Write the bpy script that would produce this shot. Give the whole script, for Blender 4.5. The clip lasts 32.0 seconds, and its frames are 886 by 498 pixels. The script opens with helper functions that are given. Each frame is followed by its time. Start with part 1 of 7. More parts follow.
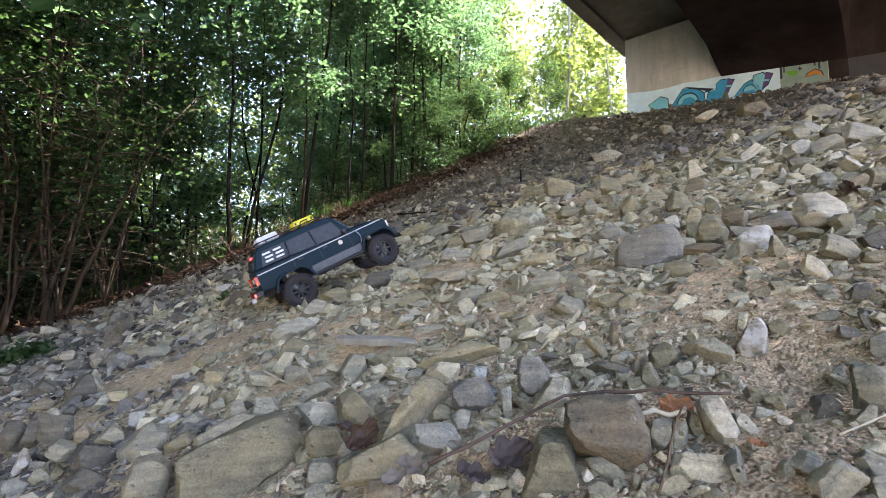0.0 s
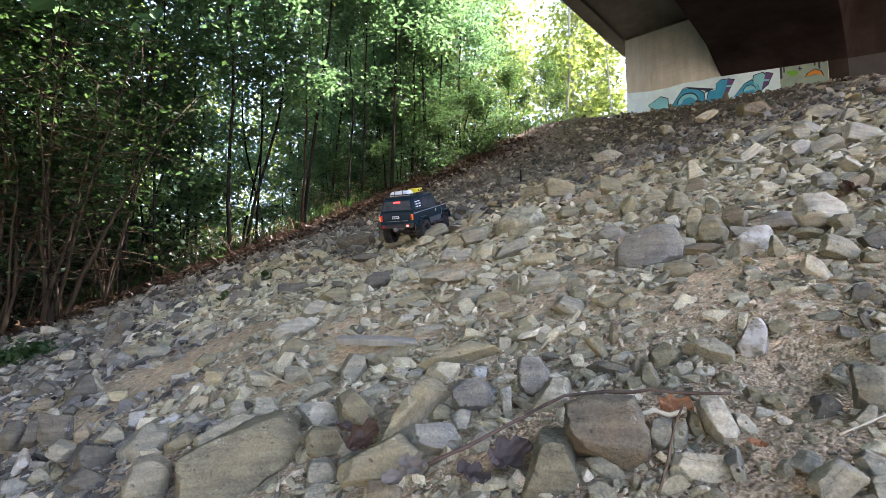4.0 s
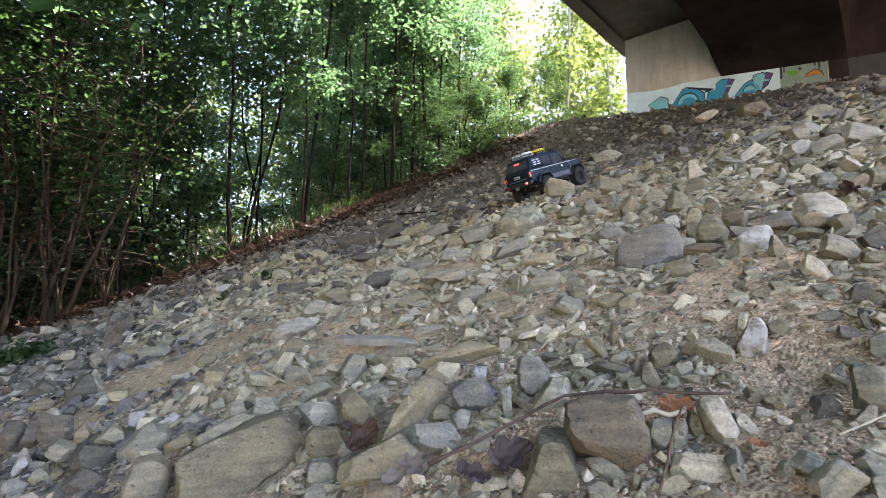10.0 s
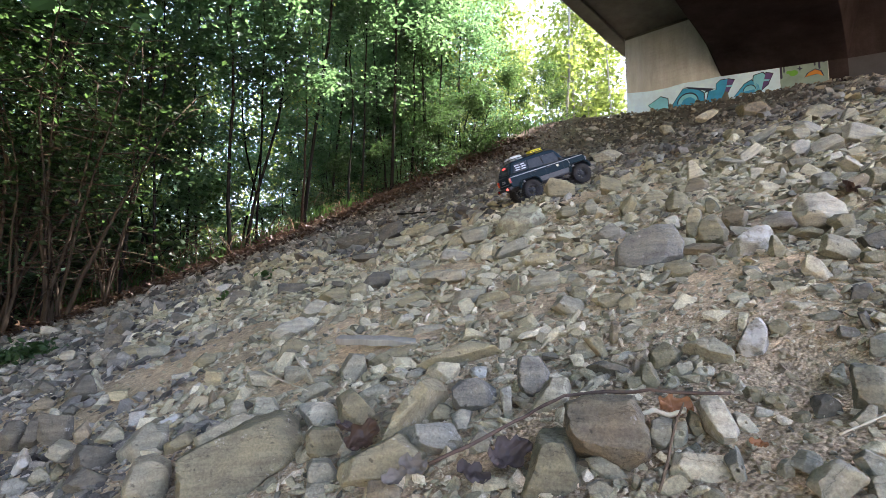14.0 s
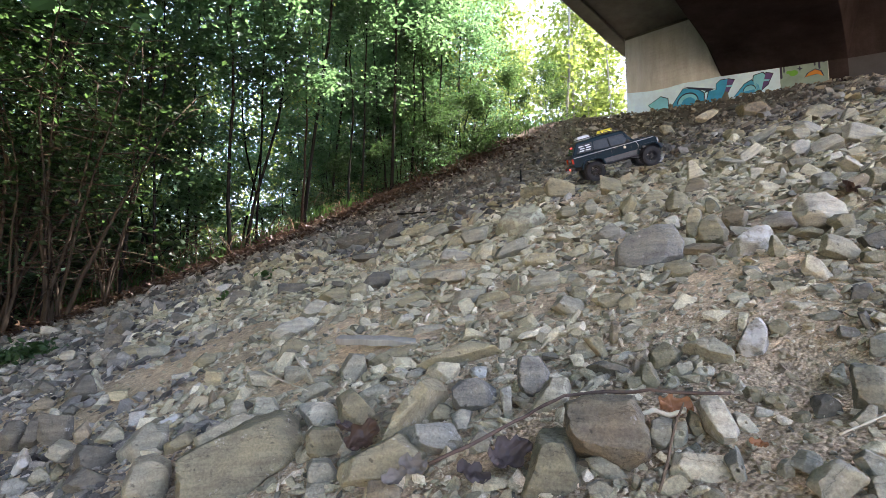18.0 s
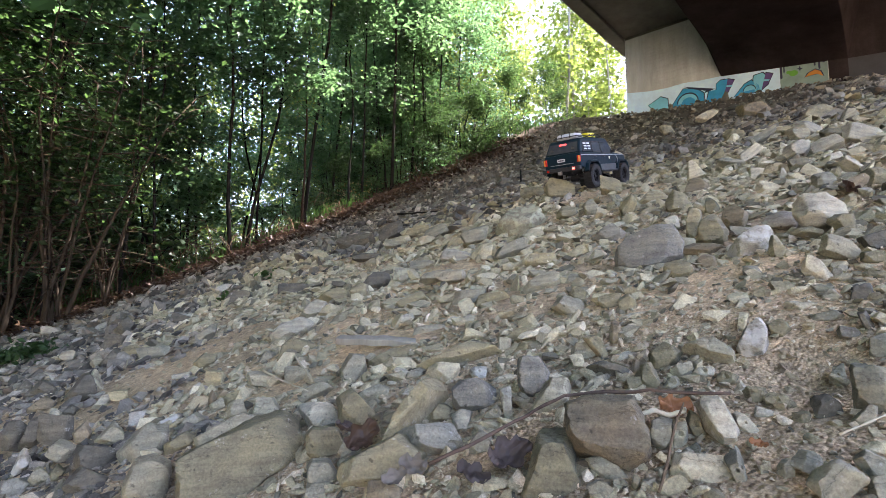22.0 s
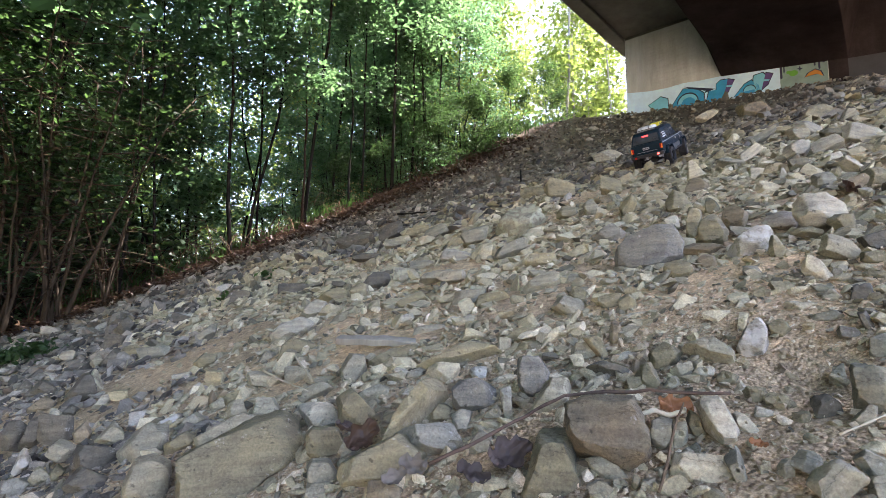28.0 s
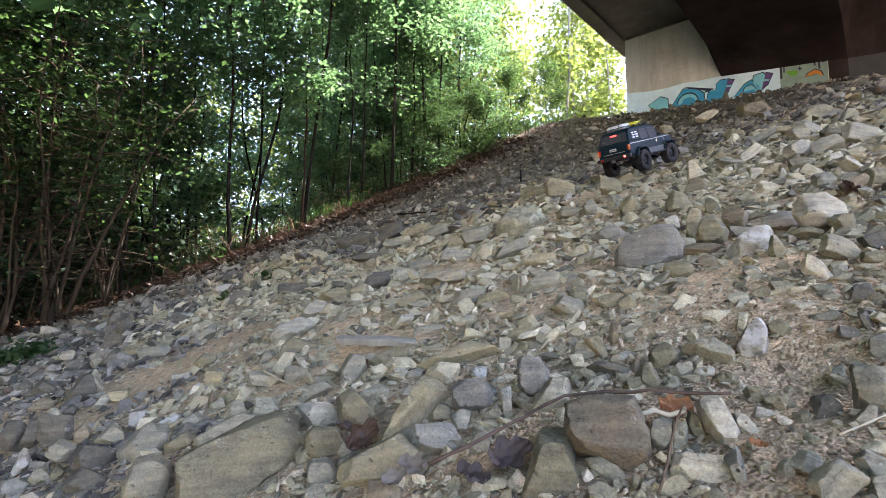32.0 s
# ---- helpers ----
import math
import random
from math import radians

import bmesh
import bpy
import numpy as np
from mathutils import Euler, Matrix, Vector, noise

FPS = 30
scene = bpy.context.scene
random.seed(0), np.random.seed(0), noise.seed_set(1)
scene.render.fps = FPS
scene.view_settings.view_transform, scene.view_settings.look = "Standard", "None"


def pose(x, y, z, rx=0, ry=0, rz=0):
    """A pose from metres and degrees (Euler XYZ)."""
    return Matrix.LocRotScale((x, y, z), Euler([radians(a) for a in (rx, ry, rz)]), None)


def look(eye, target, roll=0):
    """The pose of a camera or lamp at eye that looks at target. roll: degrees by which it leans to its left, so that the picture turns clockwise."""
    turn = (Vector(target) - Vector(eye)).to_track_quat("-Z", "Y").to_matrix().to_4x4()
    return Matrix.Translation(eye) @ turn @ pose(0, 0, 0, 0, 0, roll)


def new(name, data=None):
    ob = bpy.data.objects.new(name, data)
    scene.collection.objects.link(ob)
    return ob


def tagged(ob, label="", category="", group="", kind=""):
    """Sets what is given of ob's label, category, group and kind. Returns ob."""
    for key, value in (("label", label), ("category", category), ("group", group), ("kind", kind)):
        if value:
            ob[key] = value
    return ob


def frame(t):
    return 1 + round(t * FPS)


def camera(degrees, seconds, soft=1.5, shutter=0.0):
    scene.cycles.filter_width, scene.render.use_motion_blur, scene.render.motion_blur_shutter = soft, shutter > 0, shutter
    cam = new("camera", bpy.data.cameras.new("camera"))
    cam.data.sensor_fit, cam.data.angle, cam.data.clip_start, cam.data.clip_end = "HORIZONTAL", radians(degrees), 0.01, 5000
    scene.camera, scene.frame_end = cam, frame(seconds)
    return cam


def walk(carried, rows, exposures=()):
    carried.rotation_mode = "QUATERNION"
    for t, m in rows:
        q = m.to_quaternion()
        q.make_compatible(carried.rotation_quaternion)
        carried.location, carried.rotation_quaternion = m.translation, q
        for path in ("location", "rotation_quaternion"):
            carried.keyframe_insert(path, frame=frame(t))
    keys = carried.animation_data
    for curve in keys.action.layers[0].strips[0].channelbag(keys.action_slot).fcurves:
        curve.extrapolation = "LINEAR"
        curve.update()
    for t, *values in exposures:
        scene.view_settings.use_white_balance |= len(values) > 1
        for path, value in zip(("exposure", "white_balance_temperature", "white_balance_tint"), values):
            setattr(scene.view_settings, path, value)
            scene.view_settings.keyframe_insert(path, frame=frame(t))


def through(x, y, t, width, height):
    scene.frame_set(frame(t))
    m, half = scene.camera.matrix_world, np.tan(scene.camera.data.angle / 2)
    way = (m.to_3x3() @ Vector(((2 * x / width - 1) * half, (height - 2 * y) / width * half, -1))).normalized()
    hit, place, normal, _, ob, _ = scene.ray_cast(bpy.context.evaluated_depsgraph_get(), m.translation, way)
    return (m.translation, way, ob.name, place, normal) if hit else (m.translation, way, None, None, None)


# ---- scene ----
# A small off-road model car climbs a scree slope under a road bridge, beside a wood.
# Metres, z up. The camera stands still at (0, 0, 1) and looks along +y, a little upwards.
cam = camera(80.26, 32.0, 0.6, 0.5)
walk(cam, [(0.0, pose(0, 0, 1.0, 96, 0, 0)), (32.0, pose(0, 0, 1.0, 96, 0, 0))], ((0.0, 3.30, 6180, 25), (32.0, 3.30, 6180, 25)))

# ---- daylight ----
SUN_AZ, SUN_EL = 60.0, 54.0
world = bpy.data.worlds.new("sky")
scene.world = world
world.use_nodes = True
sky = world.node_tree.nodes.new("ShaderNodeTexSky")
sky.sky_type, sky.sun_disc = "NISHITA", False
sky.sun_elevation, sky.sun_rotation = radians(SUN_EL), radians(SUN_AZ)
sky.air_density, sky.dust_density = 1.0, 3.0
world.node_tree.links.new(sky.outputs[0], world.node_tree.nodes["Background"].inputs[0])
world.node_tree.nodes["Background"].inputs[1].default_value = 0.15
sun_way = Vector((math.sin(radians(SUN_AZ)) * math.cos(radians(SUN_EL)),
                  math.cos(radians(SUN_AZ)) * math.cos(radians(SUN_EL)), math.sin(radians(SUN_EL))))
sun = new("sun", bpy.data.lights.new("sun", "SUN"))
sun.data.energy, sun.data.angle, sun.data.color = 4.2, radians(0.6), (1.0, 0.95, 0.86)
sun.matrix_world = look(sun_way * 60, (0, 0, 0))

# ---- materials ----
def material(name):
    m = bpy.data.materials.new(name)
    m.use_nodes = True
    return m, m.node_tree.nodes, m.node_tree.links, m.node_tree.nodes["Principled BSDF"]


def ramp(nt, fac, stops):
    r = nt.nodes.new("ShaderNodeValToRGB")
    e = r.color_ramp.elements
    e[0].position, e[0].color = stops[0][0], (*stops[0][1], 1)
    e[1].position, e[1].color = stops[-1][0], (*stops[-1][1], 1)
    for p, c in stops[1:-1]:
        k = e.new(p)
        k.color = (*c, 1)
    nt.links.new(fac, r.inputs[0])
    return r.outputs[0]


def noise_out(nt, scale, detail=4, rough=0.6, coord="Object", stretch=None):
    tc = nt.nodes.new("ShaderNodeTexCoord")
    n = nt.nodes.new("ShaderNodeTexNoise")
    n.inputs["Scale"].default_value, n.inputs["Detail"].default_value, n.inputs["Roughness"].default_value = scale, detail, rough
    out = tc.outputs[coord]
    if stretch:
        mp = nt.nodes.new("ShaderNodeMapping")
        mp.inputs["Scale"].default_value = stretch
        nt.links.new(out, mp.inputs[0])
        out = mp.outputs[0]
    nt.links.new(out, n.inputs["Vector"])
    return n.outputs["Fac"]


def mix(nt, fac, a, b, mode="MIX"):
    m = nt.nodes.new("ShaderNodeMix")
    m.data_type, m.blend_type = "RGBA", mode
    for v, k in ((fac, 0), (a, 6), (b, 7)):
        if isinstance(v, (int, float)):
            m.inputs[k].default_value = v
        elif isinstance(v, tuple):
            m.inputs[k].default_value = (*v, 1)
        else:
            nt.links.new(v, m.inputs[k])
    return m.outputs[2]


def bump(nt, height, strength, distance, shader):
    b = nt.nodes.new("ShaderNodeBump")
    b.inputs["Strength"].default_value, b.inputs["Distance"].default_value = strength, distance
    nt.links.new(height, b.inputs["Height"])
    nt.links.new(b.outputs[0], shader.inputs["Normal"])
    return b


def stone_material(name, island, tones, rough=0.85, fine=60.0, stain=True):
    """Slaty stone: one tone a stone, grain, cloudy stains, rust and pale lichen."""
    m, nodes, links, sh = material(name)
    nt = m.node_tree
    if island:
        g = nodes.new("ShaderNodeNewGeometry").outputs["Random Per Island"]
    else:
        g = nodes.new("ShaderNodeObjectInfo").outputs["Random"]
    base = ramp(nt, g, tones)
    c = mix(nt, 0.45, base, ramp(nt, noise_out(nt, 14, 5), [(0.3, (0.6, 0.6, 0.61)), (0.7, (1.25, 1.2, 1.12))]), "MULTIPLY")
    c = mix(nt, 0.35, c, ramp(nt, noise_out(nt, fine, 6, 0.7), [(0.36, (0.5, 0.5, 0.5)), (0.64, (1.45, 1.45, 1.4))]), "MULTIPLY")
    c = mix(nt, 0.5, c, ramp(nt, noise_out(nt, fine * 8, 5, 0.8), [(0.4, (0.6, 0.6, 0.6)), (0.6, (1.35, 1.35, 1.31))]), "MULTIPLY")
    if stain:
        rust = ramp(nt, noise_out(nt, 9, 3, 0.55), [(0.56, (0, 0, 0)), (0.72, (1, 1, 1))])
        c = mix(nt, mix(nt, 1.0, rust, (0.5, 0.5, 0.5), "MULTIPLY"), c, (0.30, 0.205, 0.105))
        pale = ramp(nt, noise_out(nt, 17, 5, 0.65), [(0.62, (0, 0, 0)), (0.7, (1, 1, 1))])
        c = mix(nt, mix(nt, 1.0, pale, (0.35, 0.35, 0.35), "MULTIPLY"), c, (0.40, 0.40, 0.34))
    links.new(c, sh.inputs["Base Color"])
    sh.inputs["Roughness"].default_value = rough
    sh.inputs["Specular IOR Level"].default_value = 0.3
    bump(nt, noise_out(nt, fine * 2.5, 8, 0.75), 0.7, 0.006, sh)
    return m


TONES = [(0.0, (0.085, 0.080, 0.058)), (0.18, (0.225, 0.208, 0.138)), (0.5, (0.385, 0.346, 0.215)), (0.72, (0.315, 0.292, 0.192)), (0.9, (0.48, 0.436, 0.285)), (1.0, (0.59, 0.55, 0.40))]
M_STONE = stone_material("slaty stone", True, TONES)
# darker stone: earth near wood and crest, painted shade on the left
M_RUBBLE = stone_material("dark rubble, earthy and shaded", True, [(0.0, (0.052, 0.049, 0.043)), (0.3, (0.112, 0.105, 0.086)), (0.6, (0.178, 0.166, 0.134)), (0.85, (0.238, 0.222, 0.178)), (1.0, (0.38, 0.356, 0.29))])
M_GRIT = stone_material("sandy grit", True, [(0.0, (0.23, 0.195, 0.13)), (0.4, (0.42, 0.352, 0.232)), (0.75, (0.51, 0.435, 0.295)), (1.0, (0.64, 0.575, 0.43))])


def ground_material():
    m, nodes, links, sh = material("sandy rubble earth")
    nt = m.node_tree
    c = ramp(nt, noise_out(nt, 1.6, 5), [(0.3, (0.30, 0.242, 0.158)), (0.5, (0.46, 0.362, 0.228)), (0.7, (0.60, 0.46, 0.27))])
    c = mix(nt, 0.7, c, ramp(nt, noise_out(nt, 70, 6, 0.75), [(0.38, (0.6, 0.6, 0.6)), (0.62, (1.4, 1.38, 1.35))]), "MULTIPLY")
    c = mix(nt, 0.8, c, ramp(nt, noise_out(nt, 420, 5, 0.8), [(0.4, (0.66, 0.66, 0.66)), (0.6, (1.4, 1.38, 1.34))]), "MULTIPLY")
    v = nodes.new("ShaderNodeTexVoronoi")
    v.inputs["Scale"].default_value = 85
    tc = nodes.new("ShaderNodeTexCoord")
    links.new(tc.outputs["Object"], v.inputs["Vector"])
    c = mix(nt, 0.45, c, ramp(nt, v.outputs["Distance"], [(0.0, (1.3, 1.26, 1.18)), (0.6, (0.62, 0.6, 0.57))]), "MULTIPLY")
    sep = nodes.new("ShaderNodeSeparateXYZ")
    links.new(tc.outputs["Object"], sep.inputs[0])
    # sand lower down; darker and greyer from y 3.2 to 5.2
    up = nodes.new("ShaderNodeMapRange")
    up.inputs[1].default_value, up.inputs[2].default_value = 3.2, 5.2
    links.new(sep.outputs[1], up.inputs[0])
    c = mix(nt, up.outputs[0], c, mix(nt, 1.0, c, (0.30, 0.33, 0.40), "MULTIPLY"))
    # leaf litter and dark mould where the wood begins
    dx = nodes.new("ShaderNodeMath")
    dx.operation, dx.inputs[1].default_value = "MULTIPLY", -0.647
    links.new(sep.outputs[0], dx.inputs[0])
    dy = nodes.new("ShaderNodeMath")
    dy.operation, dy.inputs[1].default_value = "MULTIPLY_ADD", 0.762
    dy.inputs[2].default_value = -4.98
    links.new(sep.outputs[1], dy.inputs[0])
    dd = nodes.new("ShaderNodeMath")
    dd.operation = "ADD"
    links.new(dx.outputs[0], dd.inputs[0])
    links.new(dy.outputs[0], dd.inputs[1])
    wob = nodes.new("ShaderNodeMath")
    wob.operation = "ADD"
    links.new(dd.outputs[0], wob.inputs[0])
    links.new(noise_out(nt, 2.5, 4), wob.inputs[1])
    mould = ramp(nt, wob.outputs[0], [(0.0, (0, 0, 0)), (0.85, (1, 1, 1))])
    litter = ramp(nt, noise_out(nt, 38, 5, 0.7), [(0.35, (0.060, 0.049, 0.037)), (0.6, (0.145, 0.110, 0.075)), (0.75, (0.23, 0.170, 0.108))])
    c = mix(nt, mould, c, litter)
    links.new(c, sh.inputs["Base Color"])
    sh.inputs["Roughness"].default_value = 0.95
    sh.inputs["Specular IOR Level"].default_value = 0.15
    g = nodes.new("ShaderNodeTexVoronoi")
    g.inputs["Scale"].default_value = 240
    links.new(tc.outputs["Object"], g.inputs["Vector"])
    grit = mix(nt, 0.5, noise_out(nt, 110, 8, 0.75), ramp(nt, g.outputs["Distance"], [(0.0, (1, 1, 1)), (0.7, (0, 0, 0))]))
    bump(nt, grit, 1.0, 0.006, sh)
    return m


def leaf_material(name, dark, light, through):
    m, nodes, links, sh = material(name)
    nt = m.node_tree
    g = nodes.new("ShaderNodeNewGeometry").outputs["Random Per Island"]
    c = ramp(nt, g, [(0.0, dark), (1.0, light)])
    t = ramp(nt, g, [(0.0, through), (1.0, tuple(min(1, 1.5 * a) for a in through))])
    links.new(c, sh.inputs["Base Color"])
    sh.inputs["Roughness"].default_value = 0.45
    sh.inputs["Specular IOR Level"].default_value = 0.35
    tr = nodes.new("ShaderNodeBsdfTranslucent")
    links.new(t, tr.inputs[0])
    add = nodes.new("ShaderNodeMixShader")
    add.inputs[0].default_value = 0.5
    links.new(sh.outputs[0], add.inputs[1])
    links.new(tr.outputs[0], add.inputs[2])
    links.new(add.outputs[0], nodes["Material Output"].inputs[0])
    return m


def bark_material(name, a, b):
    m, nodes, links, sh = material(name)
    nt = m.node_tree
    c = ramp(nt, noise_out(nt, 22, 6, 0.7, stretch=(1, 1, 0.2)), [(0.3, a), (0.7, b)])
    c = mix(nt, 0.5, c, ramp(nt, noise_out(nt, 4, 3), [(0.35, (0.6, 0.6, 0.6)), (0.7, (1.3, 1.35, 1.2))]), "MULTIPLY")
    links.new(c, sh.inputs["Base Color"])
    sh.inputs["Roughness"].default_value = 0.95
    sh.inputs["Specular IOR Level"].default_value = 0.08
    bump(nt, noise_out(nt, 60, 6, 0.7, stretch=(1, 1, 0.2)), 0.6, 0.01, sh)
    return m


def concrete_material(name, a, b, boards=0.0):
    """Concrete; boards: height of the lines that the shuttering left."""
    m, nodes, links, sh = material(name)
    nt = m.node_tree
    c = ramp(nt, noise_out(nt, 1.3, 6, 0.65), [(0.3, a), (0.7, b)])
    c = mix(nt, 0.6, c, ramp(nt, noise_out(nt, 3.0, 5, 0.7, stretch=(1, 1, 0.12)), [(0.35, (0.62, 0.6, 0.57)), (0.65, (1.2, 1.2, 1.18))]), "MULTIPLY")
    c = mix(nt, 0.5, c, ramp(nt, noise_out(nt, 55, 6, 0.7), [(0.3, (0.7, 0.7, 0.7)), (0.7, (1.2, 1.2, 1.2))]), "MULTIPLY")
    links.new(c, sh.inputs["Base Color"])
    sh.inputs["Roughness"].default_value = 0.9
    bump(nt, noise_out(nt, 40, 7, 0.7), 0.4, 0.01, sh)
    return m


def plain(name, colour, rough=0.5, metal=0.0, spread=0.25, scale=40.0, coat=0.0):
    """A plain colour with slight mottling and wear."""
    m, nodes, links, sh = material(name)
    nt = m.node_tree
    c = mix(nt, spread, colour, ramp(nt, noise_out(nt, scale, 5, 0.65), [(0.3, (0.5, 0.5, 0.5)), (0.7, (1.5, 1.5, 1.5))]), "MULTIPLY")
    links.new(c, sh.inputs["Base Color"])
    sh.inputs["Roughness"].default_value, sh.inputs["Metallic"].default_value = rough, metal
    sh.inputs["Coat Weight"].default_value = coat
    links.new(ramp(nt, noise_out(nt, scale * 0.5, 4), [(0.3, (rough * 0.8,) * 3), (0.7, (min(1, rough * 1.3),) * 3)]), sh.inputs["Roughness"])
    return m


def glowing(name, colour, strength):
    m, nodes, links, sh = material(name)
    sh.inputs["Base Color"].default_value = (*colour, 1)
    sh.inputs["Emission Color"].default_value = (*colour, 1)
    sh.inputs["Emission Strength"].default_value = strength
    sh.inputs["Roughness"].default_value = 0.2
    return m


M_GROUND = ground_material()
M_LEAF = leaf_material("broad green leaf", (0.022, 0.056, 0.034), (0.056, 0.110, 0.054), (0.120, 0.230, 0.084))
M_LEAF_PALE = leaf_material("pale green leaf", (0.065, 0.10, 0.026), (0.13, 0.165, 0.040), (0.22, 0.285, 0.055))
# darker leaf: the shade on bushes and shrubs is put into its colour
M_LEAF_DARK = leaf_material("shade-darkened leaf", (0.014, 0.030, 0.012), (0.036, 0.064, 0.022), (0.045, 0.090, 0.022))
M_GRASS = leaf_material("grass blade", (0.024, 0.055, 0.014), (0.055, 0.095, 0.022), (0.04, 0.09, 0.016))
M_BARK = bark_material("grey brown bark", (0.009, 0.008, 0.008), (0.032, 0.028, 0.024))
M_BARK_RED = bark_material("reddish bark", (0.018, 0.012, 0.009), (0.055, 0.036, 0.026))
M_BARK_PALE = bark_material("pale grey bark", (0.20, 0.185, 0.15), (0.36, 0.34, 0.29))
M_BARK_BROWN = bark_material("brown crooked bark", (0.022, 0.017, 0.012), (0.075, 0.057, 0.038))
M_TWIG = bark_material("dry twig", (0.055, 0.038, 0.024), (0.14, 0.098, 0.062))
M_LEAF_ORANGE = leaf_material("orange-brown dead leaf", (0.30, 0.135, 0.05), (0.40, 0.19, 0.075), (0.12, 0.05, 0.02))
M_CONCRETE = concrete_material("weathered pale concrete", (0.43, 0.46, 0.475), (0.62, 0.65, 0.66))
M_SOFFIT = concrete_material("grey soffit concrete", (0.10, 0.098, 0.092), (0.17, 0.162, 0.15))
# near-black base colour, with specular reflection switched off
M_GIRDER = concrete_material("near-black girder concrete", (0.020, 0.0165, 0.0175), (0.045, 0.037, 0.039))
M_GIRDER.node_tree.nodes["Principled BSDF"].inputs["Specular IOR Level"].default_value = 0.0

# ---- mesh helpers ----
def mesh_of(name, verts, faces, mats, smooth=False):
    me = bpy.data.meshes.new(name)
    me.from_pydata(verts if isinstance(verts, list) else np.asarray(verts).tolist(), [], faces if isinstance(faces, list) else np.asarray(faces).tolist())
    for m in (mats if isinstance(mats, (list, tuple)) else [mats]):
        me.materials.append(m)
    if smooth:
        me.polygons.foreach_set("use_smooth", [True] * len(me.polygons))
        if smooth is not True:
            me.set_sharp_from_angle(angle=radians(smooth))
    return me


def bm_mesh(name, bm, mat, smooth=False):
    me = bpy.data.meshes.new(name)
    bm.normal_update()
    bm.to_mesh(me)
    bm.free()
    me.materials.append(mat)
    if smooth:
        me.polygons.foreach_set("use_smooth", [True] * len(me.polygons))
        me.set_sharp_from_angle(angle=radians(smooth))
    return me


def part(name, data, parent, label="", m=None, bevel=0.0):
    """One mesh under a thing or under a part."""
    ob = new(name, data)
    ob.parent = parent
    if m is not None:
        ob.matrix_basis = m
    if bevel:
        b = ob.modifiers.new("edge", "BEVEL")
        b.width, b.segments, b.limit_method, b.angle_limit = bevel, 2, "ANGLE", radians(35)
    return tagged(ob, label)


def box_bm(x0, x1, y0, y1, z0, z1):
    bm = bmesh.new()
    bmesh.ops.create_cube(bm, size=1.0)
    for v in bm.verts:
        v.co = Vector((x0 if v.co.x < 0 else x1, y0 if v.co.y < 0 else y1, z0 if v.co.z < 0 else z1))
    return bm


def extrude_bm(outline, y0, y1):
    """A solid with the outline (x, z) from y0 to y1."""
    bm = bmesh.new()
    a = [bm.verts.new((x, y0, z)) for x, z in outline]
    b = [bm.verts.new((x, y1, z)) for x, z in outline]
    bm.faces.new(a)
    bm.faces.new(b[::-1])
    n = len(a)
    for i in range(n):
        bm.faces.new((a[i], b[i], b[(i + 1) % n], a[(i + 1) % n]))
    bmesh.ops.recalc_face_normals(bm, faces=bm.faces)
    return bm


def tube(points, radii, sides=7):
    """Vertices and quads of a tapered tube along points."""
    pts = [Vector(p) for p in points]
    V, F = [], []
    for i, p in enumerate(pts):
        d = (pts[min(i + 1, len(pts) - 1)] - pts[max(i - 1, 0)]).normalized()
        u = d.orthogonal().normalized() if abs(d.z) > 0.99 else d.cross(Vector((0, 0, 1))).normalized()
        w = d.cross(u)
        for k in range(sides):
            a = 2 * math.pi * k / sides
            V.append(p + radii[i] * (math.cos(a) * u + math.sin(a) * w))
    for i in range(len(pts) - 1):
        for k in range(sides):
            F.append((i * sides + k, i * sides + (k + 1) % sides, (i + 1) * sides + (k + 1) % sides, (i + 1) * sides + k))
    F.append(tuple(range(sides))[::-1])
    F.append(tuple((len(pts) - 1) * sides + k for k in range(sides)))
    return V, F


# ---- ground ----
def wood_side(x, y):
    """How far a place lies within the wood; below 0 on the scree."""
    return -0.647 * (x + 3.46) + 0.762 * (y - 4.1)


def smooth01(a):
    a = np.clip(a, 0, 1)
    return a * a * (3 - 2 * a)


BUMPS = [(-0.44, 1.73, -0.031), (-0.19, 1.85, -0.014), (-0.50, 1.92, -0.029), (-0.31, 2.15, -0.017), (-0.04, 2.16, -0.015), (-0.03, 2.37, -0.022), (-0.35, 2.37, -0.024), (-0.16, 2.59, -0.015), (0.03, 2.84, -0.018), (-0.18, 2.86, -0.007), (-0.04, 3.11, -0.004), (-0.33, 3.00, -0.032), (-0.20, 3.23, -0.019), (0.17, 3.03, -0.021), (0.28, 2.73, -0.021), (0.12, 2.60, 0.017), (0.42, 2.57, 0.031), (0.47, 2.98, -0.021), (0.95, 2.85, -0.014), (1.18, 2.90, -0.012), (0.69, 2.48, 0.025), (0.96, 2.62, -0.026), (1.02, 3.19, -0.020), (1.40, 3.00, -0.019), (1.55, 3.26, -0.036), (1.45, 3.49, -0.006), (1.74, 3.57, -0.050)]   # humps and hollows


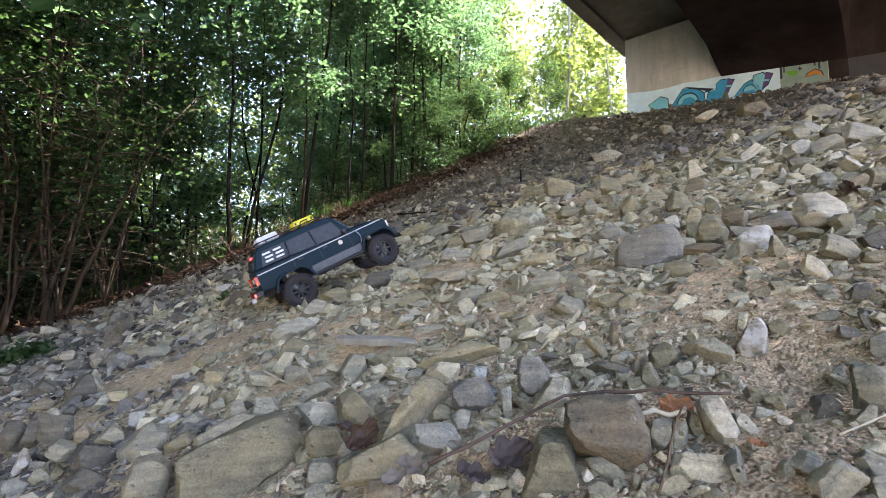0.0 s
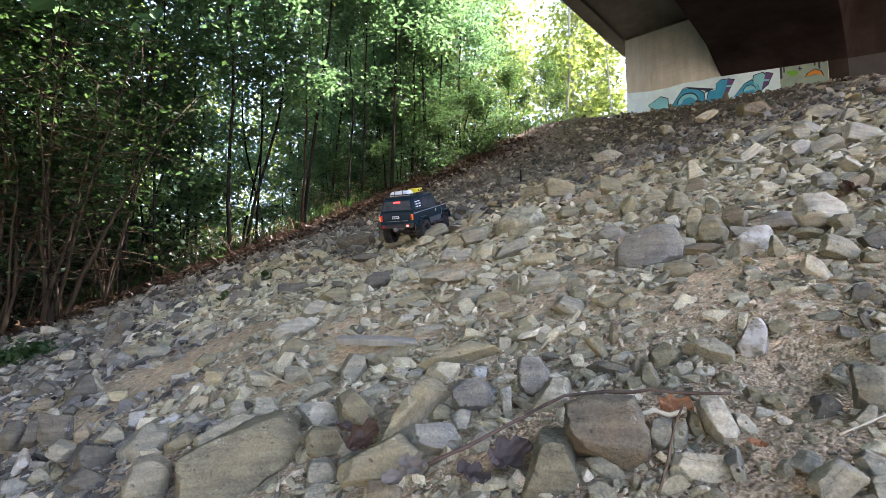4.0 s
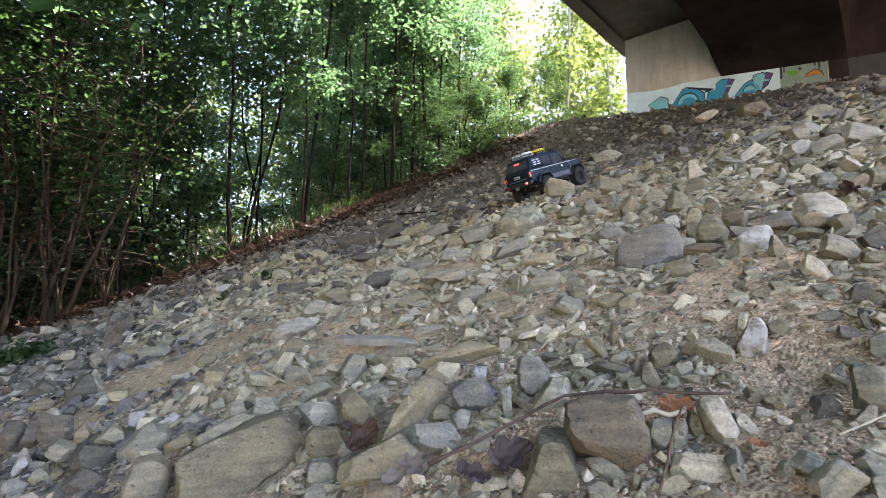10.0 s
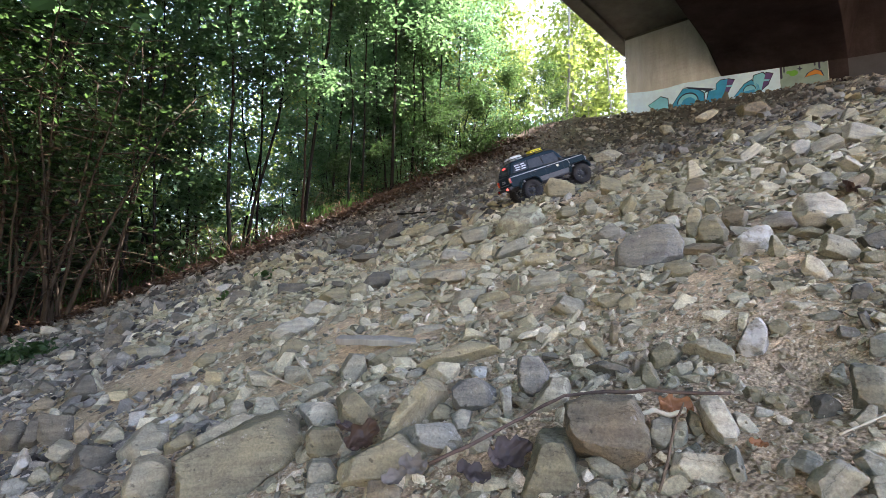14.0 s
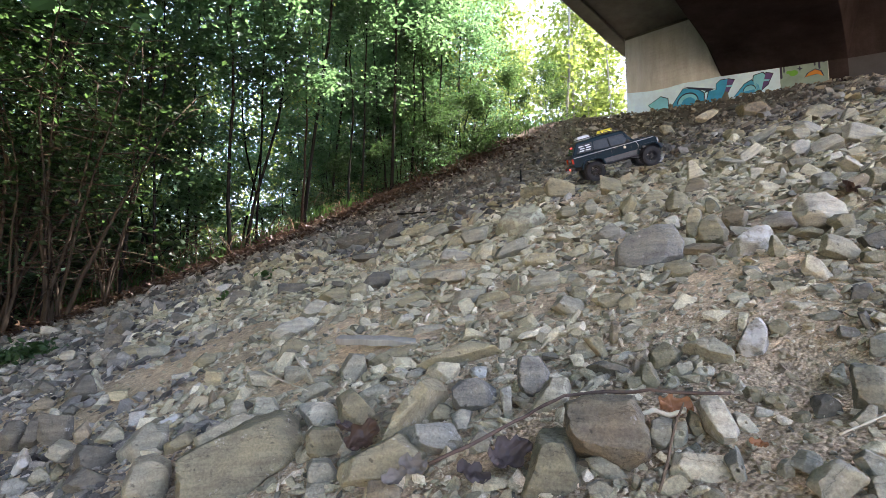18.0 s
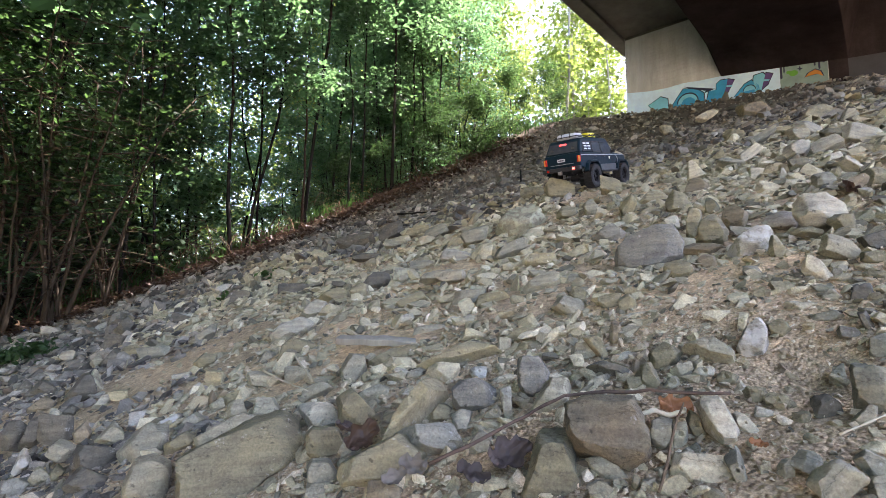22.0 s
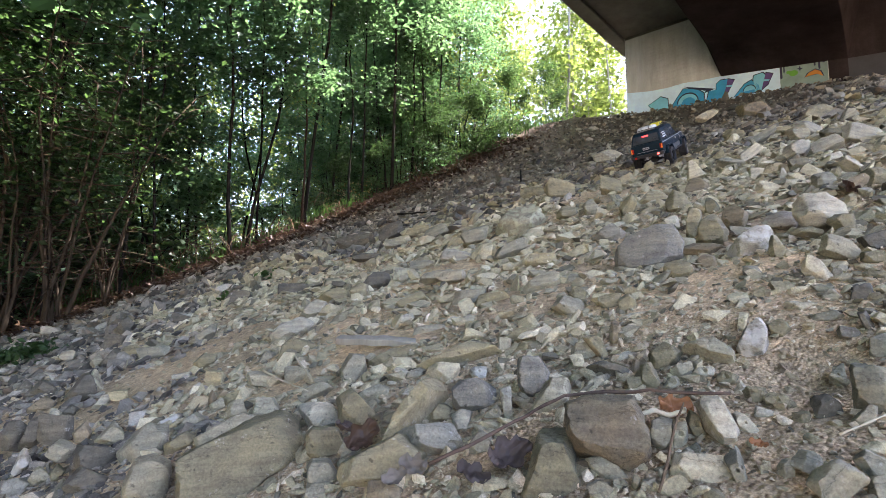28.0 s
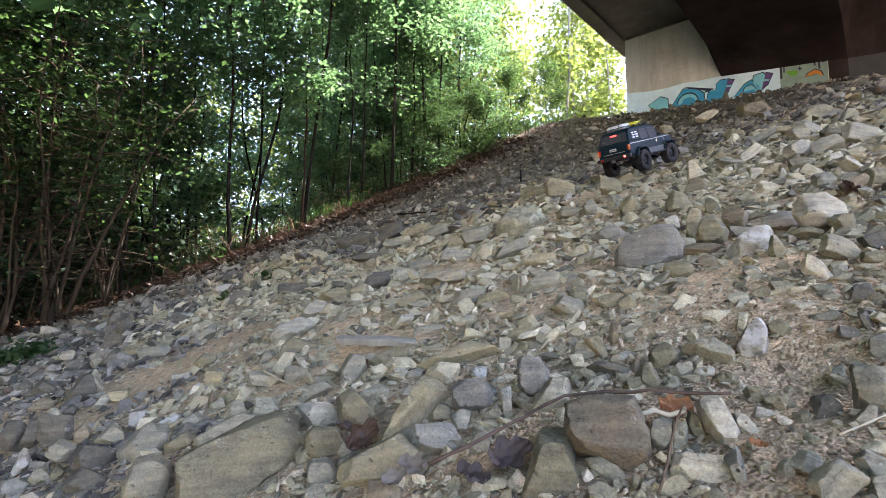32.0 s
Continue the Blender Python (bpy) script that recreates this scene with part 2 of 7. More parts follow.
def ground_z(x, y):
    """Height of the slope without its small bumps: it steepens towards the crest under the bridge and falls off into the wood."""
    x, y = np.asarray(x, float), np.asarray(y, float)
    s = 0.78 * x + 0.626 * y
    over = np.maximum(0, s - 6.9)
    xx, yy = x - 0.78 * over, y - 0.626 * over
    e = np.maximum(0, yy - 3.3)
    z = 0.767 + 0.2847 * xx + 0.2284 * yy + 0.03 * np.minimum(e, 5.2) ** 2
    d = np.maximum(0, wood_side(xx, yy) - 0.15)
    z = z - 0.30 * d * smooth01(d / 1.2)
    # the pit dug in the sand
    z = z - 0.022 * np.exp(-(((x - 0.31) / 0.05) ** 2 + ((y - 0.455) / 0.05) ** 2))
    # the rubble is heaped up before the abutment
    across, ahead = 0.757 * (x - 3.3) - 0.653 * (y - 9.1), -0.653 * (x - 3.3) - 0.757 * (y - 9.1)
    z = z + 0.46 * np.exp(-((across - 2.6) / 1.15) ** 2) * smooth01(1 - ahead / 2.4)
    for bx, by, bh in BUMPS:
        z = z + bh * np.exp(-((x - bx) ** 2 + (y - by) ** 2) / 0.029)
    z = z - 0.016
    return np.where(z < -2, -2 + 3 * np.tanh((z + 2) / 3), z)


def axis(fine, ratio, lo, hi, mid_lo, mid_hi):
    a = list(np.arange(mid_lo, mid_hi, fine))
    step, v = fine, mid_lo
    left = []
    while v > lo:
        step *= ratio
        v -= step
        left.append(v)
    step, v = fine, mid_hi
    right = [mid_hi]
    while v < hi:
        step *= ratio
        v += step
        right.append(v)
    return np.array(left[::-1] + a + right)


GX = axis(0.03, 1.06, -600, 600, -1.0, 1.6)
GY = axis(0.027, 1.055, -600, 600, 0.25, 2.4)


def rough_z(x, y):
    """Small unevenness of the ground."""
    p = Vector((x, y, 0))
    k = min(1.0, math.hypot(x, y) / 1.6) ** 1.3
    return k * (0.028 * noise.fractal(p * 1.7, 1.0, 2.0, 3) + 0.009 * noise.fractal(p * 9.0, 0.9, 2.0, 3))


def surface_z(x, y):
    return float(ground_z(x, y)) + rough_z(x, y)


def build_ground():
    X, Y = np.meshgrid(GX, GY)
    Z = ground_z(X, Y)
    V = np.stack([X, Y, Z], -1).reshape(-1, 3)
    for i, (x, y, z) in enumerate(V):
        if abs(x) < 12 and -3 < y < 14:
            V[i, 2] += rough_z(x, y)
    ny, nx = X.shape
    idx = np.arange(ny * nx).reshape(ny, nx)
    F = np.stack([idx[:-1, :-1], idx[:-1, 1:], idx[1:, 1:], idx[1:, :-1]], -1).reshape(-1, 4)
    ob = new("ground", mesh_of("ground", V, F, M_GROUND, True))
    return tagged(ob, "sandy brown rubble earth of the slope, with leaf litter towards the wood", "ground", kind="structure")


ground = build_ground()

# ---- bridge: soffit slab, haunched box girders, abutment wall ----
AX, AY = 0.653, 0.757          # the bridge's way, away from the camera
SX, SY = 0.757, -0.653         # across it, to its far side
EDGE = (1.934, 7.87)           # a point below the slab's edge
WALL = (3.30, 9.10)            # the wall's near corner
BRIDGE = Matrix(((SX, AX, 0, WALL[0]), (SY, AY, 0, WALL[1]), (0, 0, 1, 0), (0, 0, 0, 1)))   # local x across, y along, z up


def build_bridge():
    e0 = (EDGE[0] - WALL[0]) * SX + (EDGE[1] - WALL[1]) * SY
    thing = new("road_bridge")
    thing.matrix_basis = BRIDGE
    tagged(thing, "concrete road bridge on haunched girders over the scree slope", "bridge", kind="structure")
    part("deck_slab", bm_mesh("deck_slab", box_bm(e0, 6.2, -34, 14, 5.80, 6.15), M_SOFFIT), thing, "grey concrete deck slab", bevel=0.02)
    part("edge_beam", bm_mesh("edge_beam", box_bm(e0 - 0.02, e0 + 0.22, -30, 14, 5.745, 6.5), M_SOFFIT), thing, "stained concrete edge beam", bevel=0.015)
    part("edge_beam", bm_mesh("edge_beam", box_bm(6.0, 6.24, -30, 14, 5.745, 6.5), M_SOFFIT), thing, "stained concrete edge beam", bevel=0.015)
    for g0, g1 in ((1.535, 3.15), (4.5, 5.9)):
        V, F = [], []
        ks = [0.0, 0.12, 0.3, 0.5, 0.75, 1.05, 1.5, 2.2, 3.5, 6, 12, 30]
        for k in ks:
            zb = 4.63 + 0.24 * (1 - math.exp(-k / 0.42))
            V += [(g0, -k, zb), (g1, -k, zb - 0.2), (g1 + 0.3, -k, 5.81), (g0 - 0.38 * math.exp(-k / 0.5), -k, 5.81)]
        for i in range(len(ks) - 1):
            a, b = 4 * i, 4 * i + 4
            for k in range(4):
                F.append((a + k, a + (k + 1) % 4, b + (k + 1) % 4, b + k))
        F += [(3, 2, 1, 0), tuple(4 * (len(ks) - 1) + k for k in range(4))]
        part("girder", mesh_of("girder", V, F, M_GIRDER), thing, "dark box girder", bevel=0.012)
    part("hatch", bm_mesh("hatch", box_bm(1.95, 2.35, -2.35, -2.12, 4.83, 4.868), plain("dark hatch steel", (0.02, 0.02, 0.022), 0.6)), thing, "dark inspection hatch", bevel=0.006)
    wall = new("wall_abutment", bm_mesh("wall_abutment", box_bm(0, 7.0, 0, 0.9, 2.2, 5.80), M_CONCRETE))
    wall.matrix_basis = BRIDGE
    tagged(wall, "pale board-marked concrete abutment wall below the bridge", "wall", kind="structure")
    return thing, wall


bridge, abutment = build_bridge()

# ---- model car: x forward from the middle of the wheelbase, y to its left, z up from the axles ----
M_BODY = plain("dark blue green paint", (0.007, 0.018, 0.026), 0.42, 0.0, 0.3, 30)
M_TYRE = plain("dusty black rubber", (0.012, 0.011, 0.0105), 0.95, 0.0, 0.7, 60)
M_BLACK = plain("matt black plastic", (0.012, 0.012, 0.013), 0.55, 0.0, 0.4, 60)
M_RIM = plain("dark grey wheel metal", (0.022, 0.022, 0.023), 0.4, 0.6, 0.4, 80)
M_STEEL = plain("dull steel", (0.35, 0.35, 0.35), 0.4, 0.9, 0.3, 90)
M_SILL = plain("dusty silver grey paint", (0.085, 0.09, 0.092), 0.45, 0.2, 0.4, 60)
M_GLASS = plain("dark tinted pane", (0.012, 0.014, 0.016), 0.07, 0.0, 0.1, 20, 0.5)
M_SKYLIT = plain("dusty tinted pane", (0.045, 0.052, 0.057), 0.14, 0.0, 0.4, 45, 0.0)
M_STRIPE = plain("pale grey pinstripe", (0.28, 0.29, 0.29), 0.5, 0.0, 0.3, 60)
M_WHITE = plain("white sticker film", (0.5, 0.52, 0.53), 0.5, 0.0, 0.2, 50)
M_YELLOW = plain("yellow plastic", (0.62, 0.55, 0.02), 0.4, 0.0, 0.25, 60)
M_BAG = plain("pale grey canvas", (0.52, 0.56, 0.58), 0.85, 0.0, 0.4, 90)
M_RED = plain("red lamp lens", (0.45, 0.02, 0.012), 0.2, 0.0, 0.2, 80, 0.5)
M_ORANGE = plain("amber lamp lens", (0.75, 0.26, 0.05), 0.2, 0.0, 0.2, 80, 0.5)
M_LIT = glowing("lit red lamp", (1.0, 0.10, 0.07), 0.7)
M_BRAKE = glowing("lit brake light", (1.0, 0.07, 0.06), 0.35)
for m in (M_BODY, M_SILL, M_SKYLIT):   # weak specular, to keep the sky's sheen off the sides
    m.node_tree.nodes["Principled BSDF"].inputs["Specular IOR Level"].default_value = 0.1
M_BADGE = plain("cream badge", (0.50, 0.46, 0.34), 0.5, 0.0, 0.4, 120)


def rounded_box(x0, x1, y0, y1, z0, z1, r, taper=1.0):
    bm = box_bm(x0, x1, y0, y1, z0, z1)
    if taper != 1.0:
        cx, cy = (x0 + x1) / 2, (y0 + y1) / 2
        for v in bm.verts:
            if v.co.z > (z0 + z1) / 2:
                v.co.x, v.co.y = cx + (v.co.x - cx) * taper, cy + (v.co.y - cy) * taper
    if r:
        bmesh.ops.bevel(bm, geom=bm.edges[:], offset=r, segments=3, affect="EDGES", profile=0.6)
    return bm


def panel_bm(corners, thick):
    """A plate with the given corners, thickened along its normal."""
    bm = bmesh.new()
    c = [Vector(p) for p in corners]
    n = (c[1] - c[0]).cross(c[2] - c[0]).normalized() * thick
    a = [bm.verts.new(p) for p in c]
    b = [bm.verts.new(p + n) for p in c]
    bm.faces.new(a[::-1])
    bm.faces.new(b)
    k = len(c)
    for i in range(k):
        bm.faces.new((a[i], a[(i + 1) % k], b[(i + 1) % k], b[i]))
    bmesh.ops.recalc_face_normals(bm, faces=bm.faces)
    return bm


def tyre_bm():
    """A tyre round the y axis with rounded shoulders and tread blocks in two rows."""
    bm = bmesh.new()
    prof = [(0.030, 0.014), (0.032, 0.019), (0.040, 0.0225), (0.048, 0.0215), (0.0515, 0.018), (0.0525, 0.0)]
    prof = prof + [(r, -w) for r, w in prof[-2::-1]]
    n = 40
    rings = [[bm.verts.new((r * math.cos(2 * math.pi * i / n), w, r * math.sin(2 * math.pi * i / n))) for r, w in prof] for i in range(n)]
    for i in range(n):
        a, b = rings[i], rings[(i + 1) % n]
        for k in range(len(prof) - 1):
            bm.faces.new((a[k], a[k + 1], b[k + 1], b[k]))
    for i in range(26):
        for row in (-1, 1):
            t = 2 * math.pi * (i + 0.5 * (row > 0)) / 26
            m = Matrix.Rotation(-t, 4, "Y") @ Matrix.Translation((0.0528, row * 0.0115, 0)) @ Matrix.Rotation(radians(12 * row), 4, "X") @ Matrix.Diagonal((0.0055, 0.0185, 0.0088, 1))
            bmesh.ops.create_cube(bm, size=1.0, matrix=m)
    bmesh.ops.recalc_face_normals(bm, faces=bm.faces)
    return bm


def rim_bm(side):
    """A rim with eight spokes and a ring, its outer face to the given side."""
    bm = bmesh.new()
    prof = [(0.0305, -0.017), (0.0305, 0.015), (0.0275, 0.015), (0.0265, 0.004), (0.0265, -0.017)]
    n = 28
    rings = [[bm.verts.new((r * math.cos(2 * math.pi * i / n), side * w, r * math.sin(2 * math.pi * i / n))) for r, w in prof] for i in range(n)]
    for i in range(n):
        a, b = rings[i], rings[(i + 1) % n]
        for k in range(len(prof)):
            bm.faces.new((a[k], a[(k + 1) % 5], b[(k + 1) % 5], b[k]))
    for i in range(8):
        m = Matrix.Rotation(2 * math.pi * i / 8, 4, "Y") @ Matrix.Translation((0.0175, side * 0.006, 0)) @ Matrix.Diagonal((0.021, 0.006, 0.0055, 1))
        bmesh.ops.create_cube(bm, size=1.0, matrix=m)
    bmesh.ops.create_cone(bm, cap_ends=True, segments=18, radius1=0.0095, radius2=0.0075, depth=0.012, matrix=Matrix.Translation((0, side * 0.008, 0)) @ Matrix.Rotation(-side * math.pi / 2, 4, "X"))
    bmesh.ops.recalc_face_normals(bm, faces=bm.faces)
    return bm


def build_car():
    thing = new("model_car")
    tagged(thing, "dark blue-green off-road model car with roof luggage climbing the scree", "model car")
    # lower body with its wheel openings
    low = [(-0.262, 0.048), (-0.264, 0.085), (-0.258, 0.114), (0.083, 0.112), (0.200, 0.101), (0.212, 0.094), (0.216, 0.050)]
    low += [(0.222, 0.045)]
    low += [(0.214, 0.040), (0.196, 0.066), (0.118, 0.070), (0.096, 0.030), (-0.094, 0.030), (-0.116, 0.066), (-0.196, 0.066), (-0.214, 0.040)]
    body = part("body", bm_mesh("body", extrude_bm(low, -0.093, 0.093), M_BODY, 35), thing, "glossy dark blue-green body shell", bevel=0.005)
    # cabin: narrower towards the roof
    cab = [(-0.257, 0.113), (-0.230, 0.170), (-0.216, 0.182), (-0.10, 0.186), (0.030, 0.183), (0.046, 0.174), (0.088, 0.113)]
    bm = extrude_bm(cab, -0.0915, 0.0915)
    for v in bm.verts:
        v.co.y *= 1.0 - 0.15 * max(0, (v.co.z - 0.113) / 0.07)
    cabin = part("cabin", bm_mesh("cabin", bm, M_BODY, 35), thing, "dark cabin with a flat roof", bevel=0.006)

    def side_pt(x, z, s, out=0.0):
        return (x, s * (0.0915 * (1.0 - 0.15 * (z - 0.113) / 0.07) + out), z)

    for s in (-1, 1):
        for name, quad, mat, lab in (
            ("quarter_window", ((-0.228, 0.119), (-0.142, 0.117), (-0.136, 0.163), (-0.208, 0.163)), M_SKYLIT, "quarter window with stickers"),
            ("door_window", ((-0.132, 0.116), (-0.047, 0.112), (-0.052, 0.163), (-0.126, 0.163)), M_SKYLIT, "dark rear door window"),
            ("door_window", ((-0.039, 0.111), (0.058, 0.107), (0.036, 0.160), (-0.044, 0.163)), M_SKYLIT, "dark front door window"),
        ):
            pts = [side_pt(x, z, s, -0.001) for x, z in quad]
            if s > 0:
                pts = pts[::-1]
            part(name, bm_mesh(name, panel_bm(pts, 0.0025), mat), cabin, lab)
            # frame of the window
            loop = [Vector(side_pt(x, z, s, 0.0012)) for x, z in quad]
            cen = sum(loop, Vector()) / 4
            loop = [cen + (p - cen) * 1.03 for p in loop]
            v, f = tube(loop + [loop[0]], [0.0016] * 5, 5)
            part("window_frame", mesh_of("window_frame", [p[:] for p in v], f, M_BLACK), cabin, "black window frame")
        # stickers on the quarter window, door badge, stripe, sill panel, handles, mirror
        for i in range(3):
            for j in range(2):
                x0 = -0.213 + 0.036 * j + 0.004 * (i % 2)
                z0 = 0.126 + 0.0125 * i
                pts = [side_pt(x, z, s, 0.0022) for x, z in ((x0, z0), (x0 + 0.026, z0), (x0 + 0.026, z0 + 0.0062), (x0, z0 + 0.0062))]
                if s > 0:
                    pts = pts[::-1]
                part("sticker", bm_mesh("sticker", panel_bm(pts, 0.0005), M_WHITE), cabin, "small white sticker")
        part("side_stripe", bm_mesh("side_stripe", box_bm(-0.255, 0.195, min(s * 0.0925, s * 0.0945), max(s * 0.0925, s * 0.0945), 0.0985, 0.1025), M_STRIPE), body, "pale stripe below the windows")
        part("sill_panel", bm_mesh("sill_panel", rounded_box(-0.092, 0.094, min(s * 0.086, s * 0.0995), max(s * 0.086, s * 0.0995), 0.029, 0.055, 0.003), M_SILL), body, "dusty silver sill panel")
        part("rock_slider", mesh_of("rock_slider", *[(q if i else [p[:] for p in q]) for i, q in enumerate(tube([(-0.088, s * 0.104, 0.024), (0.090, s * 0.104, 0.024)], [0.005, 0.005], 8))], M_BLACK), body, "black side bar")
        bm = bmesh.new()
        bmesh.ops.create_circle(bm, cap_ends=True, segments=6, radius=0.0085, matrix=Matrix.Translation((0.033, s * 0.0948, 0.086)) @ Matrix.Rotation(math.pi / 2, 4, "X"))
        bmesh.ops.solidify(bm, geom=bm.faces[:], thickness=0.001)
        part("badge", bm_mesh("badge", bm, M_BADGE), body, "small cream badge on the door")
        for x in (-0.118, -0.030):
            part("door_handle", bm_mesh("door_handle", rounded_box(x, x + 0.017, min(s * 0.092, s * 0.0965), max(s * 0.092, s * 0.0965), 0.090, 0.0945, 0.001), M_BLACK), body)
        for x in (-0.135, -0.043, 0.068):
            part("door_gap", bm_mesh("door_gap", box_bm(x, x + 0.0014, min(s * 0.0905, s * 0.0936), max(s * 0.0905, s * 0.0936), 0.058, 0.112), M_BLACK), body)
        # wheel arch flares: trapezoid hoops
        for cx in (-0.1565, 0.1565):
            hoop = [(cx - 0.069, 0.030), (cx - 0.056, 0.060), (cx - 0.036, 0.074), (cx + 0.036, 0.074), (cx + 0.056, 0.060), (cx + 0.069, 0.030)]
            inner = [(cx + (x - cx) * 0.90, z - 0.0075) for x, z in hoop]
            bm = extrude_bm(hoop + inner[::-1], min(s * 0.088, s * 0.110), max(s * 0.088, s * 0.110))
            part("arch_flare", bm_mesh("arch_flare", bm, M_BODY, 30), body, "dark wheel arch flare", bevel=0.002)
        part("mirror", bm_mesh("mirror", rounded_box(0.050, 0.062, min(s * 0.094, s * 0.116), max(s * 0.094, s * 0.116), 0.108, 0.122, 0.003), M_BLACK), body)
        # tail light in two colours, bumper lamp
        tl = part("tail_light", bm_mesh("tail_light", rounded_box(-0.2675, -0.259, s * 0.086 - 0.0075, s * 0.086 + 0.0075, 0.070, 0.099, 0.002), M_RED), body, "red tail light")
        part("amber_lens", bm_mesh("amber_lens", rounded_box(-0.2695, -0.2675, s * 0.090 - 0.0035, s * 0.090 + 0.0035, 0.070, 0.098, 0.0008), M_ORANGE), tl, "amber tail light lens")
        part("bumper_lamp", bm_mesh("bumper_lamp", rounded_box(-0.287, -0.279, s * 0.066 - 0.006, s * 0.066 + 0.006, 0.038, 0.049, 0.002), M_LIT if s < 0 else M_RED), body, "small red lamp on the bumper")
        part("headlight", bm_mesh("headlight", rounded_box(0.213, 0.221, s * 0.066 - 0.018, s * 0.066 + 0.018, 0.066, 0.088, 0.002), M_WHITE), body, "square headlight")
        # wire on the fender, seen as a thin loop
        v, f = tube([(0.085, s * 0.085, 0.112), (0.098, s * 0.098, 0.098), (0.104, s * 0.104, 0.078), (0.098, s * 0.101, 0.052)], [0.0012] * 4, 5)
        part("fender_cable", mesh_of("fender_cable", [p[:] for p in v], f, M_STEEL), body, "thin pale cable")
    # panes front and back
    part("windshield", bm_mesh("windshield", panel_bm(((0.0845, -0.078, 0.120), (0.0845, 0.078, 0.120), (0.0515, 0.070, 0.168), (0.0515, -0.070, 0.168)), 0.002), M_GLASS), cabin, "dark windshield")
    rear = part("rear_window", bm_mesh("rear_window", panel_bm(((-0.2565, -0.079, 0.119), (-0.2345, -0.070, 0.164), (-0.2345, 0.070, 0.164), (-0.2565, 0.079, 0.119)), 0.0022), M_SKYLIT), cabin, "dark rear window")
    part("brake_light", bm_mesh("brake_light", rounded_box(-0.243, -0.238, -0.018, 0.018, 0.155, 0.163, 0.0015), M_BRAKE), cabin, "faintly lit red brake light")
    for y in (-0.055, 0.052):
        bm = bmesh.new()
        bmesh.ops.create_circle(bm, cap_ends=True, segments=14, radius=0.009, matrix=Matrix.Translation((-0.2525, y, 0.134)) @ Matrix.Rotation(radians(64), 4, "Y"))
        part("round_sticker", bm_mesh("round_sticker", bm, M_SILL), cabin, "small round sticker")
    part("number_plate", bm_mesh("number_plate", rounded_box(-0.2675, -0.2635, -0.016, 0.022, 0.079, 0.093, 0.001), M_WHITE), body, "small white plate with dark bars")
    for i in range(3):
        part("plate_bar", bm_mesh("plate_bar", box_bm(-0.2682, -0.2676, -0.011 + 0.0105 * i, -0.003 + 0.0105 * i, 0.083, 0.089), M_BLACK), body)
    part("tailgate_step", bm_mesh("tailgate_step", rounded_box(-0.267, -0.262, -0.06, 0.06, 0.066, 0.0685, 0.001), M_STEEL), body, "thin bright strip on the tailgate")
    part("hood", bm_mesh("hood", panel_bm(((0.086, -0.078, 0.1135), (0.202, -0.074, 0.1025), (0.202, 0.074, 0.1025), (0.086, 0.078, 0.1135)), 0.004), M_BODY), body, "dark bonnet", bevel=0.003)
    gr = part("grille", bm_mesh("grille", box_bm(0.2135, 0.2185, -0.045, 0.045, 0.064, 0.091), M_BLACK), body, "black grille")
    for i in range(8):
        part("grille_slat", bm_mesh("grille_slat", box_bm(0.218, 0.2205, -0.041 + i * 0.0108, -0.036 + i * 0.0108, 0.066, 0.089), M_BODY), gr)
    part("rear_bumper", bm_mesh("rear_bumper", rounded_box(-0.283, -0.262, -0.097, 0.097, 0.034, 0.053, 0.004), M_BLACK), thing, "black rear bumper")
    part("front_bumper", bm_mesh("front_bumper", rounded_box(0.214, 0.240, -0.088, 0.088, 0.030, 0.056, 0.005), M_BLACK), thing, "black front bumper")
    part("tow_hook", bm_mesh("tow_hook", rounded_box(-0.297, -0.28, -0.008, 0.008, 0.020, 0.036, 0.003), M_STEEL), thing, "steel tow hook")
    # roof rack with luggage
    rack = part("roof_rack", mesh_of("roof_rack", *[(q if i else [p[:] for p in q]) for i, q in enumerate(tube([(-0.205, -0.068, 0.194), (0.020, -0.068, 0.194), (0.030, -0.058, 0.194), (0.030, 0.058, 0.194), (0.020, 0.068, 0.194), (-0.205, 0.068, 0.194), (-0.213, 0.058, 0.194), (-0.213, -0.058, 0.194), (-0.205, -0.068, 0.194)], [0.0024] * 9, 6))], M_BLACK), thing, "black wire roof rack")
    for x in (-0.18, -0.12, -0.06, 0.0):
        v, f = tube([(x, -0.068, 0.185), (x, -0.066, 0.190), (x, 0.066, 0.190), (x, 0.068, 0.185)], [0.002] * 4, 5)
        part("rack_bar", mesh_of("rack_bar", [p[:] for p in v], f, M_BLACK), rack)
    bag = part("canvas_bag", bm_mesh("canvas_bag", rounded_box(-0.208, -0.130, -0.052, 0.054, 0.186, 0.211, 0.009, 0.86), M_BAG, 50), thing, "pale grey canvas bag on the roof")
    for y in (-0.02, 0.024):
        part("bag_strap", bm_mesh("bag_strap", rounded_box(-0.2085, -0.1295, y - 0.002, y + 0.002, 0.190, 0.2118, 0.0008, 0.87), M_SILL), bag)
    case = part("yellow_case", bm_mesh("yellow_case", rounded_box(-0.080, 0.000, -0.050, 0.012, 0.190, 0.213, 0.006, 0.9), M_YELLOW, 50), thing, "yellow plastic case on the roof rack")
    v, f = tube([(-0.052, -0.049, 0.197), (-0.050, -0.058, 0.204), (-0.028, -0.058, 0.204), (-0.026, -0.049, 0.197)], [0.0022] * 4, 6)
    part("case_handle", mesh_of("case_handle", [p[:] for p in v], f, M_BLACK), case, "black case handle")
    for x in (-0.07, -0.012):
        part("case_latch", bm_mesh("case_latch", box_bm(x, x + 0.006, -0.0515, -0.048, 0.199, 0.207), M_BLACK), case)
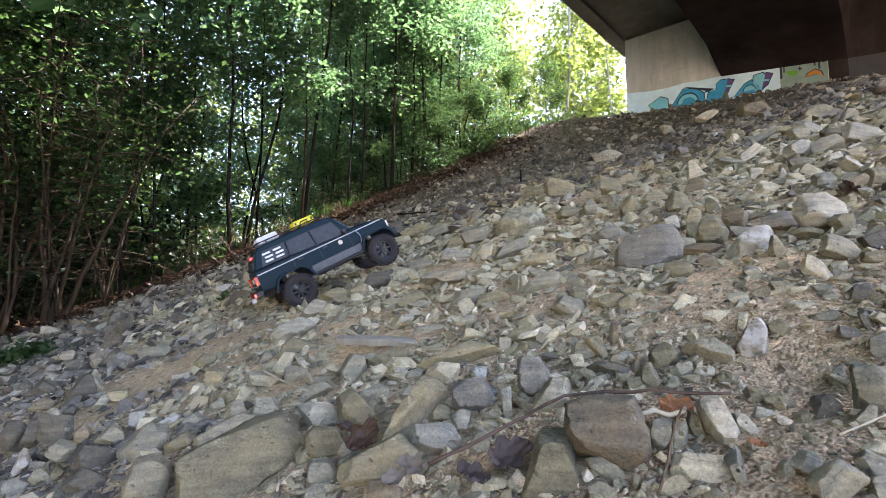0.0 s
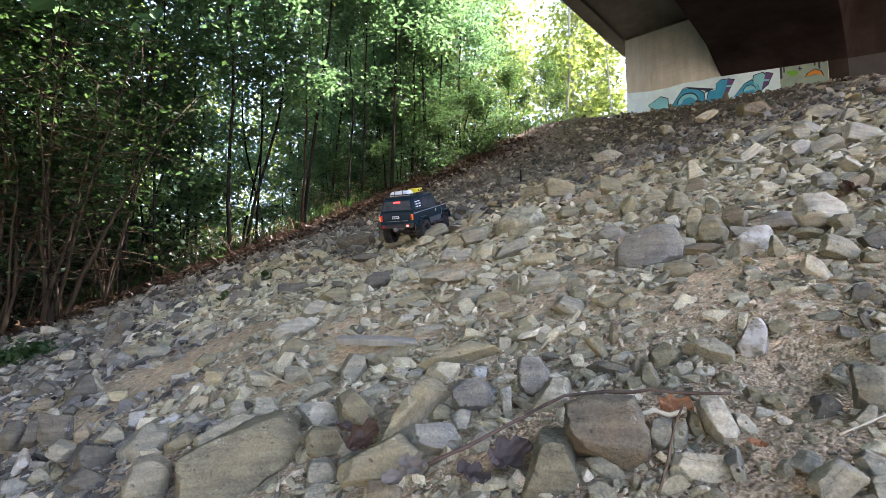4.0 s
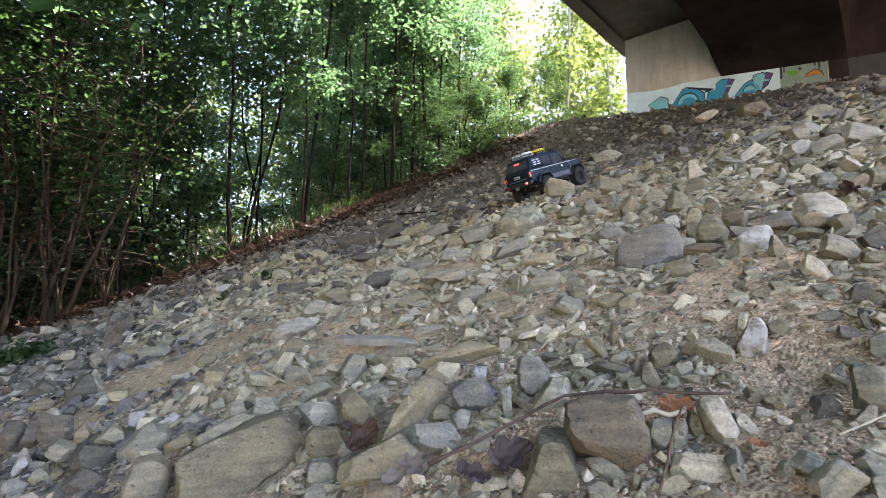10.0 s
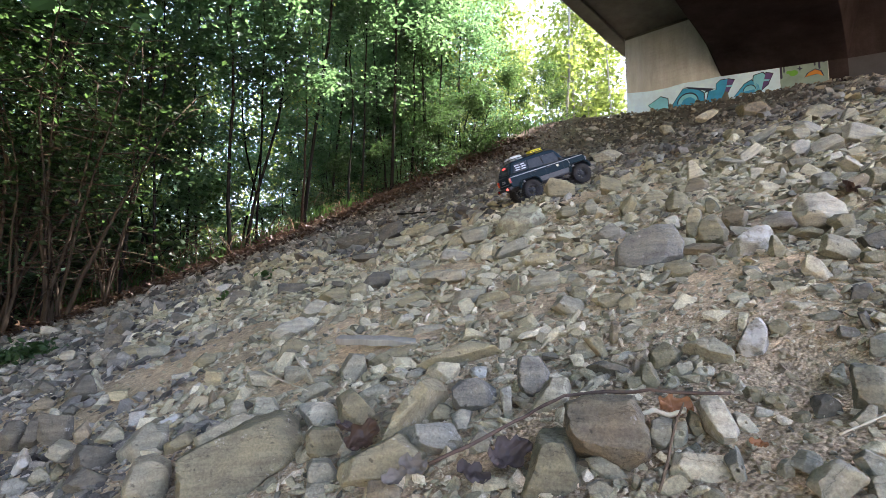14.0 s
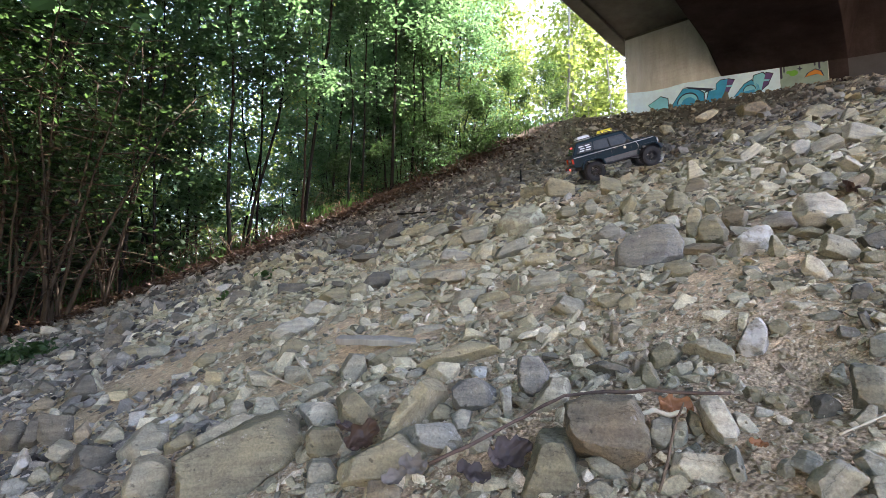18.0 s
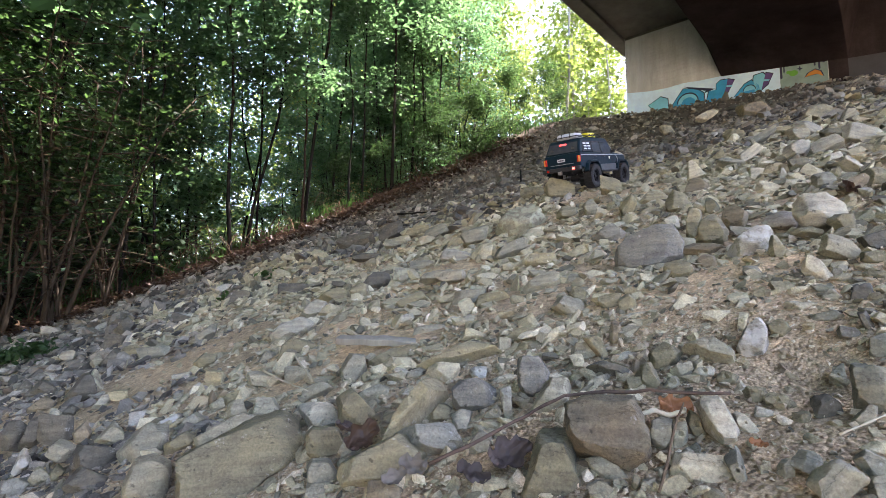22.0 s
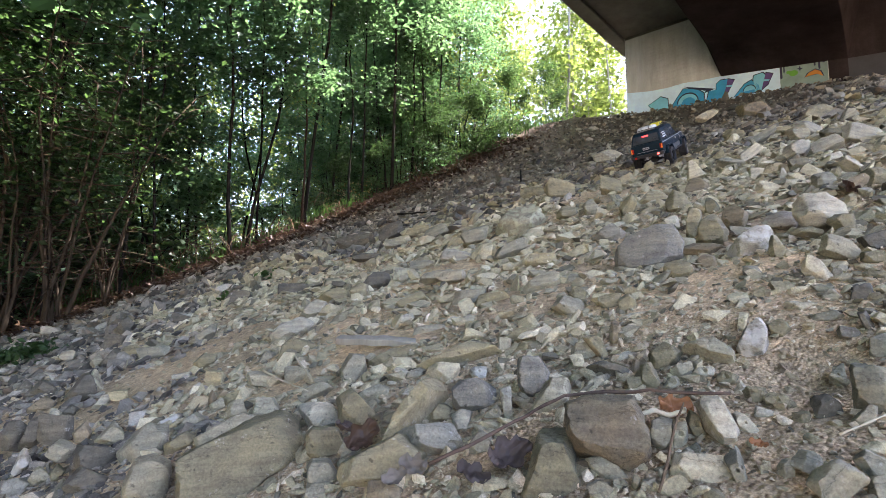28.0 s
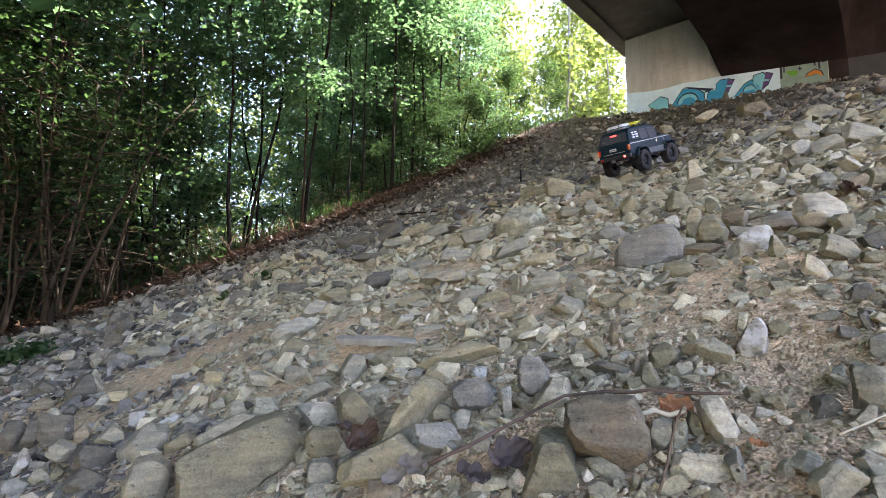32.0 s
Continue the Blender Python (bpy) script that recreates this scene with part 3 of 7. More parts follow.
    # running gear
    for cx in (-0.1565, 0.1565):
        ax = part("axle", mesh_of("axle", *[(q if i else [p[:] for p in q]) for i, q in enumerate(tube([(cx, -0.085, 0), (cx, -0.03, 0), (cx, -0.02, 0), (cx, 0.015, 0), (cx, 0.025, 0), (cx, 0.085, 0)], [0.007, 0.007, 0.016, 0.016, 0.007, 0.007], 10))], M_BLACK), thing, "black axle with its housing")
        for s in (-1, 1):
            v, f = tube([(cx, s * 0.055, 0.004), (cx - 0.012, s * 0.050, 0.07)], [0.0065, 0.0065], 8)
            part("shock_absorber", mesh_of("shock_absorber", [p[:] for p in v], f, M_STEEL), ax, "steel shock absorber")
            v, f = tube([(cx, s * 0.04, -0.002), (cx * 0.3, s * 0.035, 0.022)], [0.003, 0.003], 6)
            part("link_rod", mesh_of("link_rod", [p[:] for p in v], f, M_STEEL), ax)
    for s in (-1, 1):
        part("chassis_rail", bm_mesh("chassis_rail", box_bm(-0.25, 0.22, s * 0.034 - 0.003, s * 0.034 + 0.003, 0.022, 0.040), M_BLACK), thing)
    part("skid_plate", bm_mesh("skid_plate", rounded_box(-0.06, 0.07, -0.04, 0.04, 0.012, 0.026, 0.004), M_BLACK), thing, "black belly plate")
    wheels = []
    tyre = bm_mesh("tyre", tyre_bm(), M_TYRE, 40)
    rims = {s: bm_mesh("rim", rim_bm(s), M_RIM, 40) for s in (-1, 1)}
    for wx in (-0.1565, 0.1565):
        for wy in (-0.093, 0.093):
            w = new("wheel")
            w.parent = thing
            w.matrix_basis = pose(wx, wy, 0)
            part("tyre", tyre, w, "dusty knobbly black tyre")
            part("rim", rims[-1 if wy < 0 else 1], w, "dark grey spoked rim")
            wheels.append((w, wx, wy))
    return thing, wheels


car, WHEELS = build_car()

# ---- rocks that stand out on the slope ----
TONE = {
    "grey": ((0.208, 0.199, 0.148), "grey slaty rock lying among the scree"),
    "dark": ((0.092, 0.087, 0.070), "dark grey rock lying among the scree"),
    "khaki": ((0.158, 0.146, 0.093), "khaki-grey slaty rock lying among the scree"),
    "tan": ((0.245, 0.220, 0.140), "tan sandstone slab lying among the scree"),
    "pale": ((0.315, 0.298, 0.232), "pale grey rock lying among the scree"),
    "cream": ((0.400, 0.365, 0.258), "cream-coloured flat block lying among the scree"),
    "brown": ((0.170, 0.145, 0.103), "brown-grey rock lying among the scree"),
    "blue": ((0.208, 0.205, 0.168), "blue-grey slate block lying among the scree"),
    "violet": ((0.188, 0.179, 0.148), "smooth violet-grey rock lying among the scree"),
    "rust": ((0.150, 0.132, 0.088), "grey rock with rusty stains on the scree"),
    "lichen": ((0.205, 0.195, 0.145), "rock with pale green lichen on the scree"),
    "white": ((0.270, 0.258, 0.210), "white-speckled crumbling rock on the scree"),
}


def rock_material(tone, rgb):
    """Weathered slaty rock: cloudy tone, bedding streaks, soft rusty stains, grain, pits, worn paler edges."""
    k = {"rust": 0.24, "tan": 0.3, "khaki": 0.32, "brown": 0.35, "cream": 0.2}.get(tone, 0.14)
    m, nodes, links, sh = material(tone + " rock")
    nt = m.node_tree
    info = nodes.new("ShaderNodeObjectInfo")
    rnd = info.outputs["Random"]
    c = mix(nt, 1.0, rgb, ramp(nt, rnd, [(0.0, (0.80, 0.82, 0.83)), (0.5, (1.0, 0.99, 0.96)), (1.0, (1.2, 1.17, 1.1))]), "MULTIPLY")
    stain = ramp(nt, noise_out(nt, 17, 4, 0.55), [(0.42, (0, 0, 0)), (0.66, (k, k, k))])
    c = mix(nt, stain, c, (0.19, 0.148, 0.072) if tone != "rust" else (0.18, 0.105, 0.06))
    c = mix(nt, 0.7, c, ramp(nt, noise_out(nt, 26, 5, 0.6), [(0.33, (0.52, 0.53, 0.55)), (0.52, (1.02, 1.02, 1.0)), (0.7, (1.36, 1.33, 1.22))]), "MULTIPLY")
    c = mix(nt, 0.45, c, ramp(nt, noise_out(nt, 60, 4, 0.6, stretch=(0.2, 0.5, 2.4)), [(0.36, (0.62, 0.61, 0.6)), (0.62, (1.2, 1.2, 1.17))]), "MULTIPLY")
    c = mix(nt, 0.6, c, ramp(nt, noise_out(nt, 420, 5, 0.75), [(0.38, (0.7, 0.7, 0.7)), (0.62, (1.28, 1.28, 1.25))]), "MULTIPLY")
    # dark pits and a few hairline cracks
    c = mix(nt, 0.8, c, ramp(nt, noise_out(nt, 130, 3, 0.6), [(0.28, (0.3, 0.29, 0.28)), (0.36, (1, 1, 1))]), "MULTIPLY")
    c = mix(nt, 0.55, c, ramp(nt, noise_out(nt, 13, 7, 0.62, stretch=(0.7, 0.9, 1.5)), [(0.491, (1, 1, 1)), (0.5, (0.25, 0.24, 0.23)), (0.508, (1, 1, 1))]), "MULTIPLY")
    pale = ramp(nt, noise_out(nt, 75, 6, 0.7), [(0.62, (0, 0, 0)), (0.7, (0.5, 0.5, 0.5))])
    if tone in ("lichen", "white"):
        pale = ramp(nt, noise_out(nt, 40, 6, 0.7), [(0.48, (0, 0, 0)), (0.56, (0.5, 0.5, 0.5))])
    c = mix(nt, pale, c, (0.36, 0.38, 0.25) if tone == "lichen" else (0.48, 0.47, 0.42))
    edge = ramp(nt, nodes.new("ShaderNodeNewGeometry").outputs["Pointiness"], [(0.50, (1, 1, 1)), (0.60, (1.4, 1.38, 1.3))])
    c = mix(nt, 0.8, c, edge, "MULTIPLY")
    links.new(c, sh.inputs["Base Color"])
    sh.inputs["Roughness"].default_value = 0.8
    sh.inputs["Specular IOR Level"].default_value = 0.25
    h = mix(nt, 0.4, noise_out(nt, 130, 8, 0.7), noise_out(nt, 60, 5, 0.6, stretch=(0.3, 0.5, 2.4)))
    bump(nt, h, 0.8, 0.007, sh)
    return m


ROCK_MATS = {t: rock_material(t, v[0]) for t, v in TONE.items()}


ROCKS = []


def ico(level):
    bm = bmesh.new()
    bmesh.ops.create_icosphere(bm, subdivisions=level, radius=1)
    bm.verts.index_update()
    out = np.array([v.co[:] for v in bm.verts]), [[v.index for v in f.verts] for f in bm.faces]
    bm.free()
    return out


ICO = {level: ico(level) for level in (4, 5)}


def rock(kind, seed, tone, place, turn, half):
    """A broken rock: a slab (b), a rounder (r) or upward tapering (w) form between planes, with worn edges."""
    rng = np.random.default_rng(seed)
    near = max(half) / math.hypot(*place[:2])
    D, F = ICO[5 if near > 0.06 else 4]
    sides = np.array([(1, 0, 0), (-1, 0, 0), (0, 1, 0), (0, -1, 0), (0, 0, 1), (0, 0, -1)], float)
    sides += rng.normal(0, 0.2, sides.shape)
    cuts = rng.normal(0, 1, (13 if kind == "r" else 10, 3))
    N = np.concatenate([sides, cuts])
    N /= np.linalg.norm(N, axis=1)[:, None]
    box = np.abs(N).sum(1)
    H = (1 + (0.1 if kind == "r" else 0.5) * (box - 1)) * rng.uniform(0.7, 1.0, len(N))
    H[:6] = rng.uniform(0.85, 1.0, 6)
    worn = 40.0 if kind == "r" else 120.0
    V = D / ((np.maximum(D @ N.T, 0) / H) ** worn).sum(1)[:, None] ** (1 / worn)
    if kind == "w":
        k = 1 - 0.36 * (V[:, 2] + 1)
        V = V * np.stack([k, 0.35 + 0.65 * k, np.ones(len(V))], 1)
    lo, hi = V.min(0), V.max(0)
    V = (V - (lo + hi) / 2) / ((hi - lo) / 2)
    size = min(half)
    W = V * np.array(half)
    off = Vector((seed * 1.37, seed * 0.71, 0))
    for i, v in enumerate(W):
        q = Vector(v) / size
        layer = noise.noise(Vector((q.x * 0.35, q.y * 0.35, q.z * 3.2)) + off)
        dsp = 0.11 * noise.noise(q * 0.9 + off) + 0.06 * noise.noise(q * 2.2 + off) + 0.03 * abs(noise.noise(q * 4.5 + off)) + 0.05 * (math.floor(layer * 5) / 5) + 0.016 * noise.noise(q * 7.0 + off)
        W[i] *= 1 + dsp * size / max(size, np.linalg.norm(v))
    me = mesh_of("rock", W, F, ROCK_MATS[tone], 38)
    ob = new("rock", me)
    ob.matrix_basis = pose(*place, *turn)
    ROCKS.append((place[0], place[1], 0.6 * half[0] + 0.4 * half[1]))
    return tagged(ob, TONE[tone][1], "rock", "rocks on the slope")


def slab(seed, tone, place, turn, deep, edges):
    """A broken slab or block that leans back on the slope. edges: the planes that bound its face, each by
    the angle of its normal and its distance from the middle in millimetres; deep: half its depth in millimetres."""
    rng = np.random.default_rng(seed)
    deep = deep / 1000
    A = np.radians([e[0] for e in edges])
    R = np.array([e[1] for e in edges]) / 1000
    tilt = np.where(np.sin(A) > 0.3, rng.uniform(0.18, 0.5, len(A)), rng.uniform(0.0, 0.2, len(A)))
    N = [np.stack([np.cos(A) * np.cos(tilt), -np.sin(tilt), np.sin(A) * np.cos(tilt)], 1)]
    H = [R * np.cos(tilt)]
    face = np.array([(rng.normal(0, 0.1), -1, rng.normal(0, 0.12)), (rng.normal(0, 0.1), 1, 0)])
    N.append(face / np.linalg.norm(face, axis=1)[:, None])
    H.append(np.array([0.6, 1.0]) * deep)
    # a few broken facets where the face meets the edges
    wide, high = R[np.abs(np.cos(A)) > 0.5].mean() if (np.abs(np.cos(A)) > 0.5).any() else R.mean(), R.mean()
    for _ in range(5):
        a, t = rng.uniform(0, 2 * np.pi), rng.uniform(0.5, 1.1)
        n = np.array([np.cos(a) * np.cos(t), -np.sin(t), np.sin(a) * np.cos(t)])
        N.append(n[None])
        H.append(np.array([rng.uniform(0.8, 1.0) * math.sqrt((n[0] * wide) ** 2 + (n[1] * deep) ** 2 + (n[2] * high) ** 2) * 1.05]))
    N, H = np.concatenate(N), np.concatenate(H)
    size = min(deep, float(R.mean()))
    D, F = ICO[5 if R.max() / math.hypot(*place[:2]) > 0.045 else 4]
    # stretch the sphere to the rock's proportions, so that its points lie evenly
    D = D * np.array([max(wide, 0.3 * high), deep, high])
    D = D / np.linalg.norm(D, axis=1)[:, None]
    worn = 130.0
    V = D / ((np.maximum(D @ N.T, 0) / H) ** worn).sum(1)[:, None] ** (1 / worn)
    off = Vector((seed * 1.37, seed * 0.71, 0))
    for i, v in enumerate(V):
        q = Vector(v) / size
        layer = noise.noise(Vector((q.x * 0.3, q.y * 0.5, q.z * 2.8)) + off)
        dsp = 0.09 * noise.noise(q * 0.9 + off) + 0.07 * noise.noise(q * 2.3 + off) + 0.035 * abs(noise.noise(q * 4.8 + off)) + 0.045 * (math.floor(layer * 4) / 4) + 0.016 * noise.noise(q * 9.0 + off)
        V[i] *= 1 + dsp * size / max(size, np.linalg.norm(v))
    ob = new("rock", mesh_of("rock", V, F, ROCK_MATS[tone], 34))
    ob.matrix_basis = pose(*place, *turn)
    ROCKS.append((place[0], place[1], 0.8 * float(R.mean())))
    return tagged(ob, TONE[tone][1], "rock", "rocks on the slope")


slab(300, "khaki", (-0.209, 0.560, 0.837), (-30, 0, 20), 39.7, [(-81, 41.7), (-56, 36.3), (-39, 45.8), (7, 61.8), (52, 63.5), (99, 41.1), (117, 35.7), (112, 35.9), (126, 42.5), (-179, 55.3)])
slab(301, "grey", (-0.258, 0.665, 0.845), (-40, 0, 21), 23.9, [(-68, 14.3), (18, 42.7), (90, 22), (119, 16.5), (-158, 41.9)])
slab(302, "grey", (-0.316, 0.585, 0.811), (-30, 0, 28), 17.9, [(-90, 22.7), (0, 20.5), (56, 23.7), (96, 28.2), (159, 20.4), (-180, 21)])
slab(303, "grey", (-0.381, 0.702, 0.820), (-40, 0, 28), 20.8, [(-83, 25.6), (-17, 23.7), (2, 23.7), (87, 29.3), (145, 21.1), (-148, 29.9)])
slab(304, "khaki", (-0.337, 0.694, 0.823), (-35, 0, 26), 12.6, [(-74, 10.2), (-23, 13.6), (51, 17.8), (121, 9.5), (-173, 17.3)])
slab(305, "grey", (-0.355, 0.761, 0.835), (-35, 0, 25), 13.2, [(-51, 9), (29, 16.1), (130, 8.2), (-119, 15.5)])
slab(306, "white", (-0.409, 0.814, 0.827), (-35, 0, 27), 11.0, [(-76, 7.9), (-20, 10.2), (116, 5.9), (113, 5.8), (-141, 14.7)])
slab(307, "grey", (-0.492, 0.809, 0.806), (-35, 0, 31), 13.5, [(-77, 14.6), (10, 13.5), (40, 12.7), (141, 12.5), (-111, 11.9)])
slab(308, "brown", (-0.565, 0.849, 0.798), (-30, 0, 34), 11.0, [(-108, 12.7), (-15, 10.4), (20, 9.3), (137, 10.8), (-165, 10.5)])
slab(309, "blue", (-0.559, 0.714, 0.759), (-45, 0, 38), 14.5, [(-70, 16.6), (-20, 13.5), (93, 16.1), (-180, 14.1)])
slab(310, "grey", (-0.461, 0.659, 0.771), (-35, 0, 35), 11.7, [(-90, 12), (-14, 11.1), (38, 13.9), (143, 9.1), (-171, 15.5)])
slab(311, "white", (-0.615, 0.795, 0.769), (-20, 0, 38), 10.6, [(-63, 9.1), (-34, 8.4), (18, 8.5), (151, 6.7), (161, 5.8), (-142, 15.5)])
slab(312, "grey", (-0.536, 0.726, 0.773), (-30, 0, 36), 9.7, [(-90, 9.1), (-21, 11.9), (44, 8), (150, 9.6), (-142, 10.1)])
slab(313, "khaki", (-0.509, 0.720, 0.778), (-30, 0, 35), 7.4, [(-90, 9.5), (-28, 6.5), (42, 7.7), (149, 6.8), (-174, 6.5)])
slab(314, "dark", (-0.423, 0.650, 0.792), (-40, 0, 33), 15.0, [(-102, 11.7), (-30, 20), (59, 11.6), (143, 17.5), (-136, 16.1)])
slab(315, "dark", (-0.452, 0.707, 0.800), (-40, 0, 33), 17.5, [(-135, 18.8), (-74, 20.1), (7, 21.5), (72, 16.5), (153, 25.2), (-163, 18.9)])
slab(316, "dark", (-0.715, 0.946, 0.777), (-30, 0, 37), 17.4, [(-51, 16.4), (27, 16), (114, 22.5), (164, 12.8), (-90, 20.4)])
slab(317, "brown", (-0.771, 1.036, 0.782), (-25, 0, 37), 11.6, [(-57, 14.2), (23, 6.7), (161, 8.6), (-131, 9.9)])
slab(318, "pale", (-0.743, 1.035, 0.787), (-25, 0, 36), 10.3, [(-38, 10), (36, 7.9), (157, 8.2), (-124, 9.4)])
slab(319, "lichen", (-0.769, 1.189, 0.828), (-15, 0, 33), 13.5, [(-44, 19.3), (18, 5.1), (153, 15.8), (-163, 5.2)])
slab(320, "dark", (-0.776, 1.162, 0.818), (-30, 0, 34), 23.8, [(-70, 23.3), (14, 21.4), (49, 28.9), (150, 18.3), (-123, 29.1)])
slab(321, "pale", (-0.676, 1.073, 0.809), (-35, 0, 32), 10.8, [(-11, 10.6), (98, 12.1), (148, 9.3), (-90, 11)])
slab(322, "dark", (-1.129, 1.452, 0.775), (-30, 0, 38), 15.4, [(-86, 17.4), (-7, 13.9), (50, 18.9), (149, 13), (-156, 18.7)])
slab(323, "dark", (-0.961, 1.299, 0.797), (-30, 0, 36), 19.0, [(-26, 20.3), (43, 14.1), (151, 18.5), (-124, 14.6)])
slab(324, "brown", (-0.859, 1.158, 0.785), (-35, 0, 37), 16.9, [(-90, 15), (-29, 18.9), (44, 18.4), (133, 14.5), (-138, 22)])
slab(325, "dark", (-0.730, 1.058, 0.794), (-35, 0, 35), 9.8, [(-24, 8.8), (54, 10.5), (143, 7.9), (-109, 9.5)])
slab(326, "khaki", (-0.316, 0.845, 0.858), (-40, 0, 21), 17.0, [(-83, 9.8), (-43, 21.1), (48, 25.4), (111, 10.3), (127, 15.9), (-154, 38.5)])
slab(327, "grey", (-0.285, 0.746, 0.854), (-35, 0, 21), 11.2, [(-113, 12.5), (-46, 15.5), (17, 11.7), (101, 14.1), (170, 13)])
slab(328, "grey", (-0.238, 0.719, 0.860), (-35, 0, 18), 13.2, [(-77, 14.8), (-43, 15.4), (29, 16.3), (90, 17.5), (164, 13.4), (-135, 21.7)])
slab(329, "grey", (-0.341, 0.818, 0.848), (-35, 0, 23), 8.1, [(-70, 7.8), (14, 8.9), (118, 7.3), (-153, 9.6)])
slab(330, "pale", (-0.145, 0.638, 0.870), (-40, 0, 13), 14.8, [(-90, 17), (-12, 24.3), (24, 18), (75, 14.5), (108, 22.4), (-150, 15.4)])
slab(331, "khaki", (-0.123, 0.567, 0.855), (-30, 0, 12), 14.0, [(-125, 18.3), (-85, 15.5), (-12, 23.7), (28, 17.5), (86, 16.4), (139, 21.5), (-176, 19.6)])
slab(332, "grey", (-0.113, 0.506, 0.844), (-30, 0, 13), 10.0, [(-148, 13.2), (-82, 12.7), (-8, 13.5), (30, 11.6), (84, 13.6), (160, 12.9), (-180, 11.9)])
slab(333, "grey", (-0.112, 0.494, 0.831), (-30, 0, 13), 8.3, [(0, 12.5), (90, 9.4), (165, 12), (-90, 8.8)])
slab(334, "tan", (-0.051, 0.489, 0.862), (-35, 0, 6), 22.4, [(-90, 20.5), (-56, 18.7), (-48, 20.7), (-12, 36.2), (61, 35.8), (101, 19.6), (117, 15.5), (130, 21.8), (-155, 44.8)])
slab(335, "blue", (-0.010, 0.505, 0.876), (-40, 0, 1), 15.4, [(-90, 13.9), (10, 26.5), (30, 23.5), (94, 12.9), (124, 22.3), (-112, 13.7)])
slab(336, "tan", (-0.029, 0.552, 0.899), (-45, 0, 3), 28.6, [(-56, 20.6), (-48, 16.4), (-34, 12.6), (-49, 10.3), (8, 37), (117, 26), (137, 17.6), (158, 14.1), (144, 9.4), (-141, 60.6)])
slab(337, "cream", (0.003, 0.672, 0.918), (-40, 0, -0), 11.9, [(-121, 12.3), (-44, 15.1), (-10, 17.2), (84, 10.2), (119, 16.6), (-131, 11.3)])
slab(338, "khaki", (-0.099, 0.614, 0.881), (-40, 0, 9), 17.5, [(-145, 17.5), (-77, 24.6), (-41, 24.1), (41, 14.2), (33, 15.1), (41, 16.6), (123, 26.3), (-170, 17)])
slab(339, "grey", (-0.086, 0.678, 0.888), (-40, 0, 7), 11.1, [(-80, 9.8), (-12, 16.5), (74, 14.4), (117, 10), (-166, 19.1)])
slab(340, "violet", (0.033, 0.569, 0.905), (-35, 0, -3), 14.3, [(-142, 20.8), (-95, 16.5), (-54, 19.6), (0, 23.2), (54, 18.2), (95, 17.1), (138, 21.3), (-171, 22.2)])
slab(341, "violet", (0.094, 0.563, 0.926), (-25, 0, -10), 13.8, [(-152, 16.8), (-110, 22.9), (-43, 17.7), (-9, 16), (33, 17.1), (90, 20.8), (147, 20.3), (-177, 14)])
slab(342, "grey", (0.105, 0.521, 0.913), (-35, 0, -11), 16.2, [(-53, 12.4), (-10, 15.8), (19, 20.7), (120, 16.7), (156, 10.2), (148, 9.2), (-90, 22.2)])
slab(343, "blue", (0.062, 0.522, 0.905), (-25, 0, -7), 8.1, [(-73, 19.2), (2, 4.6), (111, 14.7), (-167, 4.8)])
slab(344, "khaki", (-0.003, 0.565, 0.886), (-35, 0, 0), 9.3, [(-81, 9.2), (-13, 11.1), (51, 11.9), (143, 8.4), (-155, 14.7)])
slab(345, "pale", (0.018, 0.532, 0.887), (-30, 0, -2), 7.7, [(-95, 11), (-17, 8), (70, 10.4), (116, 10.4), (-175, 8.3)])
slab(346, "grey", (0.033, 0.485, 0.876), (-30, 0, -4), 8.5, [(-82, 9.1), (-9, 9.2), (62, 11.8), (141, 7.7), (-162, 12.3)])
slab(347, "pale", (0.052, 0.535, 0.893), (-40, 0, -6), 6.3, [(-41, 8.1), (28, 6.1), (136, 5.8), (-107, 5.7)])
slab(348, "white", (0.044, 0.645, 0.918), (-35, 0, -4), 6.5, [(-90, 8.8), (-5, 8.6), (90, 8.1), (125, 9.9), (-157, 8.7)])
slab(349, "tan", (0.035, 0.706, 0.934), (-40, 0, -3), 19.7, [(-79, 6.5), (-96, 13.6), (-82, 18.3), (-36, 37.7), (61, 25.3), (82, 21.2), (117, 19.2), (118, 19.6), (-113, 32.1)])
slab(350, "pale", (0.071, 0.617, 0.914), (-40, 0, -7), 6.9, [(-85, 5.7), (-33, 9.6), (77, 8.2), (108, 5.4), (-157, 12.9)])
slab(351, "grey", (-0.037, 0.711, 0.908), (-35, 0, 3), 7.4, [(-98, 8.1), (-53, 7), (20, 11.2), (114, 6.1), (170, 10.8)])
slab(352, "pale", (-0.057, 0.723, 0.908), (-35, 0, 5), 6.7, [(-112, 6.4), (0, 8.3), (73, 6.7), (129, 10.2), (-156, 8)])
slab(353, "grey", (-0.128, 0.774, 0.910), (-35, 0, 9), 15.1, [(-100, 23.6), (-35, 15.4), (11, 17.5), (65, 23.6), (154, 13.9), (-166, 19.1)])
slab(354, "khaki", (-0.106, 0.748, 0.899), (-35, 0, 8), 6.6, [(-53, 6.5), (16, 6.9), (127, 6.5), (-164, 6.9)])
slab(355, "khaki", (-0.068, 0.799, 0.921), (-45, 0, 5), 18.6, [(-86, 16), (-64, 13.1), (19, 36), (109, 12.2), (119, 13.5), (-142, 37.4)])
slab(356, "grey", (-0.020, 0.890, 0.956), (-35, 0, 1), 13.9, [(-78, 10.8), (14, 28.2), (99, 10.3), (164, 27.3), (-95, 13.3)])
slab(357, "pale", (0.017, 0.903, 0.968), (-40, 0, -1), 10.0, [(-83, 11.1), (-28, 13.5), (63, 12.1), (130, 12), (-162, 14.5)])
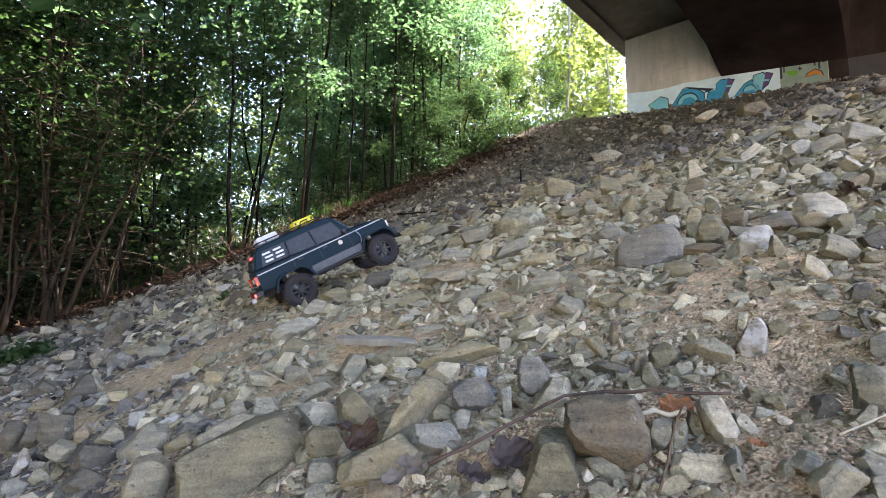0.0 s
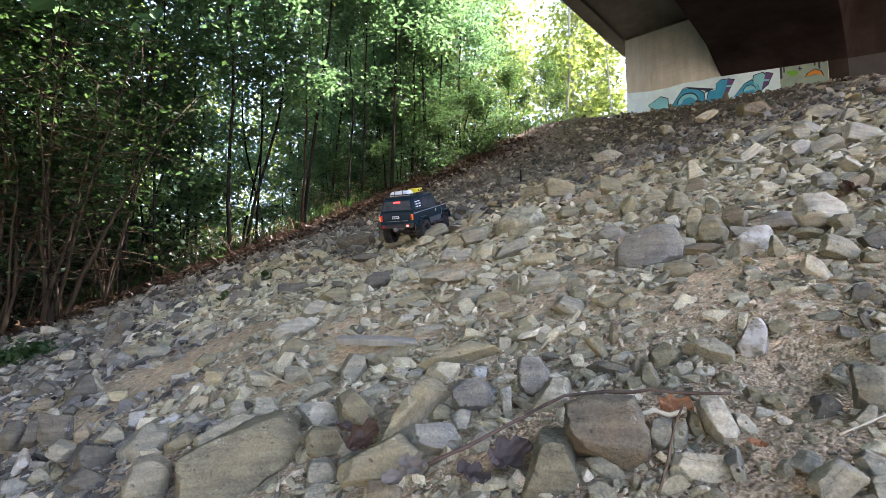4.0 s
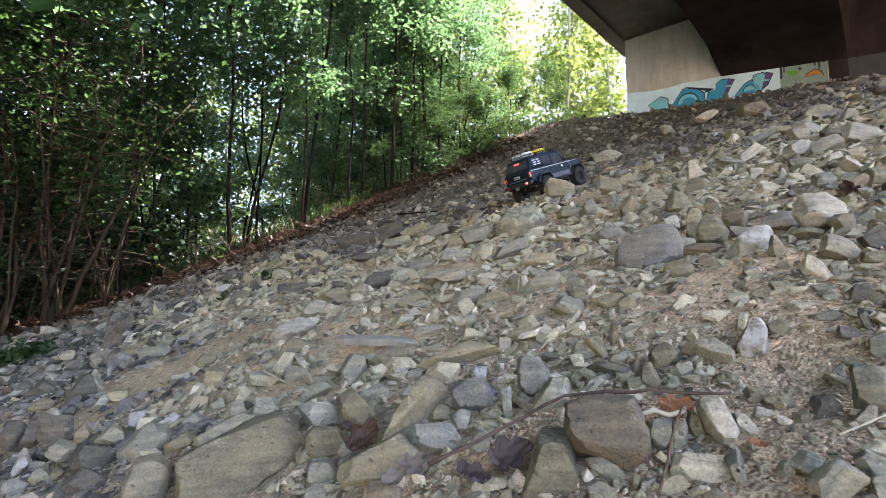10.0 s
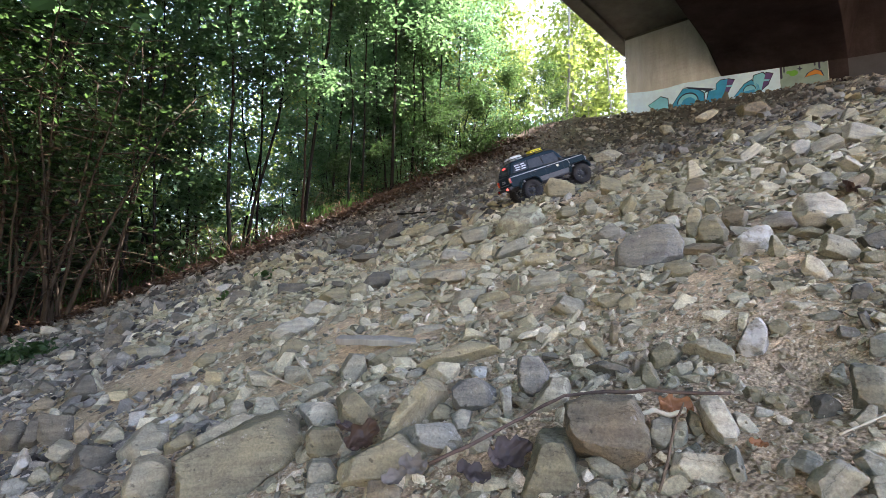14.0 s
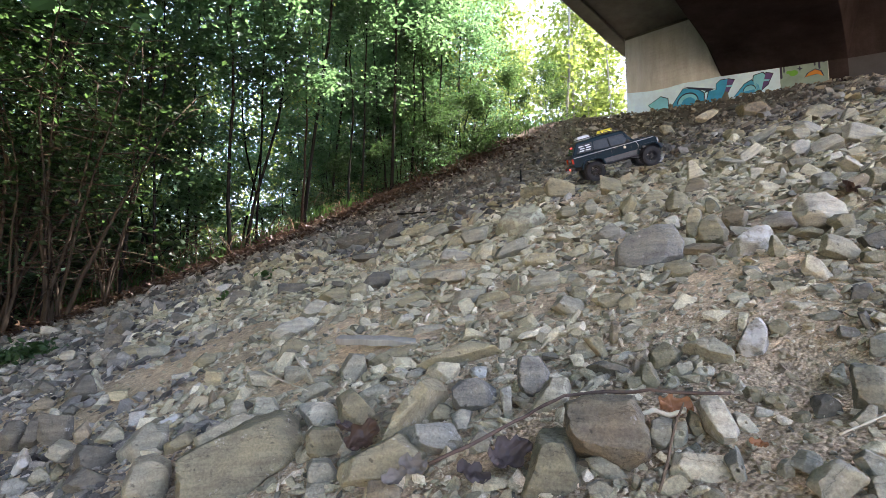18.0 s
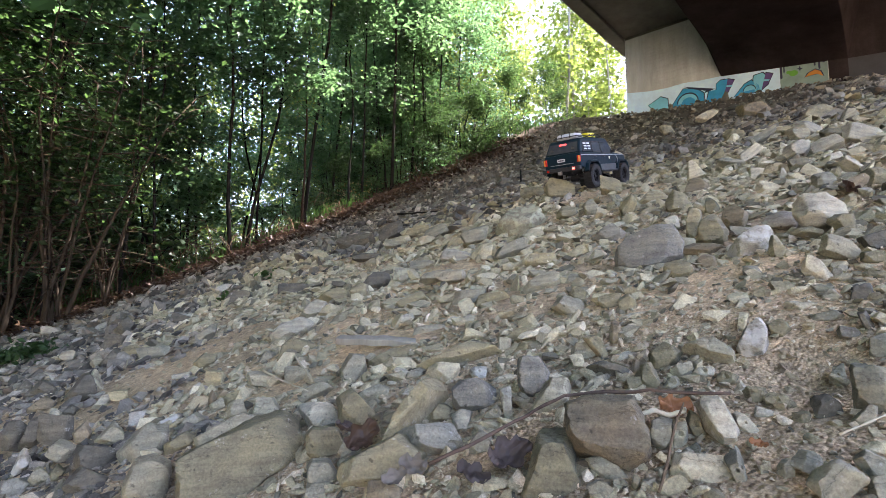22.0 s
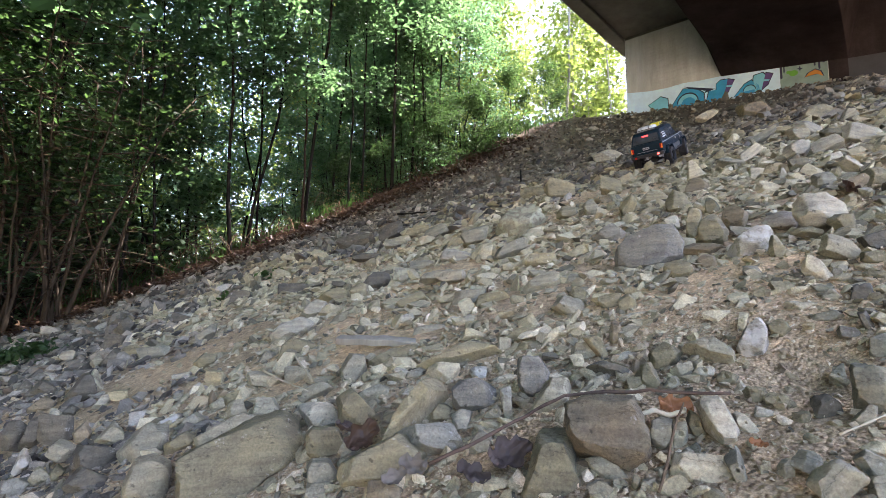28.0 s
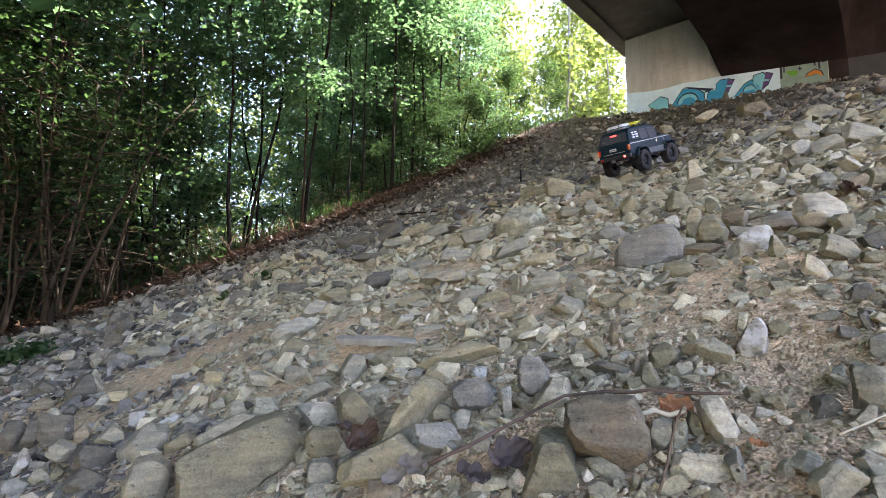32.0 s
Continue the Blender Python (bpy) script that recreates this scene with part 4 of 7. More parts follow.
slab(358, "grey", (0.042, 0.873, 0.972), (-35, 0, -3), 8.2, [(-90, 12.5), (-5, 9.4), (50, 12.3), (125, 12), (-175, 9.5)])
slab(359, "khaki", (0.114, 0.736, 0.958), (-40, 0, -9), 13.1, [(-75, 9.2), (15, 26.4), (97, 9.7), (133, 15.9), (-114, 18.4)])
slab(360, "cream", (0.144, 0.691, 0.960), (-30, 0, -12), 10.7, [(-59, 8), (-41, 6.2), (24, 16.2), (120, 8), (147, 6.9), (-151, 17)])
slab(361, "pale", (-0.072, 1.004, 0.970), (-40, 0, 4), 11.8, [(-63, 9.8), (-15, 14.7), (107, 10.4), (163, 14), (-142, 20.6)])
slab(362, "khaki", (-0.063, 1.152, 1.008), (-40, 0, 3), 18.5, [(-90, 20.4), (-67, 12.6), (-18, 31.9), (90, 20.1), (114, 12.3), (-159, 39)])
slab(363, "grey", (0.184, 0.969, 1.037), (-40, 0, -11), 22.1, [(-76, 17.9), (-28, 27.7), (25, 36.5), (119, 16.7), (140, 23.2), (-129, 40.1)])
slab(364, "dark", (-0.195, 1.566, 1.069), (-40, 0, 7), 24.4, [(-77, 25.6), (-46, 29.2), (13, 42), (93, 29), (144, 28), (-134, 45.1)])
slab(365, "khaki", (0.212, 0.822, 1.013), (-40, 0, -14), 11.0, [(-114, 13.6), (-10, 12), (42, 12.5), (129, 14), (-144, 11)])
slab(366, "grey", (0.236, 0.948, 1.042), (-35, 0, -14), 10.8, [(-79, 11.8), (-31, 12.9), (70, 12.4), (153, 12.3), (-154, 15.9)])
slab(367, "khaki", (0.082, 0.406, 0.877), (-30, 0, -11), 19.6, [(10, 17.8), (22, 19.7), (35, 24.2), (116, 31.3), (162, 18.1), (166, 17.4), (-90, 25)])
slab(368, "rust", (0.126, 0.412, 0.905), (-30, 0, -17), 21.4, [(-138, 26.1), (-112, 23.6), (-110, 23.8), (-57, 32.6), (-25, 32.6), (10, 27.1), (28, 27.3), (92, 24.7), (114, 29.7), (-175, 30.1)])
slab(369, "grey", (0.119, 0.397, 0.881), (-40, 0, -17), 8.6, [(-124, 6.9), (-82, 8.8), (41, 7.9), (69, 6.7), (103, 10.1), (-147, 8.9)])
slab(370, "grey", (0.112, 0.386, 0.868), (-40, 0, -16), 8.3, [(32, 10), (82, 8.7), (162, 11.1), (-90, 7.1)])
slab(371, "grey", (0.123, 0.379, 0.875), (-35, 0, -18), 3.9, [(-117, 4.4), (-49, 4.5), (37, 4.7), (96, 4.2), (-180, 4.9)])
slab(372, "khaki", (0.130, 0.371, 0.875), (-20, 0, -19), 4.6, [(0, 2.6), (21, 4.8), (166, 2.6), (-106, 7.5)])
slab(373, "grey", (0.138, 0.368, 0.875), (-30, 0, -21), 5.3, [(-9, 5.1), (25, 7.2), (104, 7.2), (168, 5), (-90, 7.1)])
slab(374, "grey", (0.167, 0.414, 0.903), (-35, 0, -22), 8.1, [(-120, 11.4), (-37, 10), (-3, 7.4), (52, 12), (120, 11), (169, 7.9), (-149, 10.2)])
slab(375, "grey", (0.177, 0.405, 0.903), (-30, 0, -24), 6.2, [(-24, 4.4), (7, 5.9), (106, 9.1), (175, 3.9), (-53, 7.7)])
slab(376, "khaki", (0.193, 0.413, 0.908), (-25, 0, -25), 6.0, [(-118, 7.3), (-27, 7.5), (19, 4.1), (60, 8.2), (161, 6), (-161, 4.7)])
slab(377, "pale", (0.205, 0.402, 0.916), (-35, 0, -27), 11.6, [(-146, 9.3), (-76, 19.4), (-6, 12.9), (24, 8.6), (90, 17.4), (141, 18.3), (-159, 8.7)])
slab(378, "pale", (0.224, 0.401, 0.912), (-35, 0, -29), 7.0, [(-117, 5.9), (-67, 9.6), (31, 5), (50, 4.8), (138, 10.7), (-166, 5.8)])
slab(379, "cream", (0.175, 0.369, 0.888), (-35, 0, -25), 11.7, [(-88, 11), (-77, 11.8), (-5, 20.2), (29, 19.7), (92, 11), (166, 18.6), (-140, 20.2)])
slab(380, "grey", (0.191, 0.354, 0.893), (-25, 0, -28), 6.7, [(-90, 10), (10, 4.4), (20, 4), (139, 8.3), (-157, 4.2)])
slab(381, "grey", (0.185, 0.342, 0.881), (-40, 0, -28), 3.9, [(0, 6.2), (86, 3.8), (-180, 6.2), (-94, 3.8)])
slab(382, "khaki", (0.173, 0.356, 0.876), (-40, 0, -26), 6.0, [(24, 8.1), (96, 5.8), (146, 7.5), (-90, 4.7)])
slab(383, "pale", (0.159, 0.358, 0.877), (-30, 0, -24), 2.8, [(11, 3.5), (98, 3), (174, 3.1), (-76, 2.7)])
slab(384, "grey", (0.181, 0.393, 0.895), (-35, 0, -25), 4.1, [(-96, 3.8), (-15, 4.5), (31, 5.1), (125, 3.4), (-145, 5.9)])
slab(385, "khaki", (0.195, 0.508, 0.931), (-25, 0, -21), 8.1, [(-42, 11.9), (22, 6.7), (111, 14.4), (-180, 6.6), (-85, 11.8)])
slab(386, "grey", (0.153, 0.539, 0.920), (-40, 0, -16), 12.0, [(-44, 6.6), (0, 17.7), (120, 6.1), (129, 5.8), (-90, 11.5)])
slab(387, "dark", (0.174, 0.549, 0.934), (-40, 0, -18), 11.1, [(-101, 6.7), (-26, 22.5), (59, 7.4), (71, 6), (117, 15.7), (-118, 6.7)])
slab(388, "pale", (0.198, 0.584, 0.941), (-40, 0, -19), 9.4, [(-36, 11.4), (15, 15.7), (103, 7.9), (126, 7.8), (-90, 7.6)])
slab(389, "khaki", (0.223, 0.539, 0.948), (-35, 0, -22), 11.1, [(-53, 11.3), (-22, 12.2), (58, 14.4), (135, 11.9), (-172, 12.5), (-90, 16)])
slab(390, "grey", (0.229, 0.511, 0.938), (-35, 0, -24), 7.4, [(-53, 6.4), (15, 9.9), (104, 6.8), (141, 7.1), (-122, 9.1)])
slab(391, "grey", (0.211, 0.494, 0.928), (-30, 0, -23), 4.9, [(-54, 4.9), (24, 5.3), (109, 5.8), (153, 4.3), (-103, 5.7)])
slab(392, "grey", (0.264, 0.524, 0.955), (-40, 0, -27), 13.4, [(-103, 8.4), (-126, 8), (-69, 19.3), (-4, 19.7), (47, 13.5), (90, 13.8), (108, 13.9), (-136, 15.7)])
slab(393, "pale", (0.245, 0.502, 0.937), (-40, 0, -26), 5.6, [(-72, 5.5), (-14, 7), (90, 5.8), (124, 5.3), (-132, 7.3)])
slab(394, "khaki", (0.255, 0.482, 0.934), (-35, 0, -28), 6.0, [(-118, 7), (-59, 6.7), (-17, 7.4), (70, 6.5), (137, 7), (-180, 7.8)])
slab(395, "pale", (0.255, 0.462, 0.927), (-25, 0, -29), 4.0, [(-101, 5.7), (-16, 3.1), (34, 4.8), (151, 3.2), (-180, 3.7)])
slab(396, "pale", (0.352, 0.617, 0.999), (-35, 0, -30), 7.6, [(-90, 9.7), (-45, 10), (23, 7.9), (74, 10.5), (160, 7.9), (-135, 9.8)])
slab(397, "cream", (0.319, 0.566, 0.981), (-25, 0, -29), 6.8, [(-34, 5.7), (-13, 4), (76, 11.4), (170, 3.6), (-130, 12.5)])
slab(398, "white", (0.305, 0.522, 0.966), (-30, 0, -30), 12.9, [(-109, 20.4), (-70, 17.2), (-17, 11.6), (0, 12.1), (30, 16.6), (136, 13.7), (162, 10.6), (-163, 16.3)])
slab(399, "khaki", (0.338, 0.535, 0.976), (-35, 0, -32), 7.7, [(-98, 10.4), (-29, 8.4), (24, 9.3), (79, 10.3), (128, 9.2), (-164, 8.4)])
slab(400, "tan", (0.268, 0.431, 0.923), (-40, 0, -32), 6.6, [(-111, 6.9), (-54, 7.3), (31, 8.9), (82, 6.3), (126, 8.1), (-164, 9)])
slab(401, "grey", (0.306, 0.384, 0.939), (-20, 0, -39), 11.7, [(-53, 16.1), (0, 10.2), (79, 18.1), (102, 18.4), (-177, 9.6), (-105, 20.3)])
slab(402, "grey", (0.375, 0.456, 0.962), (-20, 0, -39), 8.5, [(0, 7.9), (56, 11.9), (124, 11.4), (175, 7.9), (-90, 11.1)])
slab(403, "grey", (0.290, 0.371, 0.922), (-30, 0, -38), 7.2, [(-90, 9.7), (-48, 5), (-8, 6.1), (66, 11.3), (144, 4.2), (-180, 7.8)])
slab(404, "grey", (0.335, 0.454, 0.939), (-30, 0, -36), 6.9, [(-56, 8.8), (6, 5.3), (109, 9.9), (167, 5.6), (-147, 7.7)])
slab(405, "dark", (0.393, 0.494, 0.986), (-20, 0, -39), 7.7, [(-148, 4.5), (-17, 8.1), (20, 2.7), (124, 12.9), (-162, 2.7)])
slab(406, "khaki", (0.414, 0.536, 0.993), (-30, 0, -38), 4.5, [(8, 3.5), (40, 4.6), (175, 3.2), (-90, 6.3)])
slab(407, "grey", (0.420, 0.572, 1.007), (-35, 0, -36), 7.9, [(-90, 9), (-24, 8), (33, 9.3), (139, 7.2), (168, 7.9)])
slab(408, "dark", (0.439, 0.552, 1.010), (-30, 0, -38), 9.8, [(-64, 10.1), (13, 9.8), (116, 10.5), (165, 9.1), (-110, 12.7)])
slab(409, "grey", (0.387, 0.534, 0.987), (-40, 0, -36), 8.0, [(-96, 7.1), (-53, 7.8), (43, 11.5), (108, 5.9), (-148, 12.3)])
slab(410, "violet", (0.371, 0.937, 1.098), (-30, 0, -22), 35.4, [(-86, 42.6), (-57, 44.6), (-54, 45.2), (0, 53.9), (19, 55.7), (95, 45.6), (116, 41.3), (143, 46.9), (-177, 57), (-115, 55.1)])
slab(411, "violet", (0.404, 1.252, 1.170), (-35, 0, -18), 18.9, [(-90, 22.1), (-18, 27.3), (47, 24.7), (120, 23.2), (145, 25.7), (-133, 26.2)])
slab(412, "khaki", (0.359, 0.804, 1.051), (-35, 0, -24), 15.2, [(-68, 16.5), (-21, 19.6), (32, 22.4), (109, 16.5), (174, 19.9), (-137, 23.1)])
slab(413, "brown", (0.412, 0.816, 1.066), (-30, 0, -27), 10.4, [(-90, 12.5), (9, 11.7), (80, 13.5), (124, 12.7), (-144, 12.1)])
slab(414, "tan", (0.521, 1.081, 1.179), (-20, 0, -26), 17.9, [(-25, 15.3), (0, 14), (62, 36.6), (158, 14.3), (175, 13.1), (-116, 36.5)])
slab(415, "khaki", (0.499, 0.971, 1.137), (-20, 0, -27), 21.9, [(-71, 26.5), (-15, 25.7), (27, 21.6), (131, 26.4), (167, 20.5), (-109, 28.1)])
slab(416, "khaki", (0.629, 1.216, 1.227), (-20, 0, -27), 16.5, [(-55, 21.7), (21, 14.1), (49, 18.9), (174, 13.1), (-99, 22.2)])
slab(417, "rust", (0.580, 1.038, 1.174), (-25, 0, -29), 19.3, [(-75, 25), (-13, 21.6), (42, 23.7), (124, 25.7), (173, 19.5), (-115, 28.5)])
slab(418, "white", (0.486, 0.823, 1.097), (-35, 0, -31), 23.6, [(-58, 19.3), (-41, 20.4), (7, 31.6), (102, 27.6), (136, 19.4), (162, 22.8), (-117, 42.6)])
slab(419, "brown", (0.450, 0.910, 1.097), (-40, 0, -26), 11.4, [(-62, 17.8), (68, 14.2), (85, 8.8), (142, 28.9), (-106, 10.1)])
slab(420, "pale", (0.528, 1.207, 1.189), (-35, 0, -24), 14.4, [(7, 18), (66, 21.2), (132, 13.1), (-94, 13.2)])
slab(421, "grey", (0.502, 1.760, 1.323), (-30, 0, -16), 22.5, [(-14, 25.7), (22, 23.6), (119, 34.7), (-164, 21.4), (-90, 39)])
slab(422, "tan", (0.640, 1.562, 1.313), (-35, 0, -22), 27.1, [(-58, 32.9), (27, 39.6), (76, 30.4), (141, 33.4), (-107, 28.8)])
slab(423, "rust", (0.800, 1.628, 1.367), (-30, 0, -26), 24.4, [(-11, 32.4), (38, 33.2), (103, 36.7), (166, 28.4), (-90, 31.3)])
slab(424, "lichen", (0.294, 1.941, 1.316), (-40, 0, -9), 48.4, [(-78, 60.2), (-39, 61.1), (33, 78.9), (109, 56.3), (147, 64.1), (-133, 77.3)])
slab(425, "blue", (-0.336, 1.195, 0.944), (-40, 0, 16), 27.3, [(-86, 28.1), (-43, 27.8), (46, 43.7), (114, 23.7), (143, 31.7), (-147, 46.9)])
slab(426, "khaki", (-0.275, 0.998, 0.915), (-30, 0, 15), 21.3, [(-79, 19.3), (-60, 19.1), (16, 35), (75, 24.2), (119, 21.3), (164, 26.5), (-90, 24.3)])
slab(427, "grey", (-0.338, 1.028, 0.897), (-30, 0, 18), 12.0, [(-23, 11.7), (74, 15), (153, 10.6), (-90, 13.3)])
slab(428, "grey", (-0.328, 1.353, 0.987), (-35, 0, 14), 22.5, [(-67, 21.1), (-11, 27.1), (76, 29.7), (146, 19.9), (-113, 34.2)])
slab(429, "khaki", (-0.304, 1.509, 1.025), (-40, 0, 11), 21.9, [(-62, 25.8), (37, 34.7), (86, 19.4), (137, 32.9), (-111, 21.5)])
slab(430, "lichen", (-0.118, 1.522, 1.085), (-35, 0, 4), 18.1, [(-57, 22.3), (15, 26.7), (90, 23.6), (169, 23.5), (-113, 27.4)])
slab(431, "lichen", (-0.850, 1.635, 0.898), (-25, 0, 27), 12.3, [(-73, 15.7), (-3, 11.8), (78, 17.4), (154, 12), (-153, 15.1)])
slab(432, "dark", (-0.785, 2.007, 1.016), (-35, 0, 21), 34.0, [(-66, 33.7), (-12, 45.7), (79, 38.8), (149, 36.8), (-118, 47.1)])
slab(433, "grey", (-0.658, 1.477, 0.921), (-35, 0, 24), 23.2, [(-52, 13.9), (-11, 21.4), (123, 14.8), (136, 12.2), (-113, 32)])
slab(434, "dark", (-0.922, 1.491, 0.850), (-35, 0, 32), 19.7, [(-71, 22.5), (-9, 17.3), (70, 29), (146, 16), (-144, 26.4)])
slab(435, "grey", (-0.974, 1.506, 0.840), (-35, 0, 33), 16.3, [(-36, 13.5), (26, 15), (144, 13.5), (-154, 15)])
slab(436, "khaki", (-0.510, 1.151, 0.880), (-35, 0, 24), 14.4, [(-75, 14), (-20, 17.3), (76, 15.5), (142, 15.2), (-142, 19.6)])
slab(437, "dark", (-1.297, 2.172, 0.913), (-40, 0, 31), 28.9, [(-31, 26), (34, 30.1), (146, 24.6), (-132, 31.6)])

rock("b", 14, "dark", (-0.744, 0.937, 0.774), (-8, -0, 0), (0.0213, 0.0190, 0.0264))
rock("b", 15, "dark", (-0.634, 0.890, 0.794), (-16, -0, 0), (0.0251, 0.0181, 0.0251))
rock("b", 18, "dark", (-1.089, 1.772, 0.870), (-16, -0, 0), (0.0332, 0.0226, 0.0313))
rock("b", 21, "grey", (-0.773, 1.420, 0.871), (-16, -0, 0), (0.0422, 0.0171, 0.0235))
rock("b", 22, "khaki", (-0.871, 1.501, 0.864), (-16, -0, 0), (0.0347, 0.0167, 0.0232))
rock("b", 26, "dark", (-0.917, 1.896, 0.941), (-16, -0, 0), (0.0462, 0.0197, 0.0273))
rock("b", 28, "tan", (-0.405, 0.951, 0.867), (-8, -0, 0), (0.0167, 0.0128, 0.0177))
rock("b", 29, "pale", (-0.534, 1.096, 0.855), (-16, -5, -1), (0.0192, 0.0078, 0.0072))
rock("b", 30, "pale", (-1.313, 1.871, 0.820), (-16, -0, 0), (0.0288, 0.0149, 0.0206))
rock("r", 45, "brown", (-0.048, 0.451, 0.846), (-16, -0, 0), (0.0150, 0.0070, 0.0097))
rock("b", 46, "grey", (-0.290, 0.865, 0.879), (-14, 15, 2), (0.0294, 0.0119, 0.0133))
rock("b", 47, "grey", (-0.231, 0.844, 0.889), (-16, -0, 0), (0.0204, 0.0100, 0.0139))
rock("b", 56, "grey", (-0.173, 0.736, 0.882), (-13, -20, -2), (0.0250, 0.0101, 0.0113))
rock("b", 60, "khaki", (-0.170, 1.035, 0.948), (-16, -0, 0), (0.0183, 0.0083, 0.0115))
rock("b", 96, "khaki", (0.176, 0.604, 0.951), (1, 52, 8), (0.0200, 0.0081, 0.0073))
rock("w", 97, "brown", (0.205, 0.631, 0.966), (-8, -0, 0), (0.0084, 0.0081, 0.0154))
rock("b", 98, "khaki", (0.202, 0.655, 0.964), (-16, -0, 0), (0.0116, 0.0068, 0.0094))
rock("b", 99, "khaki", (0.214, 0.616, 0.956), (-16, -0, 0), (0.0109, 0.0044, 0.0054))
rock("b", 100, "grey", (0.164, 0.613, 0.946), (-15, -10, -1), (0.0182, 0.0078, 0.0108))
rock("b", 103, "khaki", (0.182, 0.511, 0.924), (-16, -0, 0), (0.0089, 0.0052, 0.0073))
rock("b", 106, "pale", (0.256, 0.689, 0.984), (-16, -3, -0), (0.0237, 0.0077, 0.0054))
rock("b", 107, "khaki", (0.111, 0.693, 0.946), (-16, -0, 0), (0.0161, 0.0065, 0.0076))
rock("b", 112, "grey", (0.182, 1.391, 1.148), (-11, -25, -3), (0.0500, 0.0202, 0.0203))
rock("b", 113, "tan", (0.222, 1.202, 1.100), (-16, -5, -1), (0.0364, 0.0147, 0.0148))
rock("b", 114, "blue", (0.041, 1.577, 1.140), (-16, 3, 0), (0.0513, 0.0207, 0.0230))
rock("b", 115, "grey", (0.121, 1.924, 1.255), (-14, -15, -2), (0.0564, 0.0235, 0.0325))
rock("b", 116, "grey", (0.050, 1.020, 1.014), (-15, -10, -1), (0.0352, 0.0142, 0.0170))
rock("b", 119, "grey", (-0.067, 1.637, 1.117), (-16, -0, 0), (0.0385, 0.0156, 0.0202))
rock("b", 120, "grey", (-0.017, 1.354, 1.071), (-15, -12, -1), (0.0470, 0.0190, 0.0136))
rock("r", 122, "tan", (-0.230, 1.442, 1.033), (-16, -0, 0), (0.0257, 0.0174, 0.0241))
rock("b", 125, "dark", (-0.587, 2.057, 1.059), (-16, -0, 0), (0.0619, 0.0250, 0.0275))
rock("b", 126, "grey", (-0.415, 2.013, 1.083), (-15, -10, -1), (0.0450, 0.0182, 0.0180))
rock("b", 127, "lichen", (-0.583, 2.663, 1.205), (-16, -0, 0), (0.0328, 0.0133, 0.0179))
rock("b", 128, "dark", (-0.551, 3.302, 1.397), (-15, -10, -1), (0.1190, 0.0481, 0.0521))
rock("b", 129, "dark", (-0.325, 3.256, 1.452), (-11, -25, -3), (0.0845, 0.0371, 0.0514))
rock("b", 130, "tan", (-0.156, 3.116, 1.433), (-14, -15, -2), (0.0774, 0.0312, 0.0352))
rock("b", 131, "grey", (-0.039, 2.563, 1.351), (-13, -20, -2), (0.0665, 0.0269, 0.0318))
rock("b", 132, "dark", (-0.364, 2.515, 1.226), (-16, -5, -1), (0.0706, 0.0285, 0.0226))
rock("b", 133, "grey", (-0.275, 3.025, 1.354), (-16, -5, -1), (0.0681, 0.0275, 0.0307))
rock("b", 134, "tan", (0.555, 2.461, 1.543), (-15, 10, 1), (0.0728, 0.0343, 0.0476))
rock("r", 135, "khaki", (0.563, 3.219, 1.682), (-16, -5, -1), (0.0842, 0.0343, 0.0476))
rock("b", 136, "khaki", (0.707, 2.183, 1.491), (-15, 10, 1), (0.0547, 0.0287, 0.0398))
rock("b", 138, "khaki", (0.536, 1.500, 1.278), (10, -64, -13), (0.0408, 0.0165, 0.0221))
rock("w", 141, "khaki", (0.631, 1.388, 1.275), (-16, -0, 0), (0.0347, 0.0183, 0.0347))
rock("w", 142, "cream", (0.945, 1.937, 1.501), (-7, -15, -2), (0.0376, 0.0211, 0.0398))
rock("b", 151, "violet", (0.605, 0.922, 1.148), (-16, 8, 1), (0.0334, 0.0135, 0.0177))
rock("b", 152, "pale", (0.621, 0.853, 1.149), (-16, 5, 1), (0.0377, 0.0216, 0.0300))
rock("r", 153, "khaki", (0.624, 0.811, 1.127), (-16, -0, 0), (0.0220, 0.0119, 0.0165))
rock("b", 154, "cream", (0.682, 1.010, 1.187), (-15, 10, 1), (0.0160, 0.0083, 0.0115))
rock("b", 155, "dark", (0.570, 0.691, 1.084), (-16, -0, 0), (0.0179, 0.0118, 0.0163))
rock("b", 156, "grey", (0.522, 0.684, 1.073), (-11, 25, 3), (0.0277, 0.0112, 0.0154))
rock("b", 157, "khaki", (0.583, 0.829, 1.113), (-16, 8, 1), (0.0252, 0.0102, 0.0084))
rock("b", 158, "pale", (0.451, 0.635, 1.041), (0, 50, 7), (0.0220, 0.0092, 0.0128))
rock("w", 159, "tan", (0.496, 0.775, 1.084), (-8, -0, 0), (0.0105, 0.0101, 0.0192))
rock("b", 164, "tan", (0.409, 0.634, 1.018), (-16, 5, 1), (0.0170, 0.0069, 0.0092))
rock("b", 167, "tan", (0.504, 0.627, 1.043), (-10, 30, 3), (0.0119, 0.0048, 0.0049))
rock("b", 168, "khaki", (0.529, 0.642, 1.056), (-16, -0, 0), (0.0151, 0.0068, 0.0094))
rock("b", 172, "grey", (0.227, 0.316, 0.899), (-3, -45, -6), (0.0143, 0.0071, 0.0099))
rock("b", 173, "grey", (0.228, 0.340, 0.901), (-10, 30, 3), (0.0084, 0.0053, 0.0073))
rock("b", 174, "grey", (0.216, 0.345, 0.896), (-8, 5, 1), (0.0037, 0.0051, 0.0071))
rock("b", 176, "grey", (0.255, 0.324, 0.905), (-13, 20, 2), (0.0098, 0.0055, 0.0077))
rock("b", 177, "grey", (0.247, 0.308, 0.897), (-16, -0, 0), (0.0070, 0.0050, 0.0070))
